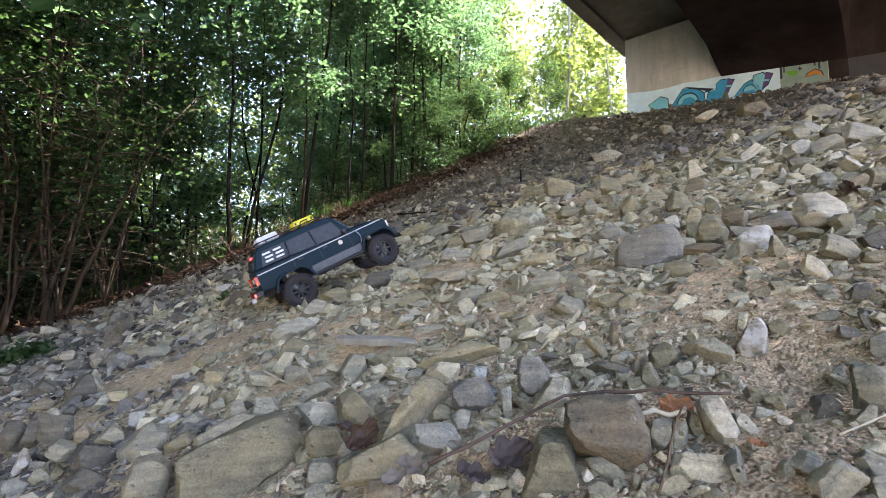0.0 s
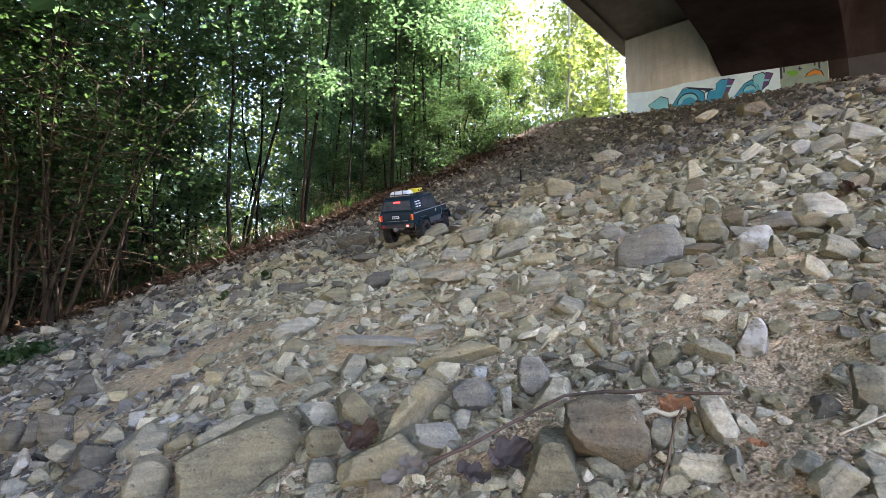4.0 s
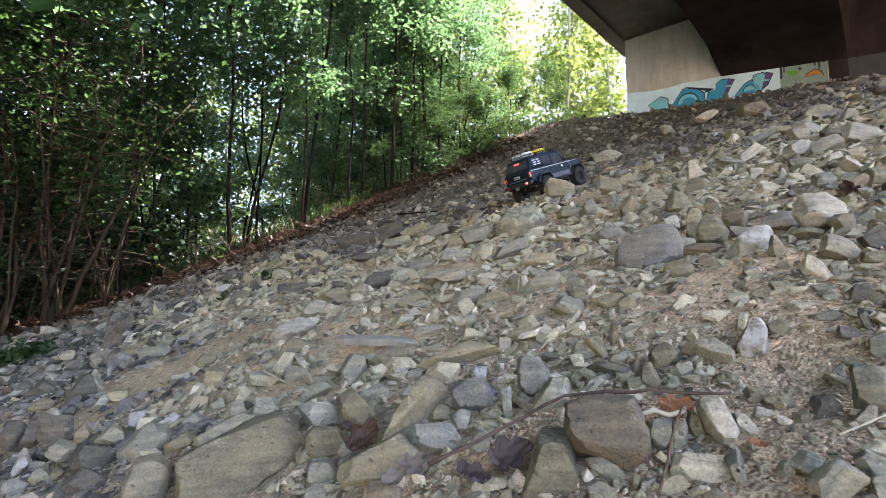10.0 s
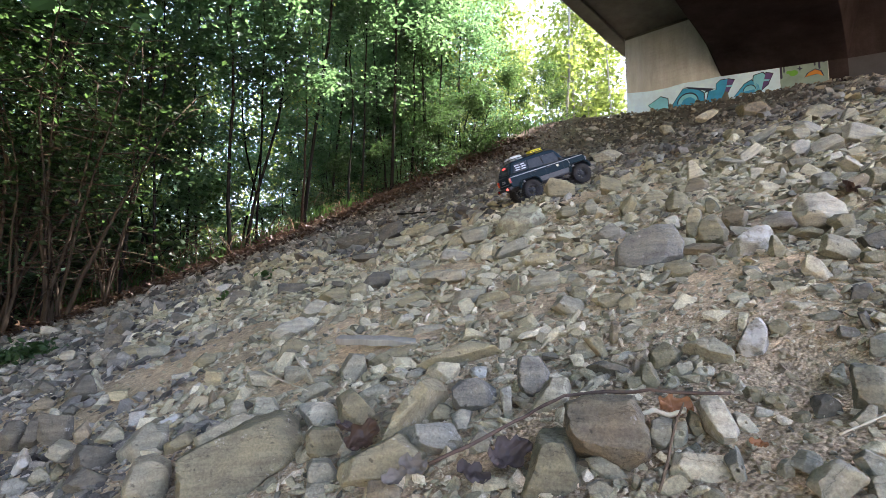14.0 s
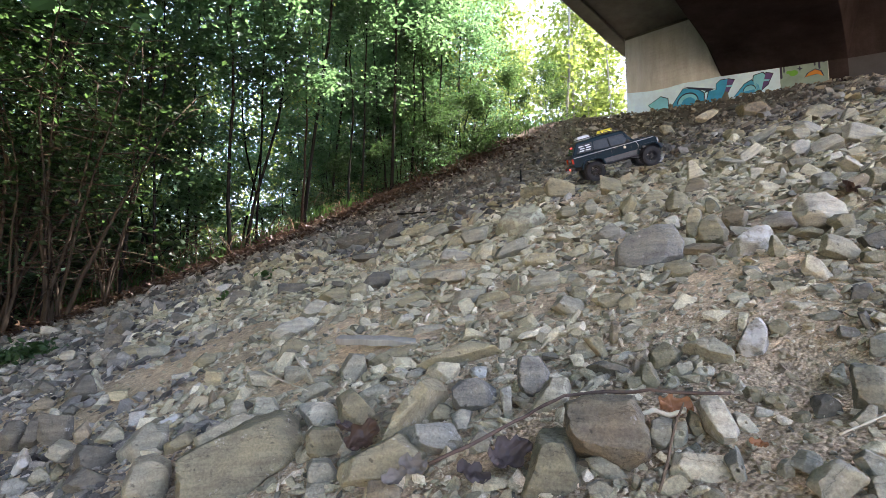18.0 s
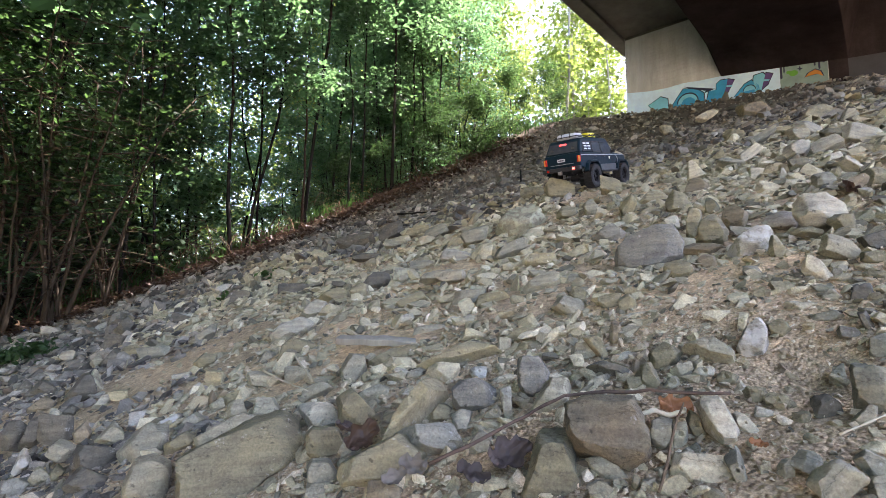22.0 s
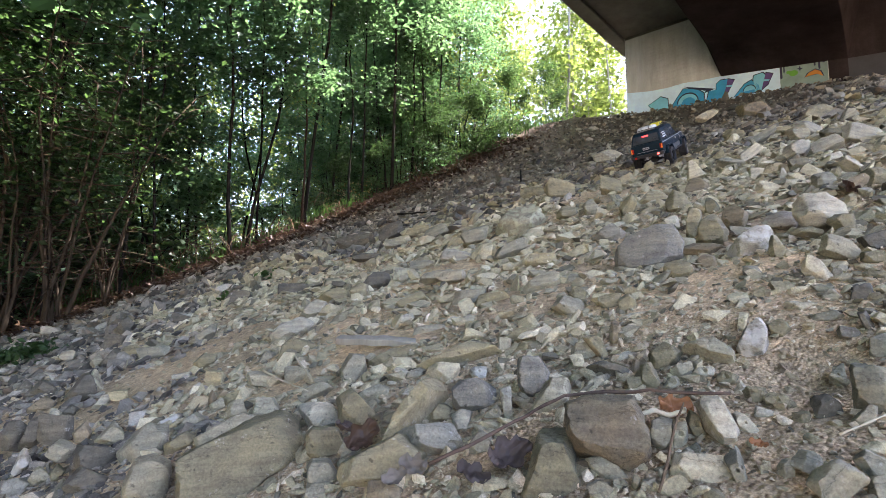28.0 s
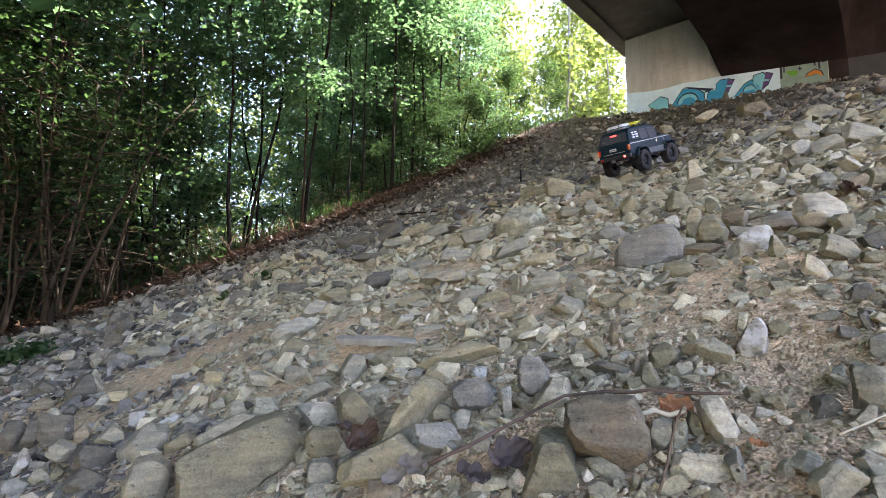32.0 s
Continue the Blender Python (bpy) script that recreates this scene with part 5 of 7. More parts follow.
rock("b", 178, "dark", (0.376, 0.493, 0.973), (-13, 20, 2), (0.0109, 0.0047, 0.0065))
rock("b", 182, "brown", (2.984, 4.869, 2.857), (-16, -5, -1), (0.1521, 0.0650, 0.0901))
rock("b", 183, "pale", (2.800, 5.409, 2.988), (-10, -30, -3), (0.1250, 0.0505, 0.0500))
rock("r", 184, "tan", (2.383, 3.243, 2.214), (-16, 5, 1), (0.1012, 0.0409, 0.0562))
rock("b", 185, "pale", (1.672, 2.336, 1.797), (-11, 25, 3), (0.0619, 0.0250, 0.0296))
rock("b", 186, "khaki", (1.548, 2.009, 1.669), (-16, -3, -0), (0.0648, 0.0261, 0.0254))
rock("b", 187, "pale", (1.382, 1.686, 1.558), (-15, 10, 1), (0.0601, 0.0243, 0.0310))
rock("b", 188, "grey", (1.230, 1.643, 1.506), (-13, -20, -2), (0.0585, 0.0236, 0.0264))
rock("b", 189, "grey", (1.567, 2.248, 1.739), (-16, -0, 0), (0.0440, 0.0261, 0.0362))
rock("b", 190, "pale", (1.190, 1.718, 1.514), (-14, -15, -2), (0.0434, 0.0213, 0.0296))
rock("b", 191, "pale", (1.081, 1.427, 1.401), (-16, -0, 0), (0.0327, 0.0153, 0.0212))
rock("b", 192, "grey", (1.632, 2.616, 1.854), (-10, -30, -3), (0.0813, 0.0326, 0.0226))
rock("b", 193, "pale", (1.208, 2.025, 1.592), (-6, -38, -5), (0.0534, 0.0216, 0.0232))
rock("b", 194, "grey", (1.130, 2.022, 1.550), (-16, 8, 1), (0.0578, 0.0233, 0.0162))
rock("b", 195, "pale", (0.960, 1.199, 1.318), (-10, 28, 3), (0.0411, 0.0166, 0.0123))
rock("b", 196, "khaki", (0.878, 1.045, 1.256), (-16, -0, 0), (0.0262, 0.0155, 0.0215))
rock("b", 197, "rust", (0.826, 1.038, 1.241), (-10, -28, -3), (0.0296, 0.0119, 0.0130))
rock("b", 198, "grey", (0.848, 1.142, 1.270), (-16, -0, 0), (0.0260, 0.0150, 0.0208))
rock("b", 199, "cream", (0.787, 1.249, 1.275), (-16, -0, 0), (0.0284, 0.0143, 0.0199))
rock("b", 200, "pale", (0.920, 1.508, 1.375), (-16, -0, 0), (0.0241, 0.0161, 0.0224))
rock("r", 201, "pale", (1.472, 4.576, 2.307), (-16, -0, 0), (0.1363, 0.0550, 0.0629))
rock("b", 202, "grey", (0.855, 1.288, 1.298), (-16, -0, 0), (0.0264, 0.0107, 0.0147))
rock("b", 203, "grey", (1.975, 2.483, 1.918), (-10, -30, -3), (0.0459, 0.0207, 0.0287))
rock("b", 204, "grey", (2.342, 5.340, 2.804), (-16, -0, 0), (0.0738, 0.0399, 0.0553))
rock("b", 205, "khaki", (1.037, 1.487, 1.401), (-16, -5, -1), (0.0374, 0.0151, 0.0204))
rock("r", 206, "khaki", (1.951, 3.418, 2.123), (-16, -0, 0), (0.0708, 0.0369, 0.0511))
rock("b", 207, "khaki", (0.457, 1.900, 1.335), (-16, -5, -1), (0.0430, 0.0186, 0.0258))
rock("b", 210, "grey", (0.186, 0.769, 0.995), (-13, 20, 2), (0.0256, 0.0111, 0.0154))
rock("b", 211, "khaki", (0.238, 0.752, 1.003), (-15, -10, -1), (0.0192, 0.0090, 0.0125))
rock("b", 212, "khaki", (0.251, 0.720, 0.999), (-8, -0, 0), (0.0136, 0.0115, 0.0160))
rock("b", 213, "grey", (0.022, 1.291, 1.067), (-15, -10, -1), (0.0361, 0.0146, 0.0159))
rock("b", 214, "khaki", (0.090, 0.972, 1.009), (-15, -10, -1), (0.0325, 0.0131, 0.0108))
rock("b", 215, "grey", (0.388, 0.572, 0.996), (-16, -0, 0), (0.0191, 0.0077, 0.0070))
rock("b", 216, "grey", (0.425, 0.723, 1.045), (-16, -0, 0), (0.0121, 0.0076, 0.0105))
rock("b", 217, "khaki", (0.387, 0.638, 1.013), (-16, -8, -1), (0.0142, 0.0057, 0.0071))
rock("r", 222, "khaki", (0.251, 0.368, 0.908), (-16, -0, 0), (0.0060, 0.0037, 0.0052))
rock("r", 223, "pale", (0.247, 0.415, 0.917), (-16, -0, 0), (0.0077, 0.0039, 0.0054))
rock("b", 225, "grey", (-0.548, 0.782, 0.789), (-13, 20, 2), (0.0169, 0.0110, 0.0152))
rock("b", 228, "tan", (-0.642, 1.065, 0.821), (-16, -0, 0), (0.0175, 0.0084, 0.0116))
rock("b", 231, "khaki", (0.261, 0.446, 0.925), (-16, -0, 0), (0.0098, 0.0053, 0.0073))
rock("r", 232, "khaki", (0.263, 0.395, 0.917), (-16, -0, 0), (0.0064, 0.0040, 0.0056))
rock("r", 233, "dark", (0.282, 0.398, 0.925), (-16, -0, 0), (0.0095, 0.0063, 0.0087))

# ---- stones ----
def hull_stone(seed, n=13, flat=1.0):
    """An angular stone of about unit size: the hull of a few points on a boxy form."""
    r = random.Random(seed)
    bm = bmesh.new()
    for _ in range(n):
        v = Vector((r.gauss(0, 1), r.gauss(0, 1), r.gauss(0, 1)))
        q = (abs(v.x) ** 3 + abs(v.y) ** 3 + abs(v.z) ** 4) ** 0.3
        bm.verts.new(v * (r.uniform(0.85, 1.0) / q))
    h = bmesh.ops.convex_hull(bm, input=bm.verts)
    bmesh.ops.delete(bm, geom=[g for g in h["geom_interior"] if isinstance(g, bmesh.types.BMVert)], context="VERTS")
    bmesh.ops.delete(bm, geom=[g for g in bm.verts if not g.link_faces], context="VERTS")
    bmesh.ops.recalc_face_normals(bm, faces=bm.faces)
    bm.verts.index_update()
    V = np.array([v.co[:] for v in bm.verts])
    F = np.array([[v.index for v in f.verts] for f in bm.faces])
    bm.free()
    return V, F


CHIPS = [hull_stone(500 + i, 7) for i in range(12)]
STONES = [hull_stone(100 + i, 10 + i % 5) for i in range(24)]


def euler_np(rx, ry, rz):
    return np.array(Euler((rx, ry, rz)).to_matrix())


SLOPE_N = Vector((-0.2847, -0.2284, 1.0)).normalized()
SLOPE_ROT = np.array(Vector((0, 0, 1)).rotation_difference(SLOPE_N).to_matrix())
# places where the sand lies bare: x, y, half width, half depth
SAND = [(0.33, 0.48, 0.05, 0.06), (0.30, 0.44, 0.05, 0.05), (0.25, 0.39, 0.05, 0.05), (0.21, 0.36, 0.03, 0.04), (0.37, 0.57, 0.05, 0.05), (0.32, 0.62, 0.05, 0.04), (0.35, 0.70, 0.06, 0.06), (0.44, 0.75, 0.05, 0.05),
        (0.12, 0.88, 0.09, 0.07), (-0.69, 1.04, 0.11, 0.09), (-0.63, 1.14, 0.13, 0.12), (-0.60, 1.27, 0.14, 0.13), (-0.53, 1.38, 0.15, 0.13), (-0.42, 1.06, 0.07, 0.09), (-0.47, 1.52, 0.13, 0.12), (-0.18, 1.14, 0.07, 0.07), (-0.05, 1.22, 0.07, 0.07),
        (0.0, 1.45, 0.12, 0.10), (0.30, 1.00, 0.07, 0.06), (0.25, 1.9, 0.3, 0.18), (0.7, 2.2, 0.25, 0.2), (-0.29, 2.14, 0.15, 0.12), (-0.62, 2.6, 0.3, 0.25), (-0.25, 2.7, 0.2, 0.15)]


def bare(x, y):
    return min(1.0, 1.5 * max(math.exp(-0.8 * (((x - a) / w) ** 2 + ((y - b) / h) ** 2)) for a, b, w, h in SAND))


def scatter(count, seed, place, size, flat=(0.3, 0.6), tilt=0.35, sink=0.25, keep_sand=0.1):
    """Vertices and faces of many stones. place(r) gives x, y; size(r, x, y) the half length."""
    r = random.Random(seed)
    Vs, Fs, off, done = [], [], 0, 0
    while done < count:
        x, y = place(r)
        if wood_side(x, y) > -0.28 + 0.17 * r.gauss(0, 1) or 0.78 * x + 0.626 * y > 7.3:
            done += 1
            continue
        done += 1
        a = size(r, x, y)
        if r.random() < bare(x, y) * (1 - keep_sand) * (1.0 if a > 0.006 else 0.55):
            continue
        if len(ROCK_XY) and (np.hypot(ROCK_XY[:, 0] - x, ROCK_XY[:, 1] - y) < ROCK_XY[:, 2] * 0.6 + 0.2 * a).any():
            continue
        V, F = CHIPS[r.randrange(12)] if a < 0.0055 else STONES[r.randrange(len(STONES))]
        f = r.uniform(*flat)
        S = np.array([a, a * r.uniform(0.5, 0.85), a * f])
        R = SLOPE_ROT @ euler_np(r.gauss(0, tilt), r.gauss(0, tilt), r.uniform(0, 6.283))
        P = (V * S) @ R.T + np.array([x, y, surface_z(x, y) + a * f * (1 - 2 * sink)])
        Vs.append(P)
        Fs.append(F + off)
        off += len(P)
    return np.concatenate(Vs), np.concatenate(Fs)


# the rocks, and where the plank, twigs and stick lie
CLEAR = [(-0.088, 0.89, 0.10), (-0.13, 0.90, 0.08), (-0.04, 0.88, 0.08), (-0.219, 0.844, 0.05), (-0.186, 0.764, 0.04), (-0.242, 0.809, 0.05), (0.03, 0.46, 0.035), (0.074, 0.48, 0.035), (0.178, 0.455, 0.035), (0.21, 0.44, 0.035)]
ROCK_XY = np.array(ROCKS + CLEAR).reshape(-1, 3)


def fan(r, y0, y1, spread=0.95):
    """A place in view between two distances, evenly over the ground."""
    y = math.sqrt(r.uniform(y0 * y0, y1 * y1))
    return r.uniform(-spread, spread) * y, y


def beside(r):
    """A place on the slope beside and behind the camera."""
    while True:
        x, y = r.uniform(-5, 4), r.uniform(-4, 6)
        if abs(x) > 0.95 * y + 0.08 and math.hypot(x, y) > 0.3:
            return x, y


def build_scree():
    for name, label, args in (
        ("gravel", "fine stone grit in the sand at the foot of the slope",
         (14000, 3, lambda r: fan(r, 0.24, 0.72), lambda r, x, y: min(0.006, 0.0017 * math.exp(r.gauss(0, 0.55))), (0.35, 0.7))),
        ("rubble", "small broken stones at the foot of the slope",
         (6000, 4, lambda r: fan(r, 0.24, 0.95), lambda r, x, y: min(0.028 * y, 0.016, 0.0046 * math.exp(r.gauss(0, 0.5))), (0.25, 0.55))),
        ("gravel", "fine grey and tan stone chips lying over the sandy slope",
         (22000, 5, lambda r: fan(r, 0.4, 2.6), lambda r, x, y: min(0.0125, 0.0034 * math.exp(r.gauss(0, 0.5)) * (0.6 + 0.6 * y)), (0.2, 0.5), 0.45)),
        ("rubble", "loose flat slaty stones of the near slope",
         (20000, 7, lambda r: fan(r, 0.34, 2.6), lambda r, x, y: min(0.036, 0.027 * y, 0.0082 * math.exp(r.gauss(0, 0.55)) * (0.6 + 0.45 * y)), (0.2, 0.5), 0.42, 0.15)),
        ("rubble", "loose grey slaty stones up the slope",
         (25000, 9, lambda r: fan(r, 2.3, 5.0), lambda r, x, y: min(0.07, 0.0145 * math.exp(r.gauss(0, 0.6))), (0.2, 0.55), 0.42, 0.15)),
        ("rubble", "coarse grey stones near the crest of the slope",
         (27000, 11, lambda r: fan(r, 4.5, 9.3, 0.86), lambda r, x, y: min(0.08, 0.0145 * math.exp(r.gauss(0, 0.5))), (0.3, 0.7), 0.45, 0.15)),
        ("rubble", "loose stones scattered round the foot of the slope",
         (7000, 13, beside, lambda r, x, y: min(0.07, 0.022 * math.exp(r.gauss(0, 0.6))))),
    ):
        V, F = scatter(*args)
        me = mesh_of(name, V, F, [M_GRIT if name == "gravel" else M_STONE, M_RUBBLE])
        if name == "rubble":
            # earthy dark stones by wood and crest; left side darkened to paint in shade
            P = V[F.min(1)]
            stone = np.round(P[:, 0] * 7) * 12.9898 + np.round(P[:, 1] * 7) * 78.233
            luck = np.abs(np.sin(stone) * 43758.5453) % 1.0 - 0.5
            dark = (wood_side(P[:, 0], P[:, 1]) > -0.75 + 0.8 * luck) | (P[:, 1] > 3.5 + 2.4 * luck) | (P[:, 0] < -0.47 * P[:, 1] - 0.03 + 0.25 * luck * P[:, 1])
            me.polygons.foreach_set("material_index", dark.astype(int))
        ob = new(name, me)
        tagged(ob, label, "stones", kind="stuff")


build_scree()

# ---- wood ----
def leaf_cloud(rng, centres, spread, count, size, flat=0.5):
    """Vertices and faces of pointed leaves, two triangles each, folded a little along the rib."""
    n = len(centres)
    C = centres[rng.integers(0, n, count)] + rng.normal(0, 1, (count, 3)) * spread
    L = size * rng.uniform(0.6, 1.25, count)
    th = rng.uniform(0, 2 * np.pi, count)
    dip = rng.normal(-0.25, 0.4, count)
    D = np.stack([np.cos(th) * np.cos(dip), np.sin(th) * np.cos(dip), np.sin(dip)], 1)
    N = rng.normal(0, 1, (count, 3)) * flat + np.array([0, 0, 1.0])
    W = np.cross(N, D)
    W /= np.linalg.norm(W, axis=1)[:, None] + 1e-9
    U = np.cross(D, W)
    L = L[:, None]
    base, tip = C - D * L * 0.5, C + D * L * 0.5
    mid = C - D * L * 0.08
    a = mid + W * L * 0.36 + U * L * 0.1
    b = mid - W * L * 0.36 + U * L * 0.1
    V = np.stack([base, a, tip, b], 1).reshape(-1, 3)
    k = np.arange(count)[:, None] * 4
    F = np.concatenate([np.stack([k + 0, k + 2, k + 1], 2).reshape(-1, 3), np.stack([k + 0, k + 3, k + 2], 2).reshape(-1, 3)])
    return V, F


def tree_mesh(seed, height, radius, leaves, leaf, low, spread, bark, leaf_mat):
    """Trunk with limbs, and a crown of leaves round the twigs."""
    r = random.Random(seed)
    rng = np.random.default_rng(seed)
    n = 12
    lean = (r.gauss(0, 0.04), r.gauss(0, 0.04))
    pts, rad = [], []
    wx = wy = 0.0
    for i in range(n):
        f = i / (n - 1)
        wx += r.gauss(0, 0.035)
        wy += r.gauss(0, 0.035)
        pts.append(Vector((lean[0] * f * height + wx, lean[1] * f * height + wy, f * height - 0.25 * (i == 0))))
        rad.append(radius * (1.0 - 0.82 * f) + (0.35 * radius if i == 0 else 0))
    V, F = tube(pts, rad, 8)
    cent = []
    for _ in range(int(9 + height * 2.2)):
        f = r.uniform(low, 0.98)
        k = f * (n - 1)
        i = min(int(k), n - 2)
        p = pts[i].lerp(pts[i + 1], k - i)
        a = r.uniform(0, 6.283)
        ln = spread * (1.15 - 0.75 * f) * r.uniform(0.5, 1.2)
        up = r.uniform(0.15, 0.8)
        d = Vector((math.cos(a), math.sin(a), up)).normalized()
        bp, br = [], []
        q = p.copy()
        for j in range(5):
            bp.append(q.copy())
            br.append(max(0.003, radius * 0.34 * (1 - 0.75 * f) * (1 - j / 4.6)))
            d = (d + Vector((r.gauss(0, 0.16), r.gauss(0, 0.16), r.gauss(-0.03, 0.14)))).normalized()
            q = q + d * ln / 4
        v, fc = tube(bp, br, 5)
        F += [tuple(x + len(V) for x in t) for t in fc]
        V += v
        for j in range(1, 5):
            for _k in range(3):
                w = bp[j] + Vector((r.gauss(0, 0.16), r.gauss(0, 0.16), r.gauss(0, 0.10))) * ln * 0.8
                cent.append(w[:])
                if _k or j % 2:
                    continue
                tv, tf = tube([bp[j], bp[j].lerp(w, 0.5) + Vector((0, 0, 0.02)), w], [0.004, 0.003, 0.0015], 3)
                F += [tuple(x + len(V) for x in t) for t in tf]
                V += tv
    trunk = mesh_of("trunk", [v[:] for v in V], F, bark, True)
    LV, LF = leaf_cloud(rng, np.array(cent), np.array([0.11, 0.11, 0.07]) * (0.7 + spread * 0.4), leaves, leaf)
    crown = mesh_of("crown", LV, LF, leaf_mat)
    return trunk, crown


def tree(name, label, meshes, m, category="tree", group=""):
    ob = new(name)
    ob.matrix_basis = m
    part("trunk", meshes[0], ob)
    part("crown", meshes[1], ob)
    return tagged(ob, label, category, group)


def wood_place(l, d):
    """A place l metres along the wood's edge and d metres within it."""
    x, y = -3.46 + 0.762 * l - 0.647 * d, 4.1 + 0.647 * l + 0.762 * d
    return x, y, float(ground_z(x, y)) - 0.03


ANCHORS = [(1.83, 0.12, 0.026), (1.95, 0.22, 0.020), (2.15, 0.45, 0.014), (2.62, 0.26, 0.032), (2.70, 0.36, 0.026), (1.10, 0.30, 0.016), (0.39, 0.26, 0.020), (0.29, 0.16, 0.024),
           (0.74, 0.32, 0.018), (0.10, 0.36, 0.020), (3.30, 0.35, 0.016), (3.93, 0.42, 0.028), (3.60, 0.52, 0.018), (4.40, 0.42, 0.020), (4.90, 0.50, 0.016), (5.30, 0.45, 0.014)]


def build_wood():
    r = random.Random(21)
    sap = "slender dark sapling with broad green leaves at the wood's edge"
    red = "young tree with reddish bark at the wood's edge"
    slim = [tree_mesh(300 + i, 6.0 + 0.5 * i, 0.020, 4000, 0.078, 0.30, 1.15, M_BARK, M_LEAF) for i in range(5)]
    ruddy = [tree_mesh(320 + i, 7.5, 0.034, 3800, 0.082, 0.34, 1.3, M_BARK_RED, M_LEAF) for i in range(1)]
    tall = [tree_mesh(330 + i, 9.0 + 1.2 * i, 0.065, 6000, 0.112, 0.10, 2.2, M_BARK, M_LEAF) for i in range(3)]
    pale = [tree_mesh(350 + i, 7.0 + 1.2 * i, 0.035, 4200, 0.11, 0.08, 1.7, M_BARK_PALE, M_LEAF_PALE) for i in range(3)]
    bush = [tree_mesh(360 + i, 1.7 + 0.7 * i, 0.014, 3000, 0.052, 0.03, 1.0, M_BARK, M_LEAF) for i in range(3)]

    def put(name, label, meshes, l, d, group, scale=1.0, category="tree"):
        x, y, z = wood_place(l, d)
        ob = tree(name, label, meshes, pose(x, y, z, r.gauss(0, 2), r.gauss(0, 2), r.uniform(0, 360)), category, group)
        ob.scale = (scale,) * 3

    for i, (l, d, q) in enumerate(ANCHORS):
        if i == 3:
            put("tree", red, ruddy[0], l, d, "saplings of the wood", 0.45)
        else:
            put("sapling", sap, slim[i % 5], l, d, "saplings of the wood", min(1.05, 0.25 + 0.75 * q / 0.024))
    for i in range(20):
        put("sapling", sap, slim[r.randrange(5)], -2.6 + i * 0.5 + r.uniform(-0.15, 0.15), r.uniform(0.7, 3.2), "saplings of the wood", r.uniform(0.7, 1.05))
    # taller trees further in, also unseen beside the camera to dim the left
    for i in range(15):
        put("tree", "leafy green broadleaf tree in the wood", tall[r.randrange(3)], (-5 + i * 0.5 if i < 9 else 5.5 + (i - 9) * 0.8) + r.uniform(-0.3, 0.3), r.uniform(2.2, 7.5) if i < 9 else r.uniform(4.5, 8), "trees of the wood")
    for i in range(9):
        put("tree", "leafy green broadleaf tree in the wood", tall[r.randrange(3)], -8 + i * 0.85 + r.uniform(-0.3, 0.3), r.uniform(0.4, 4.5), "trees of the wood")
    for i in range(26):
        l = 5.2 + i * 0.5 + r.uniform(-0.3, 0.3)
        put("tree", "sunlit yellow-green tree beyond the wood's edge", pale[r.randrange(3)], l, r.uniform(1.2, 8.0) if l > 8 else r.uniform(2.2, 9), "sunlit trees")
    for i in range(46):
        l = -4.5 + i * 0.22 + r.uniform(-0.15, 0.15)
        put("bush", "dense dark green bush among the saplings", bush[r.randrange(3)], l, r.uniform(0.45, 3.2), "bushes of the wood", r.uniform(0.8, 1.3) if l < 1.2 else r.uniform(0.35, 0.7), "bush")
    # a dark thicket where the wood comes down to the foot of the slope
    # bush meshes with shade put into the leaf colour
    dim_bush = [tree_mesh(370 + i, 1.7 + 0.7 * i, 0.014, 2600, 0.06, 0.03, 1.0, M_BARK, M_LEAF_DARK) for i in range(2)]
    for i in range(22):
        put("bush", "tall dense dark green bush in the thicket", (bush + dim_bush)[r.randrange(5)], -3.6 + i * 0.23 + r.uniform(-0.2, 0.2), r.uniform(0.7, 4.2), "bushes of the wood", r.uniform(1.2, 1.9), "bush")
    # broad crowns added out of view to shade the foot of the slope
    broad = [tree_mesh(380 + i, 11.0, 0.10, 9000, 0.13, 0.22, 2.8, M_BARK, M_LEAF) for i in range(2)]
    for i, (l, d) in enumerate(((-2.4, -0.3), (-3.0, -1.2), (-3.9, -0.3), (-4.6, -1.2), (-6.0, -1.8))):
        put("tree", "unseen broad-crowned tree added to shade the slope", broad[i % 2], l, d, "trees of the wood")
    for i in range(6):   # the wood goes on unseen beside and behind the camera, to block sky
        put("tree", "leafy green broadleaf tree in the wood", tall[r.randrange(3)], -15 + i * 1.4, r.uniform(-3.0, 1.0), "trees of the wood", 1.35)
    for i in range(5):
        put("bush", "dense dark green bush among the saplings", bush[r.randrange(3)], 1.3 + i * 0.5, r.uniform(1.8, 4.0), "bushes of the wood", r.uniform(0.8, 1.1), "bush")
    # a shady grove below the bridge's end
    for i in range(7):
        put("sapling", sap, slim[i % 5], 4.1 + i * 0.3, r.uniform(0.9, 2.4), "saplings of the wood", r.uniform(0.5, 0.75))
    for i in range(8):
        put("bush", "dense dark green bush in the shady grove", (bush + dim_bush)[i % 5], 3.9 + i * 0.27, r.uniform(0.9, 2.2), "bushes of the wood", r.uniform(0.8, 1.2), "bush")
    # sunlit trees in the clearing beyond
    for i in range(8):
        put("tree", "sunlit yellow-green tree in a clearing", pale[i % 3], 0.9 + i * 0.45, r.uniform(5.0, 8.5), "sunlit trees", 0.8)
    # unseen crowns added beside and behind the camera to keep the slope dim
    for i, (l, d) in enumerate(((-2.36, -2.72), (-3.1, -4.05), (-2.18, -1.43), (-4.0, -5.4))):
        put("tree", "unseen broad-crowned tree added to shade the slope", broad[i % 2], l, d, "trees of the wood", 0.9)
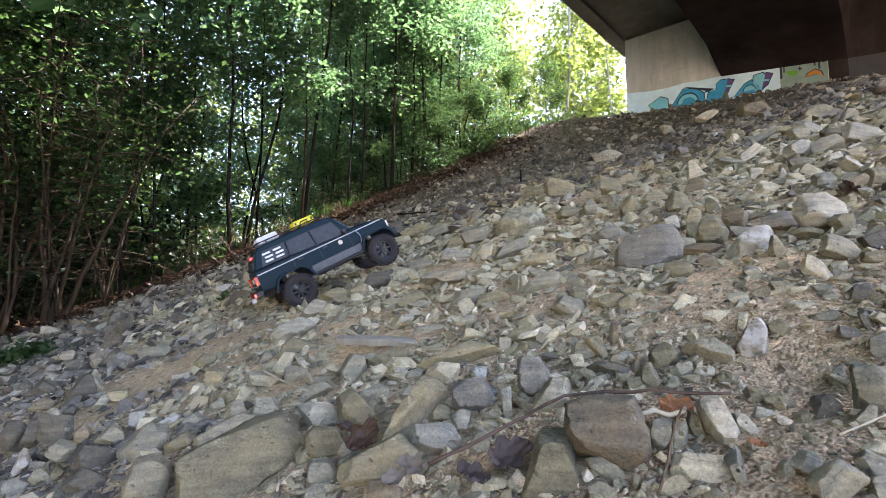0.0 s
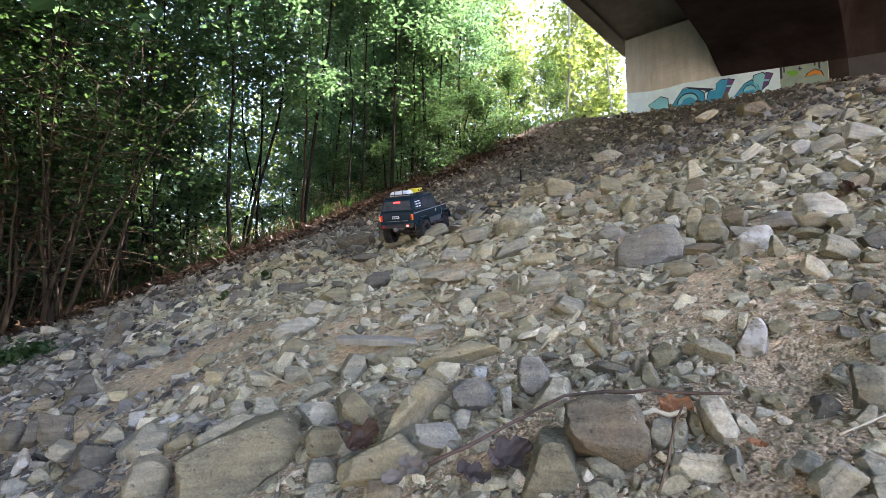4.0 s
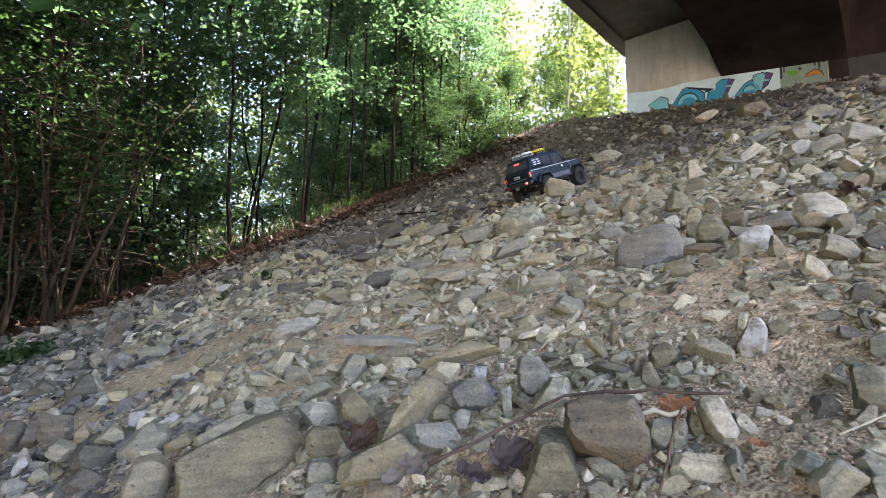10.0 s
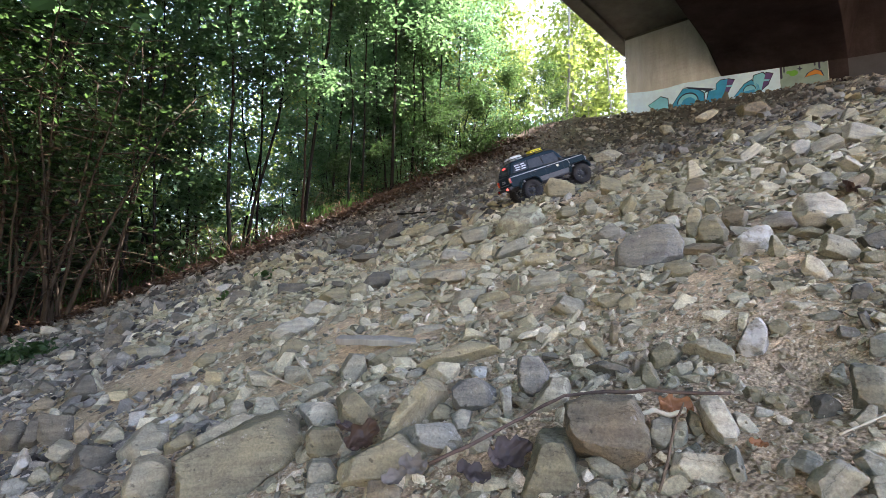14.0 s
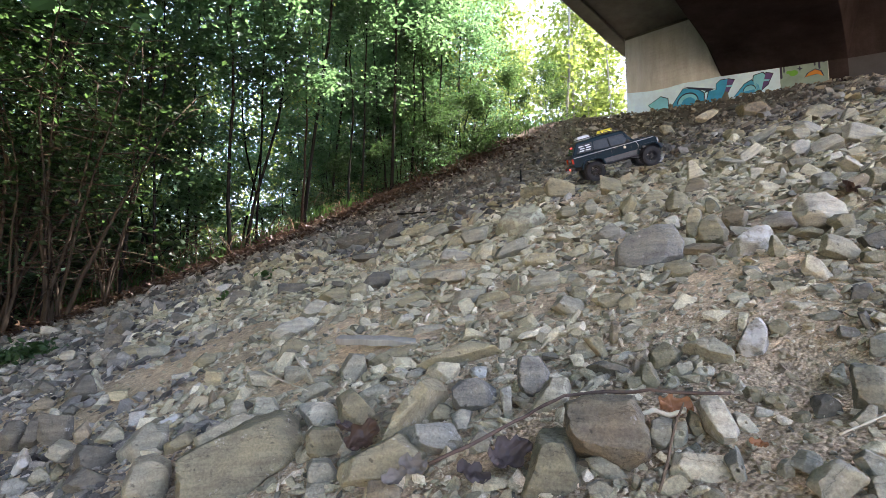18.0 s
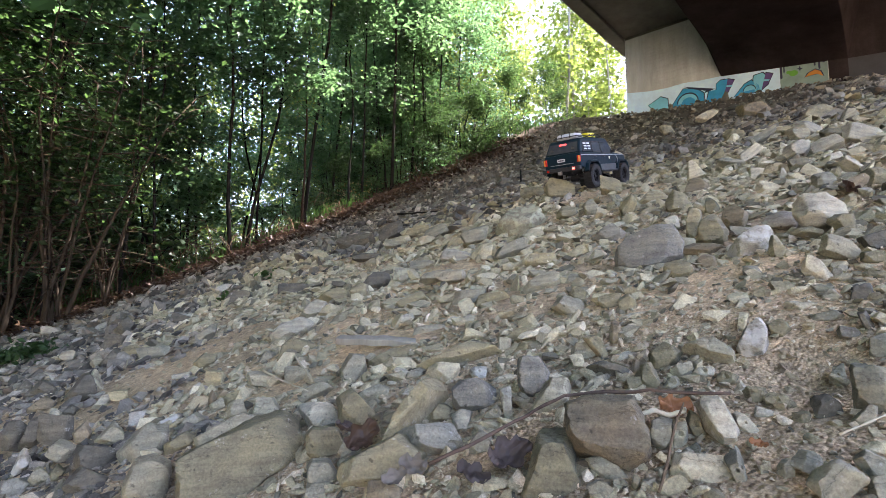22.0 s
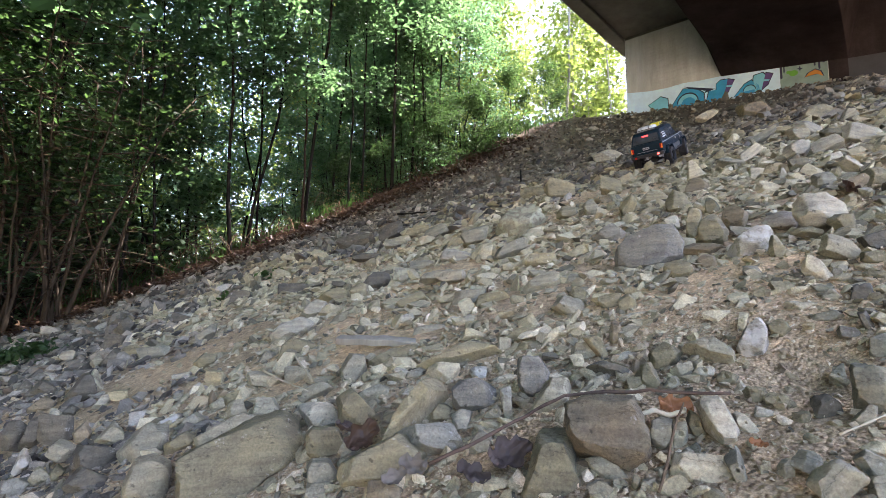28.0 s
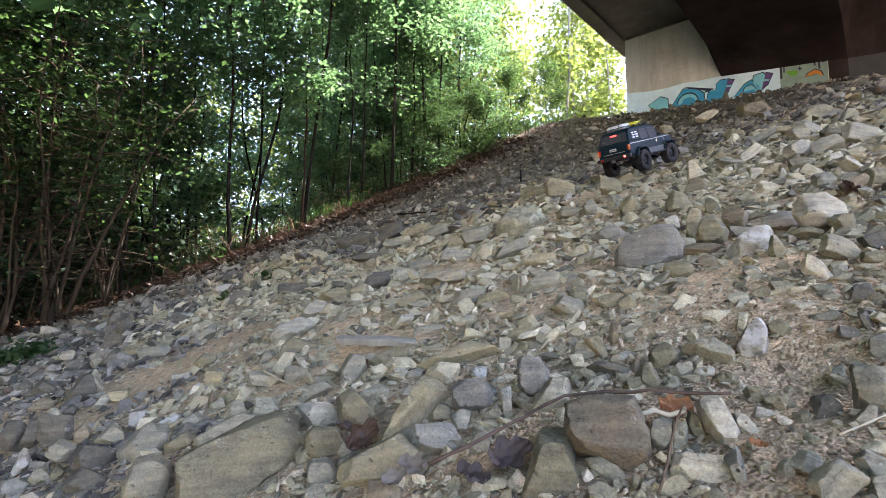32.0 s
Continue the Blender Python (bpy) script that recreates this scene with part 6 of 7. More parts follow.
    for l, d in ((4.3, 0.35), (4.8, 0.45), (5.2, 0.4), (5.6, 0.5), (3.8, 0.5), (6.0, 0.7), (3.3, 0.6), (6.5, 0.5), (7.0, 0.7), (7.5, 0.5), (8.1, 0.7), (4.5, 0.1), (4.9, 0.15), (5.3, 0.2), (5.0, 0.5), (5.7, 0.3), (6.2, 0.3)):
        put("bush", "low bush at the wood's edge, leaves darkened for shade", dim_bush[r.randrange(2)], l, d, "bushes of the wood", r.uniform(0.38, 0.6), "bush")
    # far woods, one mass of leaves on the slopes beyond
    rng = np.random.default_rng(77)
    n = 1500
    a = rng.uniform(-1.35, 0.75, n)
    q = rng.uniform(16, 40, n)
    x, y = q * np.sin(a), q * np.cos(a)
    z = ground_z(x, y) + rng.uniform(0, 1, n) ** 0.8 * 8.5
    V, F = leaf_cloud(rng, np.stack([x, y, z], 1), np.array([0.6, 0.6, 0.45]), 40000, 0.30)
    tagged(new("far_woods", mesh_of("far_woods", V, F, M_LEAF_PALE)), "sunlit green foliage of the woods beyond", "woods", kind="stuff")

    # undergrowth deeper in the wood
    l, d = rng.uniform(-7, 1.2, 500), rng.uniform(5.0, 14.0, 500)
    x, y = -3.46 + 0.762 * l - 0.647 * d, 4.1 + 0.647 * l + 0.762 * d
    z = ground_z(x, y) + rng.uniform(0, 1, 500) * 4.2
    V, F = leaf_cloud(rng, np.stack([x, y, z], 1), np.array([0.4, 0.4, 0.35]), 34000, 0.15)
    tagged(new("undergrowth", mesh_of("undergrowth", V, F, M_LEAF)), "dim green undergrowth deep in the wood", "undergrowth", kind="stuff")


def earth_bank():
    """A low bank of bare earth in the clearing."""
    V, F, n = [], [], 24
    for i in range(n + 1):
        for j in range(n + 1):
            u, v = 2 * i / n - 1, 2 * j / n - 1
            h = max(0.0, 1 - u * u) ** 0.7 * max(0.0, 1 - v * v) ** 0.7
            x, y = -2.15 + 1.5 * u, 12.0 + 1.0 * v
            V.append((x, y, float(ground_z(x, y)) - 0.1 + 1.75 * h + 0.12 * noise.fractal(Vector((2.2 * x, 2.2 * y, 0)), 1.0, 2.0, 4)))
    for i in range(n):
        for j in range(n):
            a = i * (n + 1) + j
            F.append((a, a + n + 1, a + n + 2, a + 1))
    ob = new("earth_bank", mesh_of("earth_bank", V, F, plain("dry ochre earth", (0.46, 0.30, 0.13), 0.95, 0.0, 0.5, 9), True))
    return tagged(ob, "sunlit bank of dry ochre earth beyond the trees", "bank", kind="structure")


earth_bank()


def many_stemmed(seed, l, d, stems, height, crown_mat):
    """A shrub of crooked stems that fan out from one foot, with bare side twigs below and leaves above."""
    r = random.Random(seed)
    ob = new("shrub")
    x0, y0, z0 = wood_place(l, d)
    ob.matrix_basis = pose(x0, y0, z0 - 0.05)
    tips = []
    for k in range(stems):
        a, out, q = r.uniform(0, 6.283), r.uniform(0.02, 0.2), r.uniform(0.009, 0.021)
        p, way, pts = Vector((r.gauss(0, 0.05), r.gauss(0, 0.05), 0)), Vector((math.cos(a) * out, math.sin(a) * out, 1)).normalized(), []
        n, long = 11, height * r.uniform(0.7, 1.1)
        for i in range(n):
            pts.append(p.copy())
            way = (way + Vector((r.gauss(0, 0.09), r.gauss(0, 0.09), 0.02))).normalized()
            p = p + way * long / n
        v, f = tube(pts, [q * (1 - 0.075 * i) for i in range(n)], 7)
        v = [w[:] for w in v]
        for i in range(2, n):
            for _ in range(2):
                b, ln = r.uniform(0, 6.283), r.uniform(0.15, 0.5)
                w, twig = pts[i].copy(), []
                side = Vector((math.cos(b), math.sin(b), r.uniform(-0.1, 0.7))).normalized()
                for j in range(5):
                    twig.append(w.copy())
                    side = (side + Vector((r.gauss(0, 0.2), r.gauss(0, 0.2), r.gauss(-0.08, 0.15)))).normalized()
                    w = w + side * ln / 4
                tv, tf = tube(twig, [0.006, 0.005, 0.004, 0.003, 0.002], 4)
                f += [tuple(m + len(v) for m in t) for t in tf]
                v += [m[:] for m in tv]
                if i > 4:
                    tips += [m[:] for m in twig[2:]]
        part("stem", mesh_of("stem", v, f, M_BARK_BROWN, True), ob)
    LV, LF = leaf_cloud(np.random.default_rng(seed), np.array(tips), np.array([0.13, 0.13, 0.1]), 1500, 0.055)
    part("crown", mesh_of("crown", LV, LF, crown_mat), ob)
    return tagged(ob, "many-stemmed crooked shrub with bare brown lower twigs", "shrub", "shrubs of the wood")


for i, (l, d, n, h) in enumerate([(0.35, -0.25, 8, 2.8), (0.02, -0.05, 7, 3.1), (0.72, -0.05, 5, 2.4), (-0.3, 0.1, 8, 3.2)]):
    many_stemmed(400 + i, l, d, n, h, M_LEAF_DARK)

build_wood()

# ---- abutment: board marks, white paint and graffiti ----
M_PAINT = plain("dirty white wall paint", (0.62, 0.84, 1.0), 0.7, 0.0, 0.25, 6)
M_CYAN = plain("turquoise spray paint", (0.03, 0.31, 0.60), 0.5, 0.0, 0.3, 9)
M_CYAN_PALE = plain("pale turquoise spray paint", (0.20, 0.58, 0.74), 0.5, 0.0, 0.2, 9)
M_NAVY = plain("dark blue spray paint", (0.012, 0.018, 0.06), 0.5, 0.0, 0.3, 9)
M_PURPLE = plain("purple spray paint", (0.10, 0.06, 0.22), 0.5, 0.0, 0.3, 9)
M_LIME = plain("green spray paint", (0.10, 0.32, 0.03), 0.5, 0.0, 0.3, 9)
M_AMBER = plain("orange spray paint", (0.50, 0.20, 0.02), 0.5, 0.0, 0.3, 9)


def wall_plate(name, outline, y, mat, label):
    """A thin coat on the wall: outline in metres across and up, its face y in front of the wall."""
    bm = bmesh.new()
    a = [bm.verts.new((x, -y, z)) for x, z in outline]
    b = [bm.verts.new((x, 0.001, z)) for x, z in outline]
    bm.faces.new(a)
    for i in range(len(a)):
        bm.faces.new((a[i], b[i], b[(i + 1) % len(a)], a[(i + 1) % len(a)]))
    bmesh.ops.recalc_face_normals(bm, faces=bm.faces)
    return part(name, bm_mesh(name, bm, mat), abutment, label)


def grown(outline, d):
    cx, cz = sum(p[0] for p in outline) / len(outline), sum(p[1] for p in outline) / len(outline)
    return [(x + d * (x - cx) / max(1e-3, math.hypot(x - cx, z - cz)), z + d * (z - cz) / max(1e-3, math.hypot(x - cx, z - cz))) for x, z in outline]


def build_wall_marks():
    r = random.Random(4)
    z = 4.76
    while z < 5.74:
        h = r.uniform(0.055, 0.07)
        y = r.uniform(0.004, 0.011)
        x0, x1 = r.uniform(0.30, 0.40), 2.3 + r.uniform(0, 0.2)
        part("board_mark", bm_mesh("board_mark", box_bm(x0, x1, -y, 0.002, z, min(5.78, z + h - r.uniform(0.006, 0.012))), M_CONCRETE), abutment)
        z += h
    part("bearing_ledge", bm_mesh("bearing_ledge", box_bm(0.012, 1.1, -0.02, 0.002, 5.755, 5.79), M_SOFFIT), abutment, "dark joint below the slab")
    wall_plate("paint_band", [(0.01, 2.3), (2.31, 2.3), (2.33, 4.60), (1.55, 4.64), (1.23, 4.655), (0.97, 4.685), (0.69, 4.675), (0.41, 4.695), (0.01, 4.765)], 0.003, M_PAINT, "white painted band with graffiti")
    # green stretch painted darker, with the girder's shade in its colour
    wall_plate("teal_band", [(2.31, 2.3), (2.90, 2.3), (2.91, 4.60), (2.33, 4.60)], 0.003, plain("shaded grey green wall paint", (0.20, 0.30, 0.28), 0.75, 0.0, 0.35, 7), "dull green painted stretch of the wall, darkened for shade")
    letters = [
        ([(0.38, 4.44), (0.59, 4.54), (0.70, 4.48), (0.71, 4.25), (0.54, 4.25)], M_CYAN_PALE),
        ([(0.70, 4.25), (0.96, 4.58), (1.16, 4.53), (1.27, 4.43), (1.26, 4.25)], M_CYAN),
        ([(1.30, 4.25), (1.35, 4.44), (1.46, 4.43), (1.46, 4.52), (1.52, 4.57), (1.63, 4.56), (1.60, 4.44), (1.53, 4.25)], M_CYAN),
        ([(1.63, 4.56), (1.72, 4.52), (1.63, 4.36), (1.55, 4.26)], M_PURPLE),
        ([(1.71, 4.25), (1.86, 4.41), (1.95, 4.45), (2.05, 4.35), (2.06, 4.25)], M_CYAN),
        ([(1.98, 4.45), (1.99, 4.51), (2.11, 4.525), (2.14, 4.48), (2.08, 4.25), (1.99, 4.25)], M_CYAN_PALE),
        ([(2.15, 4.51), (2.24, 4.47), (2.17, 4.33), (2.08, 4.26)], M_PURPLE),
        ([(2.64, 4.30), (2.68, 4.35), (2.76, 4.38), (2.82, 4.34), (2.85, 4.26), (2.78, 4.31), (2.72, 4.31)], M_AMBER),
    ]
    for o, m in letters:
        wall_plate("graffiti_outline", grown(o, 0.016), 0.006, M_NAVY, "dark graffiti outline")
        wall_plate("graffiti_fill", o, 0.009, m, "painted graffiti shape")
    wall_plate("graffiti_stroke", [(0.97, 4.615), (1.34, 4.49), (1.44, 4.455), (1.28, 4.425), (1.30, 4.46), (1.10, 4.54)], 0.0095, M_NAVY, "dark sweeping graffiti stroke")
    # strokes inside the letters: bowed bands from light to dark
    for cx, cz, q, m in ((1.02, 4.34, 0.17, M_NAVY), (1.02, 4.33, 0.155, M_CYAN_PALE), (1.03, 4.31, 0.11, M_CYAN), (1.92, 4.30, 0.09, M_NAVY), (1.92, 4.295, 0.08, M_CYAN_PALE)):
        lift = {0.17: 0.011, 0.155: 0.0125, 0.11: 0.014, 0.09: 0.011, 0.08: 0.0125}[q]
        wall_plate("graffiti_band", [(cx + q * math.cos(k * 0.35), cz + 0.95 * q * math.sin(k * 0.35)) for k in range(10)], lift, m, "bowed graffiti band")
    for x0, z0 in ((1.66, 4.45), (2.165, 4.40)):
        wall_plate("graffiti_bar", [(x0 - 0.05, z0 + 0.015), (x0 + 0.03, z0 - 0.005), (x0 + 0.02, z0 - 0.03), (x0 - 0.06, z0 - 0.012)], 0.0115, M_CYAN_PALE, "pale bar across the letter")
    for cx, cz, q, m in ((2.50, 4.40, 0.055, M_LIME), (2.44, 4.43, 0.03, M_LIME)):
        wall_plate("graffiti_dot", [(cx + q * math.cos(k * 0.524), cz + 0.8 * q * math.sin(k * 0.524)) for k in range(12)], 0.0125, m, "round spray dab")
    wall_plate("graffiti_star", [(2.535, 4.455), (2.57, 4.46), (2.58, 4.50), (2.59, 4.455), (2.625, 4.445), (2.59, 4.437), (2.58, 4.40), (2.57, 4.44)], 0.005, M_NAVY, "small dark star")
    for x, w, h in ((2.33, 0.03, 0.18), (2.375, 0.018, 0.10), (2.75, 0.02, 0.10), (2.80, 0.025, 0.16), (2.85, 0.04, 0.08)):
        wall_plate("paint_drip", [(x, 4.62), (x, 4.55 - h), (x + w / 2, 4.53 - h), (x + w, 4.55 - h), (x + w, 4.62)], 0.005, M_NAVY, "dark drip on the wall")
    # dark plates: girder shade painted onto the wall, with soot and grime
    wall_plate("soot_shade_patch", [(2.91, 2.3), (3.14, 2.3), (3.14, 4.43), (6.99, 4.05), (6.99, 5.79), (2.92, 5.79)], 0.0055, M_GIRDER, "dark stretch of the wall, girder shade and soot in its colour")
    wall_plate("grime_shade_patch", [(3.14, 2.3), (6.99, 2.3), (6.99, 4.05), (3.14, 4.43)], 0.0045, plain("shaded grimy grey wall", (0.05, 0.053, 0.06), 0.85, 0.0, 0.5, 7), "grimy stretch of the wall with girder shade in its colour")


build_wall_marks()

# ---- sticks, dead leaves and litter ----
M_RUST = bark_material("rusty brown stick", (0.045, 0.032, 0.026), (0.12, 0.085, 0.066))
M_PLANK = bark_material("weathered grey wood", (0.17, 0.158, 0.125), (0.30, 0.28, 0.225))
M_STRAW = bark_material("pale dry stalk", (0.30, 0.26, 0.18), (0.46, 0.42, 0.32))
M_DEAD = leaf_material("dead brown leaf", (0.055, 0.034, 0.021), (0.12, 0.072, 0.04), (0.02, 0.012, 0.008))
M_PLUM = leaf_material("dark withered leaf", (0.070, 0.056, 0.048), (0.125, 0.098, 0.082), (0.03, 0.022, 0.018))
M_ASH = leaf_material("pale withered leaf", (0.20, 0.175, 0.14), (0.30, 0.265, 0.21), (0.05, 0.045, 0.035))


def stick(name, label, pts, r0, r1, mat, category="stick"):
    r = random.Random(len(label) + int(1000 * pts[0][0]))
    dense = []
    P = [Vector(p) for p in pts]
    for a, b in zip(P, P[1:]):
        for k in range(4):
            dense.append(a.lerp(b, k / 4) + Vector((r.gauss(0, 1), r.gauss(0, 1), r.gauss(0, 1))) * 0.25 * r0)
    dense.append(P[-1])
    n = len(dense)
    v, f = tube(dense, [(r0 + (r1 - r0) * i / (n - 1)) * r.uniform(0.85, 1.15) for i in range(n)], 8)
    return tagged(new(name, mesh_of(name, [p[:] for p in v], f, mat, True)), label, category)


stick("stick", "long rusty-brown stick lying bent over the rocks", [(-0.011, 0.42, 0.878), (0.03, 0.431, 0.893), (0.068, 0.447, 0.908), (0.103, 0.457, 0.923), (0.126, 0.453, 0.926), (0.164, 0.427, 0.931), (0.214, 0.4, 0.934)], 0.0016, 0.0013, M_RUST)
stick("twig", "thin pale dry twig on the stones", [(-0.253, 0.91, 0.911), (-0.211, 0.814, 0.903), (-0.179, 0.737, 0.894)], 0.0016, 0.0009, M_STRAW)
stick("twig", "thin pale dry twig on the stones", [(-0.295, 0.869, 0.894), (-0.234, 0.781, 0.89), (-0.179, 0.711, 0.886)], 0.0016, 0.0009, M_STRAW)
stick("twig", "dark thin curved twig among the rocks", [(0.13, 0.33, 0.888), (0.145, 0.352, 0.899), (0.165, 0.386, 0.913), (0.184, 0.412, 0.925)], 0.0011, 0.0007, M_TWIG)
stick("twig", "bleached twig on the sandy slope", [(0.239, 0.327, 0.922), (0.254, 0.33, 0.926), (0.277, 0.338, 0.931)], 0.0008, 0.0006, M_STRAW)
stick("root", "short pale crooked root below a dead leaf", [(0.155, 0.421, 0.914), (0.165, 0.42, 0.918), (0.176, 0.421, 0.914), (0.185, 0.42, 0.916), (0.189, 0.42, 0.919)], 0.0021, 0.0016, M_STRAW, "root")
stick("branch", "fallen grey branch on the crest of the slope", [(2.015, 8.037, 3.90), (2.185, 7.843, 3.85), (2.344, 7.65, 3.80), (2.579, 7.465, 3.77)], 0.012, 0.006, M_PLANK, "branch")
stick("branch", "fallen grey branch beside the wood", [(0.633, 7.559, 3.25), (0.803, 7.576, 3.31), (0.997, 7.461, 3.31)], 0.012, 0.006, M_PLANK, "branch")
stick("branch", "thin dark branch lying on the rubble", [(-0.40, 4.60, 1.79), (-0.22, 4.40, 1.77), (-0.05, 4.22, 1.75)], 0.010, 0.005, M_BARK, "branch")
stick("stake", "short dark stake standing in the rubble", [(0.672, 4.44, 1.93), (0.674, 4.44, 2.05), (0.667, 4.44, 2.155)], 0.0085, 0.006, M_BARK, "stake")


def dead_leaf(label, place, turn, size, mat, curl, seed):
    """A curled, lobed sheet."""
    r = random.Random(seed)
    n = 18
    V, F = [], []
    for i in range(n + 1):
        for j in range(n + 1):
            u, v = 2 * i / n - 1, 2 * j / n - 1
            k = math.sqrt(max(0, 1 - abs(u) ** 2.4)) * (0.8 + 0.2 * math.cos(7 * u))
            x, y = u, v * k * 0.75
            z = curl * (0.45 * u * u + 0.8 * y * y) + 0.22 * noise.noise(Vector((2.1 * x + seed, 2.1 * y, 0))) + 0.24 * noise.noise(Vector((4 * x, 4 * y, seed))) + 0.13 * noise.noise(Vector((9 * x, 9 * y, seed)))
            V.append((x * size / 2, y * size / 2, z * size / 2))
    for i in range(n):
        for j in range(n):
            a = i * (n + 1) + j
            F.append((a, a + 1, a + n + 2, a + n + 1))
    ob = new("dead_leaf", mesh_of("dead_leaf", V, F, mat, True))
    ob.matrix_basis = pose(*place, *turn)
    return tagged(ob, label, "leaf", "dead leaves on the rocks")


dead_leaf("curled orange-brown dead leaf under the stick", (0.188, 0.441, 0.916), (50, 5, 10), 0.030, M_LEAF_ORANGE, 0.8, 1)
dead_leaf("large dark withered leaf crumpled between rocks", (0.051, 0.429, 0.881), (40, -15, 35), 0.040, M_PLUM, 0.9, 2)
dead_leaf("dark withered leaf beside the stick", (0.023, 0.421, 0.869), (25, 20, -20), 0.028, M_PLUM, 0.8, 3)
dead_leaf("curled red-brown dead leaf between rocks", (-0.08, 0.531, 0.869), (45, -30, 40), 0.038, M_DEAD, 1.1, 4)
dead_leaf("red-brown dead leaf between rocks", (-0.098, 0.541, 0.877), (20, 10, 80), 0.030, M_PLUM, 0.7, 5)
dead_leaf("pale withered leaf crumpled on the rocks", (-0.023, 0.449, 0.867), (45, 10, -30), 0.026, M_ASH, 1.1, 6)
dead_leaf("pale withered leaf beside a slab", (-0.039, 0.441, 0.86), (35, -20, 20), 0.022, M_ASH, 1.1, 7)
dead_leaf("small orange dead leaf on the sand", (0.211, 0.363, 0.907), (30, 10, -40), 0.012, M_LEAF_ORANGE, 0.6, 8)
dead_leaf("red-brown dead leaf on the upper rubble", (0.799, 1.012, 1.224), (35, 10, 30), 0.060, M_DEAD, 0.8, 9)

# weathered plank
bm = rounded_box(-0.072, 0.072, -0.011, 0.011, -0.0055, 0.0055, 0.0015)
bmesh.ops.subdivide_edges(bm, edges=[e for e in bm.edges if abs(e.verts[0].co.x - e.verts[1].co.x) > 0.08], cuts=14)
for v in bm.verts:
    v.co.z += 0.0018 * noise.noise(Vector((v.co.x * 40, v.co.y * 60, 3)))
    v.co.y += 0.003 * noise.noise(Vector((v.co.x * 30, 7, 1))) - 0.005 * (v.co.x / 0.066) ** 2
plank = new("plank", bm_mesh("plank", bm, M_PLANK, 40))
plank.matrix_basis = pose(-0.103, 0.871, 0.9405, 14, 2, -14)
tagged(plank, "weathered grey splinter of a plank on the stones", "plank")

litter = new("plastic_scrap", mesh_of("plastic_scrap", [(0.03 * math.cos(k) + 0.008 * math.sin(3 * k), 0.022 * math.sin(k), 0.012 * math.sin(2 * k + 1)) for k in np.linspace(0, 5.6, 9)] + [(0, 0, 0.03), (0.004, 0.003, 0.034)], [(k, (k + 1) % 9, 9) for k in range(9)] + [((k + 1) % 9, k, 10) for k in range(9)], plain("blue plastic film", (0.03, 0.14, 0.42), 0.35, 0.0, 0.3, 40)))
litter.matrix_basis = pose(-3.02, 3.88, 0.80, 0, 0, 20)
tagged(litter, "crumpled scrap of blue plastic at the wood's edge", "litter")

# ---- small plants at the wood's edge ----
M_IVY = leaf_material("dark ground ivy", (0.022, 0.055, 0.02), (0.045, 0.085, 0.03), (0.03, 0.07, 0.015))


def ground_plant(label, places, spread, count, size, seed, mat, name="low_plant"):
    rng = np.random.default_rng(seed)
    C = np.array([(x, y, float(ground_z(x, y)) + 0.035) for x, y in places])
    V, F = leaf_cloud(rng, C, np.array(spread), count, size, 0.6)
    return tagged(new(name, mesh_of(name, V, F, mat)), label, "plant")


ground_plant("dark green ground ivy on the dim slope", [(-1.72, 2.18), (-1.80, 2.2), (-1.62, 2.12), (-1.88, 2.26), (-1.70, 2.24)], (0.05, 0.05, 0.018), 420, 0.034, 5, M_IVY, "ground_ivy")
ground_plant("small green weed between the stones", [(-0.93, 2.75), (-0.90, 2.8)], (0.025, 0.025, 0.012), 60, 0.03, 6, M_GRASS)
ground_plant("small green weed between the stones", [(-0.88, 2.17)], (0.02, 0.02, 0.012), 40, 0.026, 7, M_GRASS)


def blades(name, label, seed, count, place, length, mat):
    """Thin bent blades as one mesh."""
    rng = np.random.default_rng(seed)
    r = random.Random(seed)
    V, F = [], []
    for i in range(count):
        x, y = place(r)
        z = float(ground_z(x, y))
        h = length * r.uniform(0.5, 1.3)
        a, b = r.uniform(0, 6.283), r.uniform(0.15, 0.75)
        dx, dy = math.cos(a), math.sin(a)
        w = 0.0045
        k = len(V)
        V += [(x - dy * w, y + dx * w, z - 0.02), (x + dy * w, y - dx * w, z - 0.02),
              (x + dx * b * h * 0.4 - dy * w * 0.8, y + dy * b * h * 0.4 + dx * w * 0.8, z + h * 0.6), (x + dx * b * h * 0.4 + dy * w * 0.8, y + dy * b * h * 0.4 - dx * w * 0.8, z + h * 0.6),
              (x + dx * b * h, y + dy * b * h, z + h * (0.95 - 0.3 * b))]
        F += [(k, k + 1, k + 3, k + 2), (k + 2, k + 3, k + 4)]
    return tagged(new(name, mesh_of(name, V, F, mat)), label, "grass", kind="stuff")


def edge_place(r, l0, l1, d0, d1):
    return wood_place(r.uniform(l0, l1), r.uniform(d0, d1))[:2]


blades("grass", "tufts of green grass along the wood's edge", 31, 3000, lambda r: edge_place(r, 0.4, 3.6, 0.22, 1.1), 0.16, M_GRASS)
blades("grass", "green grass on the bank near the crest", 32, 1300, lambda r: edge_place(r, 5.8, 9.5, 0.0, 1.6), 0.22, M_GRASS)
blades("dry_grass", "dry brown stalks at the wood's edge", 33, 70, lambda r: edge_place(r, -1.0, 4.0, -0.10, 0.5), 0.24, M_TWIG)


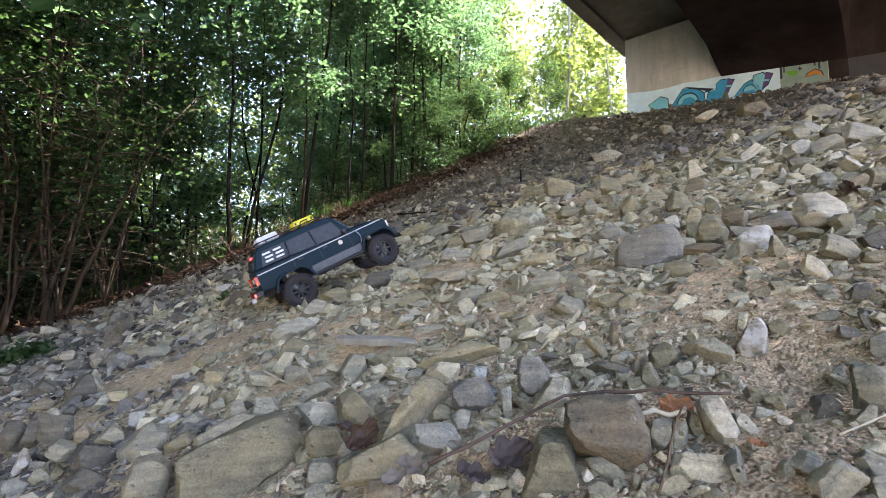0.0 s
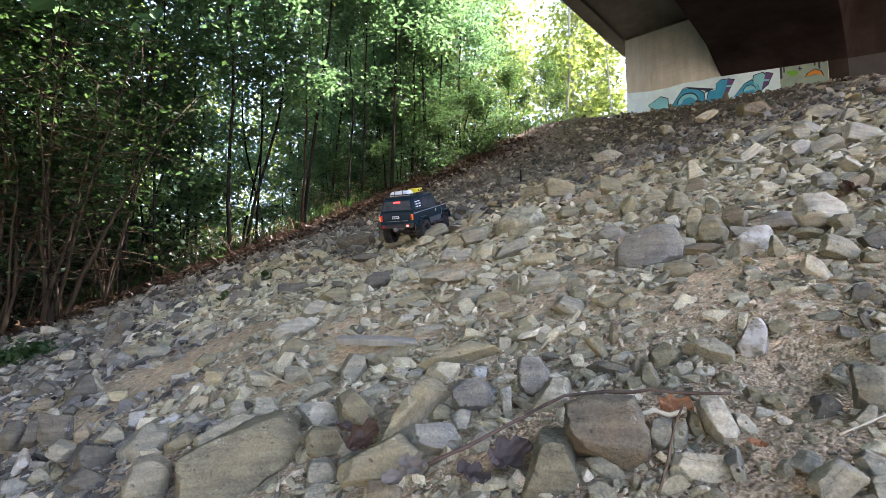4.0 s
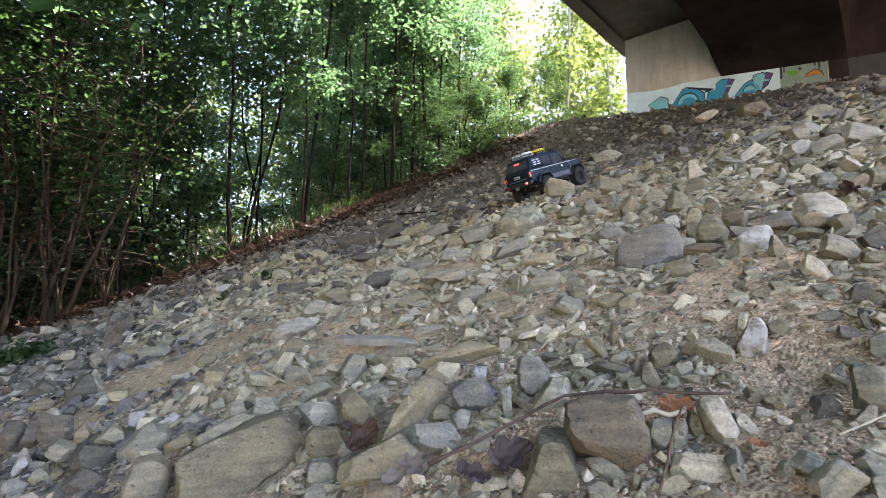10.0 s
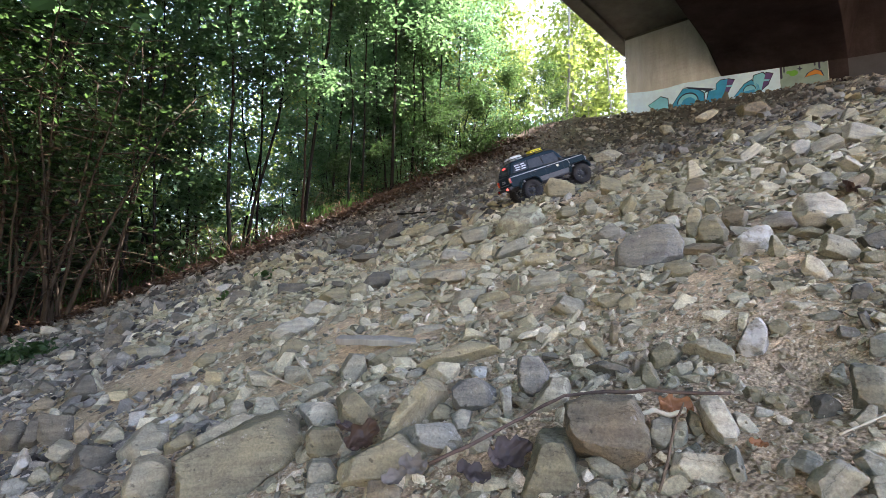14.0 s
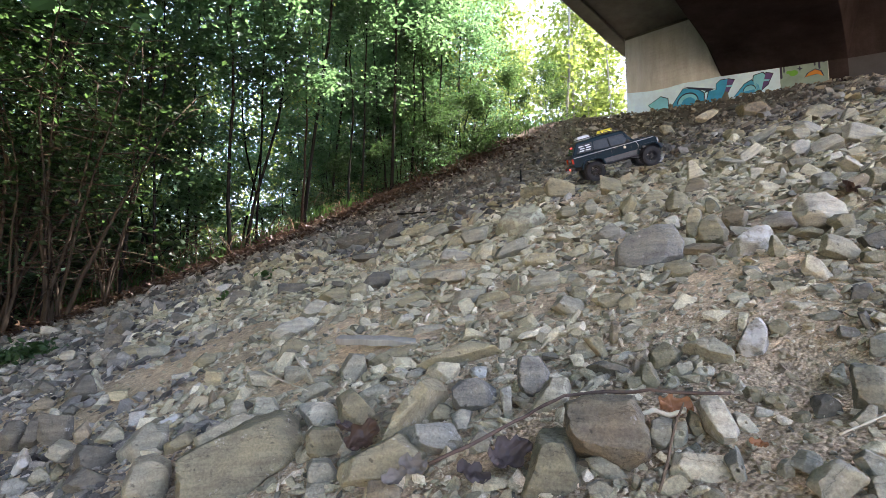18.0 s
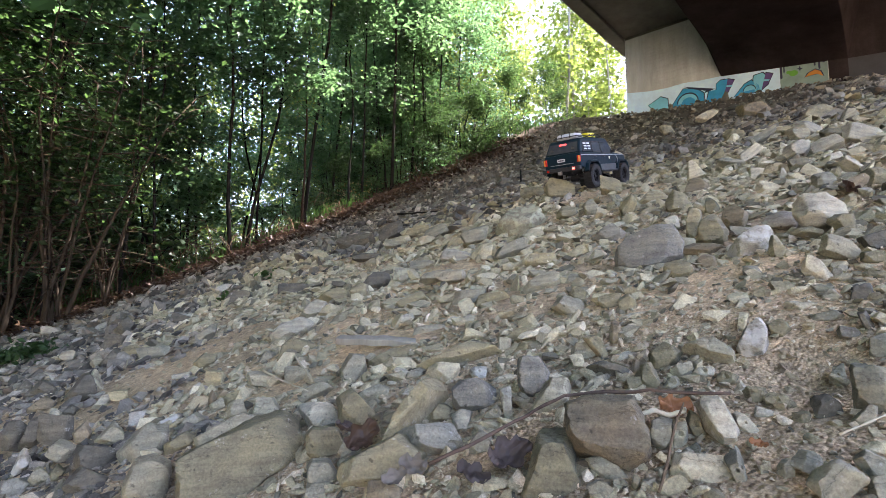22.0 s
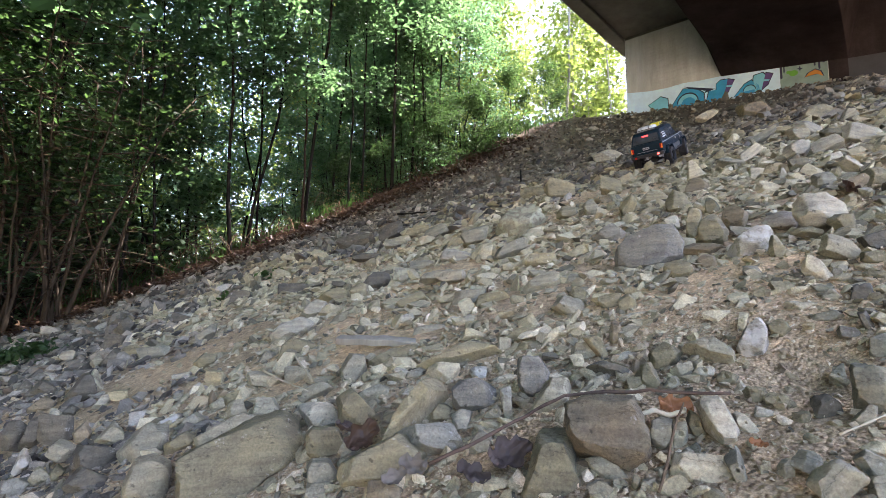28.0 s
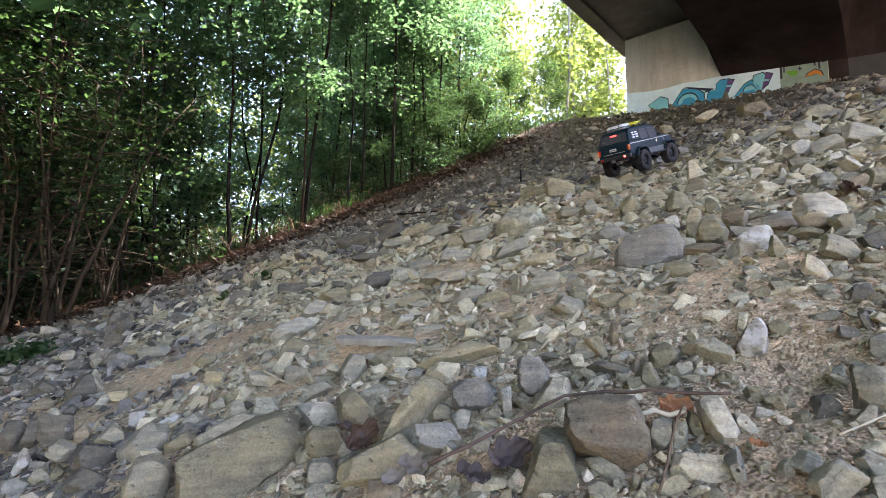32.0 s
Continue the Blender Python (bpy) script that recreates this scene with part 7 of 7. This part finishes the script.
def leaf_litter():
    rng = np.random.default_rng(41)
    n = 7500
    l, d = rng.uniform(-1.5, 6.0, n), rng.normal(-0.05, 0.3, n)
    x, y = -3.46 + 0.762 * l - 0.647 * d, 4.1 + 0.647 * l + 0.762 * d
    C = np.stack([x, y, ground_z(x, y) + 0.03], 1)
    V, F = leaf_cloud(rng, C, np.array([0.03, 0.03, 0.012]), n, 0.05, 0.35)
    tagged(new("leaf_litter", mesh_of("leaf_litter", V, F, M_DEAD)), "brown fallen leaves along the wood's edge", "leaf litter", kind="stuff")


leaf_litter()


def bramble(seed, l, d, size):
    """A tangle of thin arching dry stems."""
    r = random.Random(seed)
    x0, y0, z0 = wood_place(l, d)
    ob = new("bramble")
    ob.matrix_basis = pose(x0, y0, z0)
    for _ in range(9):
        a, h, q = r.uniform(0, 6.283), size * r.uniform(0.3, 0.9), size * r.uniform(0.5, 1.3)
        px, py = r.gauss(0, 0.15), r.gauss(0, 0.15)
        pts = []
        for k in range(7):
            f = k / 6
            x, y = px + math.cos(a) * q * f + r.gauss(0, 0.015), py + math.sin(a) * q * f + r.gauss(0, 0.015)
            pts.append((x, y, h * math.sin(math.pi * (0.08 + 0.8 * f)) + 0.25 * h * f + r.gauss(0, 0.01)))
        v, f = tube(pts, [0.0045 - 0.0005 * k for k in range(7)], 5)
        part("stem", mesh_of("stem", [p[:] for p in v], f, M_TWIG, True), ob)
    return tagged(ob, "tangle of dry brown arching stems at the wood's edge", "bramble", "brambles")


for i, (l, d, q) in enumerate([(1.5, 0.12, 0.45), (1.2, 0.05, 0.5), (0.9, 0.2, 0.5), (1.75, 0.02, 0.35), (0.5, 0.15, 0.5), (0.1, 0.2, 0.6), (2.3, 0.1, 0.35), (3.0, 0.15, 0.3), (0.3, 0.5, 0.9), (0.8, 0.6, 0.9), (4.2, 0.1, 0.3), (6.6, 0.15, 0.45)]):
    bramble(70 + i, l, d, q)


# ---- movement ----
# seconds, place of the car's middle at axle height, roll, pitch, heading
CAR_ROWS = [
    (0, -0.379, 1.858, 1.118, 0.3, -27.5, 25.5),
    (0.5, -0.346, 1.959, 1.162, -2.4, -19.2, 50.0),
    (1, -0.222, 2.104, 1.234, 6.5, -22.7, 45.4),
    (1.5, -0.188, 2.268, 1.279, -10.4, -17.6, 63.2),
    (2, -0.199, 2.408, 1.298, -4.2, -21.0, 49.5),
    (2.5, -0.202, 2.425, 1.304, -3.6, -20.7, 51.6),
    (3, -0.193, 2.531, 1.350, -5.6, -21.8, 52.3),
    (3.5, -0.118, 2.717, 1.413, 1.4, -15.5, 69.5),
    (5.5, -0.204, 3.024, 1.433, -10.9, -24.1, 59.8),
    (6, -0.201, 3.054, 1.440, -12.8, -24.7, 57.9),
    (6.5, -0.220, 3.040, 1.439, -13.5, -22.5, 59.2),
    (7, -0.293, 2.915, 1.427, 6.0, -14.5, 51.3),
    (7.5, -0.208, 3.025, 1.451, -3.2, -17.6, 40.1),
    (8, 0.007, 2.932, 1.495, 5.8, -14.8, 0.7),
    (8.5, 0.128, 2.838, 1.490, 7.9, -12.2, -7.6),
    (9, 0.266, 2.679, 1.529, 1.9, -14.8, -4.8),
    (9.5, 0.484, 2.834, 1.612, 5.0, -16.4, 12.0),
    (10, 0.621, 3.000, 1.691, -4.9, -19.0, 41.5),
    (10.5, 0.599, 2.976, 1.701, -13.9, -26.0, 59.3),
    (11, 0.588, 2.822, 1.632, -11.1, -26.0, 55.6),
    (11.5, 0.611, 2.814, 1.639, -0.2, -20.3, 47.1),
    (12, 0.658, 2.900, 1.667, 3.1, -21.4, 29.9),
    (12.5, 0.670, 2.963, 1.683, 6.6, -22.0, 15.8),
    (13, 0.661, 2.938, 1.673, 5.4, -21.5, 16.7),
    (13.5, 0.522, 2.805, 1.623, -1.5, -16.1, 16.8),
    (14, 0.614, 2.970, 1.689, 4.6, -20.2, 12.3),
    (14.5, 0.769, 2.897, 1.693, 14.3, -22.0, 8.8),
    (16.5, 0.503, 2.727, 1.618, -6.1, -20.6, 15.3),
    (17, 0.614, 2.888, 1.697, -2.1, -17.3, 14.8),
    (17.5, 0.818, 2.996, 1.731, 9.3, -15.9, 7.2),
    (18, 1.023, 2.999, 1.816, 15.1, -14.3, -8.0),
    (18.5, 1.080, 2.871, 1.771, 19.4, -17.0, 4.6),
    (19, 1.072, 2.881, 1.772, 19.4, -17.4, 6.8),
    (19.5, 1.046, 2.843, 1.761, 18.7, -17.1, 6.3),
    (20, 0.777, 2.614, 1.664, 10.6, -10.4, 27.0),
    (21, 0.759, 2.627, 1.645, 2.1, -12.5, 45.0),
    (22, 0.738, 2.584, 1.633, 2.3, -12.2, 46.7),
    (22.5, 0.691, 2.550, 1.634, 4.3, -14.5, 42.1),
    (23, 0.818, 2.699, 1.698, 8.8, -11.0, 55.1),
    (23.5, 0.999, 2.997, 1.787, -10.7, -23.2, 57.5),
    (24, 1.042, 3.094, 1.828, -3.8, -29.2, 44.6),
    (24.5, 1.089, 3.096, 1.837, -4.0, -21.0, 48.7),
    (25, 1.116, 3.152, 1.853, -2.5, -23.7, 35.1),
    (25.5, 1.166, 3.138, 1.884, 5.7, -23.0, 29.5),
    (27.5, 1.383, 3.166, 1.939, -7.1, -20.4, 59.6),
    (28, 1.410, 3.307, 1.959, -3.6, -22.8, 50.7),
    (28.5, 1.559, 3.517, 2.065, 13.6, -14.4, 42.5),
    (29, 1.452, 3.310, 1.971, 8.7, -17.5, 48.6),
    (29.5, 1.421, 3.319, 1.971, 2.7, -22.2, 57.7),
    (30, 1.360, 3.213, 1.931, -3.6, -20.6, 54.6),
    (30.5, 1.160, 2.951, 1.836, -9.2, -15.7, 52.6),
    (31, 1.170, 2.966, 1.839, -1.3, -20.0, 42.7),
    (31.5, 1.173, 2.960, 1.826, -1.1, -19.6, 40.4),
    (32, 1.112, 2.887, 1.808, -0.2, -18.1, 40.7),
]
STEER = {0: 0, 1: 12, 2: 0, 3: 22, 6: 0, 7: 20, 8: -5, 9: 0, 10: 0, 11: -10, 12: 0, 18: 12, 19: 0, 20: -12, 21: 0, 23: 0, 28: 10, 29: 0, 31: -8}


def motions():
    walk(car, [(r[0], pose(*r[1:])) for r in CAR_ROWS])
    # each wheel turns as far as the car rolls
    turns, angle, steer = [(0.0, 0.0, 0.0)], 0.0, 0.0
    for a, b in zip(CAR_ROWS, CAR_ROWS[1:]):
        ahead = pose(0, 0, 0, *a[4:]).to_3x3() @ Vector((1, 0, 0))
        roll = (Vector(b[1:4]) - Vector(a[1:4])).dot(ahead) / 0.055
        goal = STEER.get(b[0], steer)
        n = max(2, math.ceil(abs(math.degrees(roll)) / 55))
        n = min(n, max(1, int((b[0] - a[0]) * FPS / 2)))
        for k in range(1, n + 1):
            turns.append((a[0] + (b[0] - a[0]) * k / n, math.degrees(angle + roll * k / n), steer + (goal - steer) * k / n))
        angle += roll
        steer = goal
    for ob, wx, wy in WHEELS:
        walk(ob, [(t, pose(wx, wy, 0, 0, v, s if wx > 0 else 0)) for t, v, s in turns])


motions()
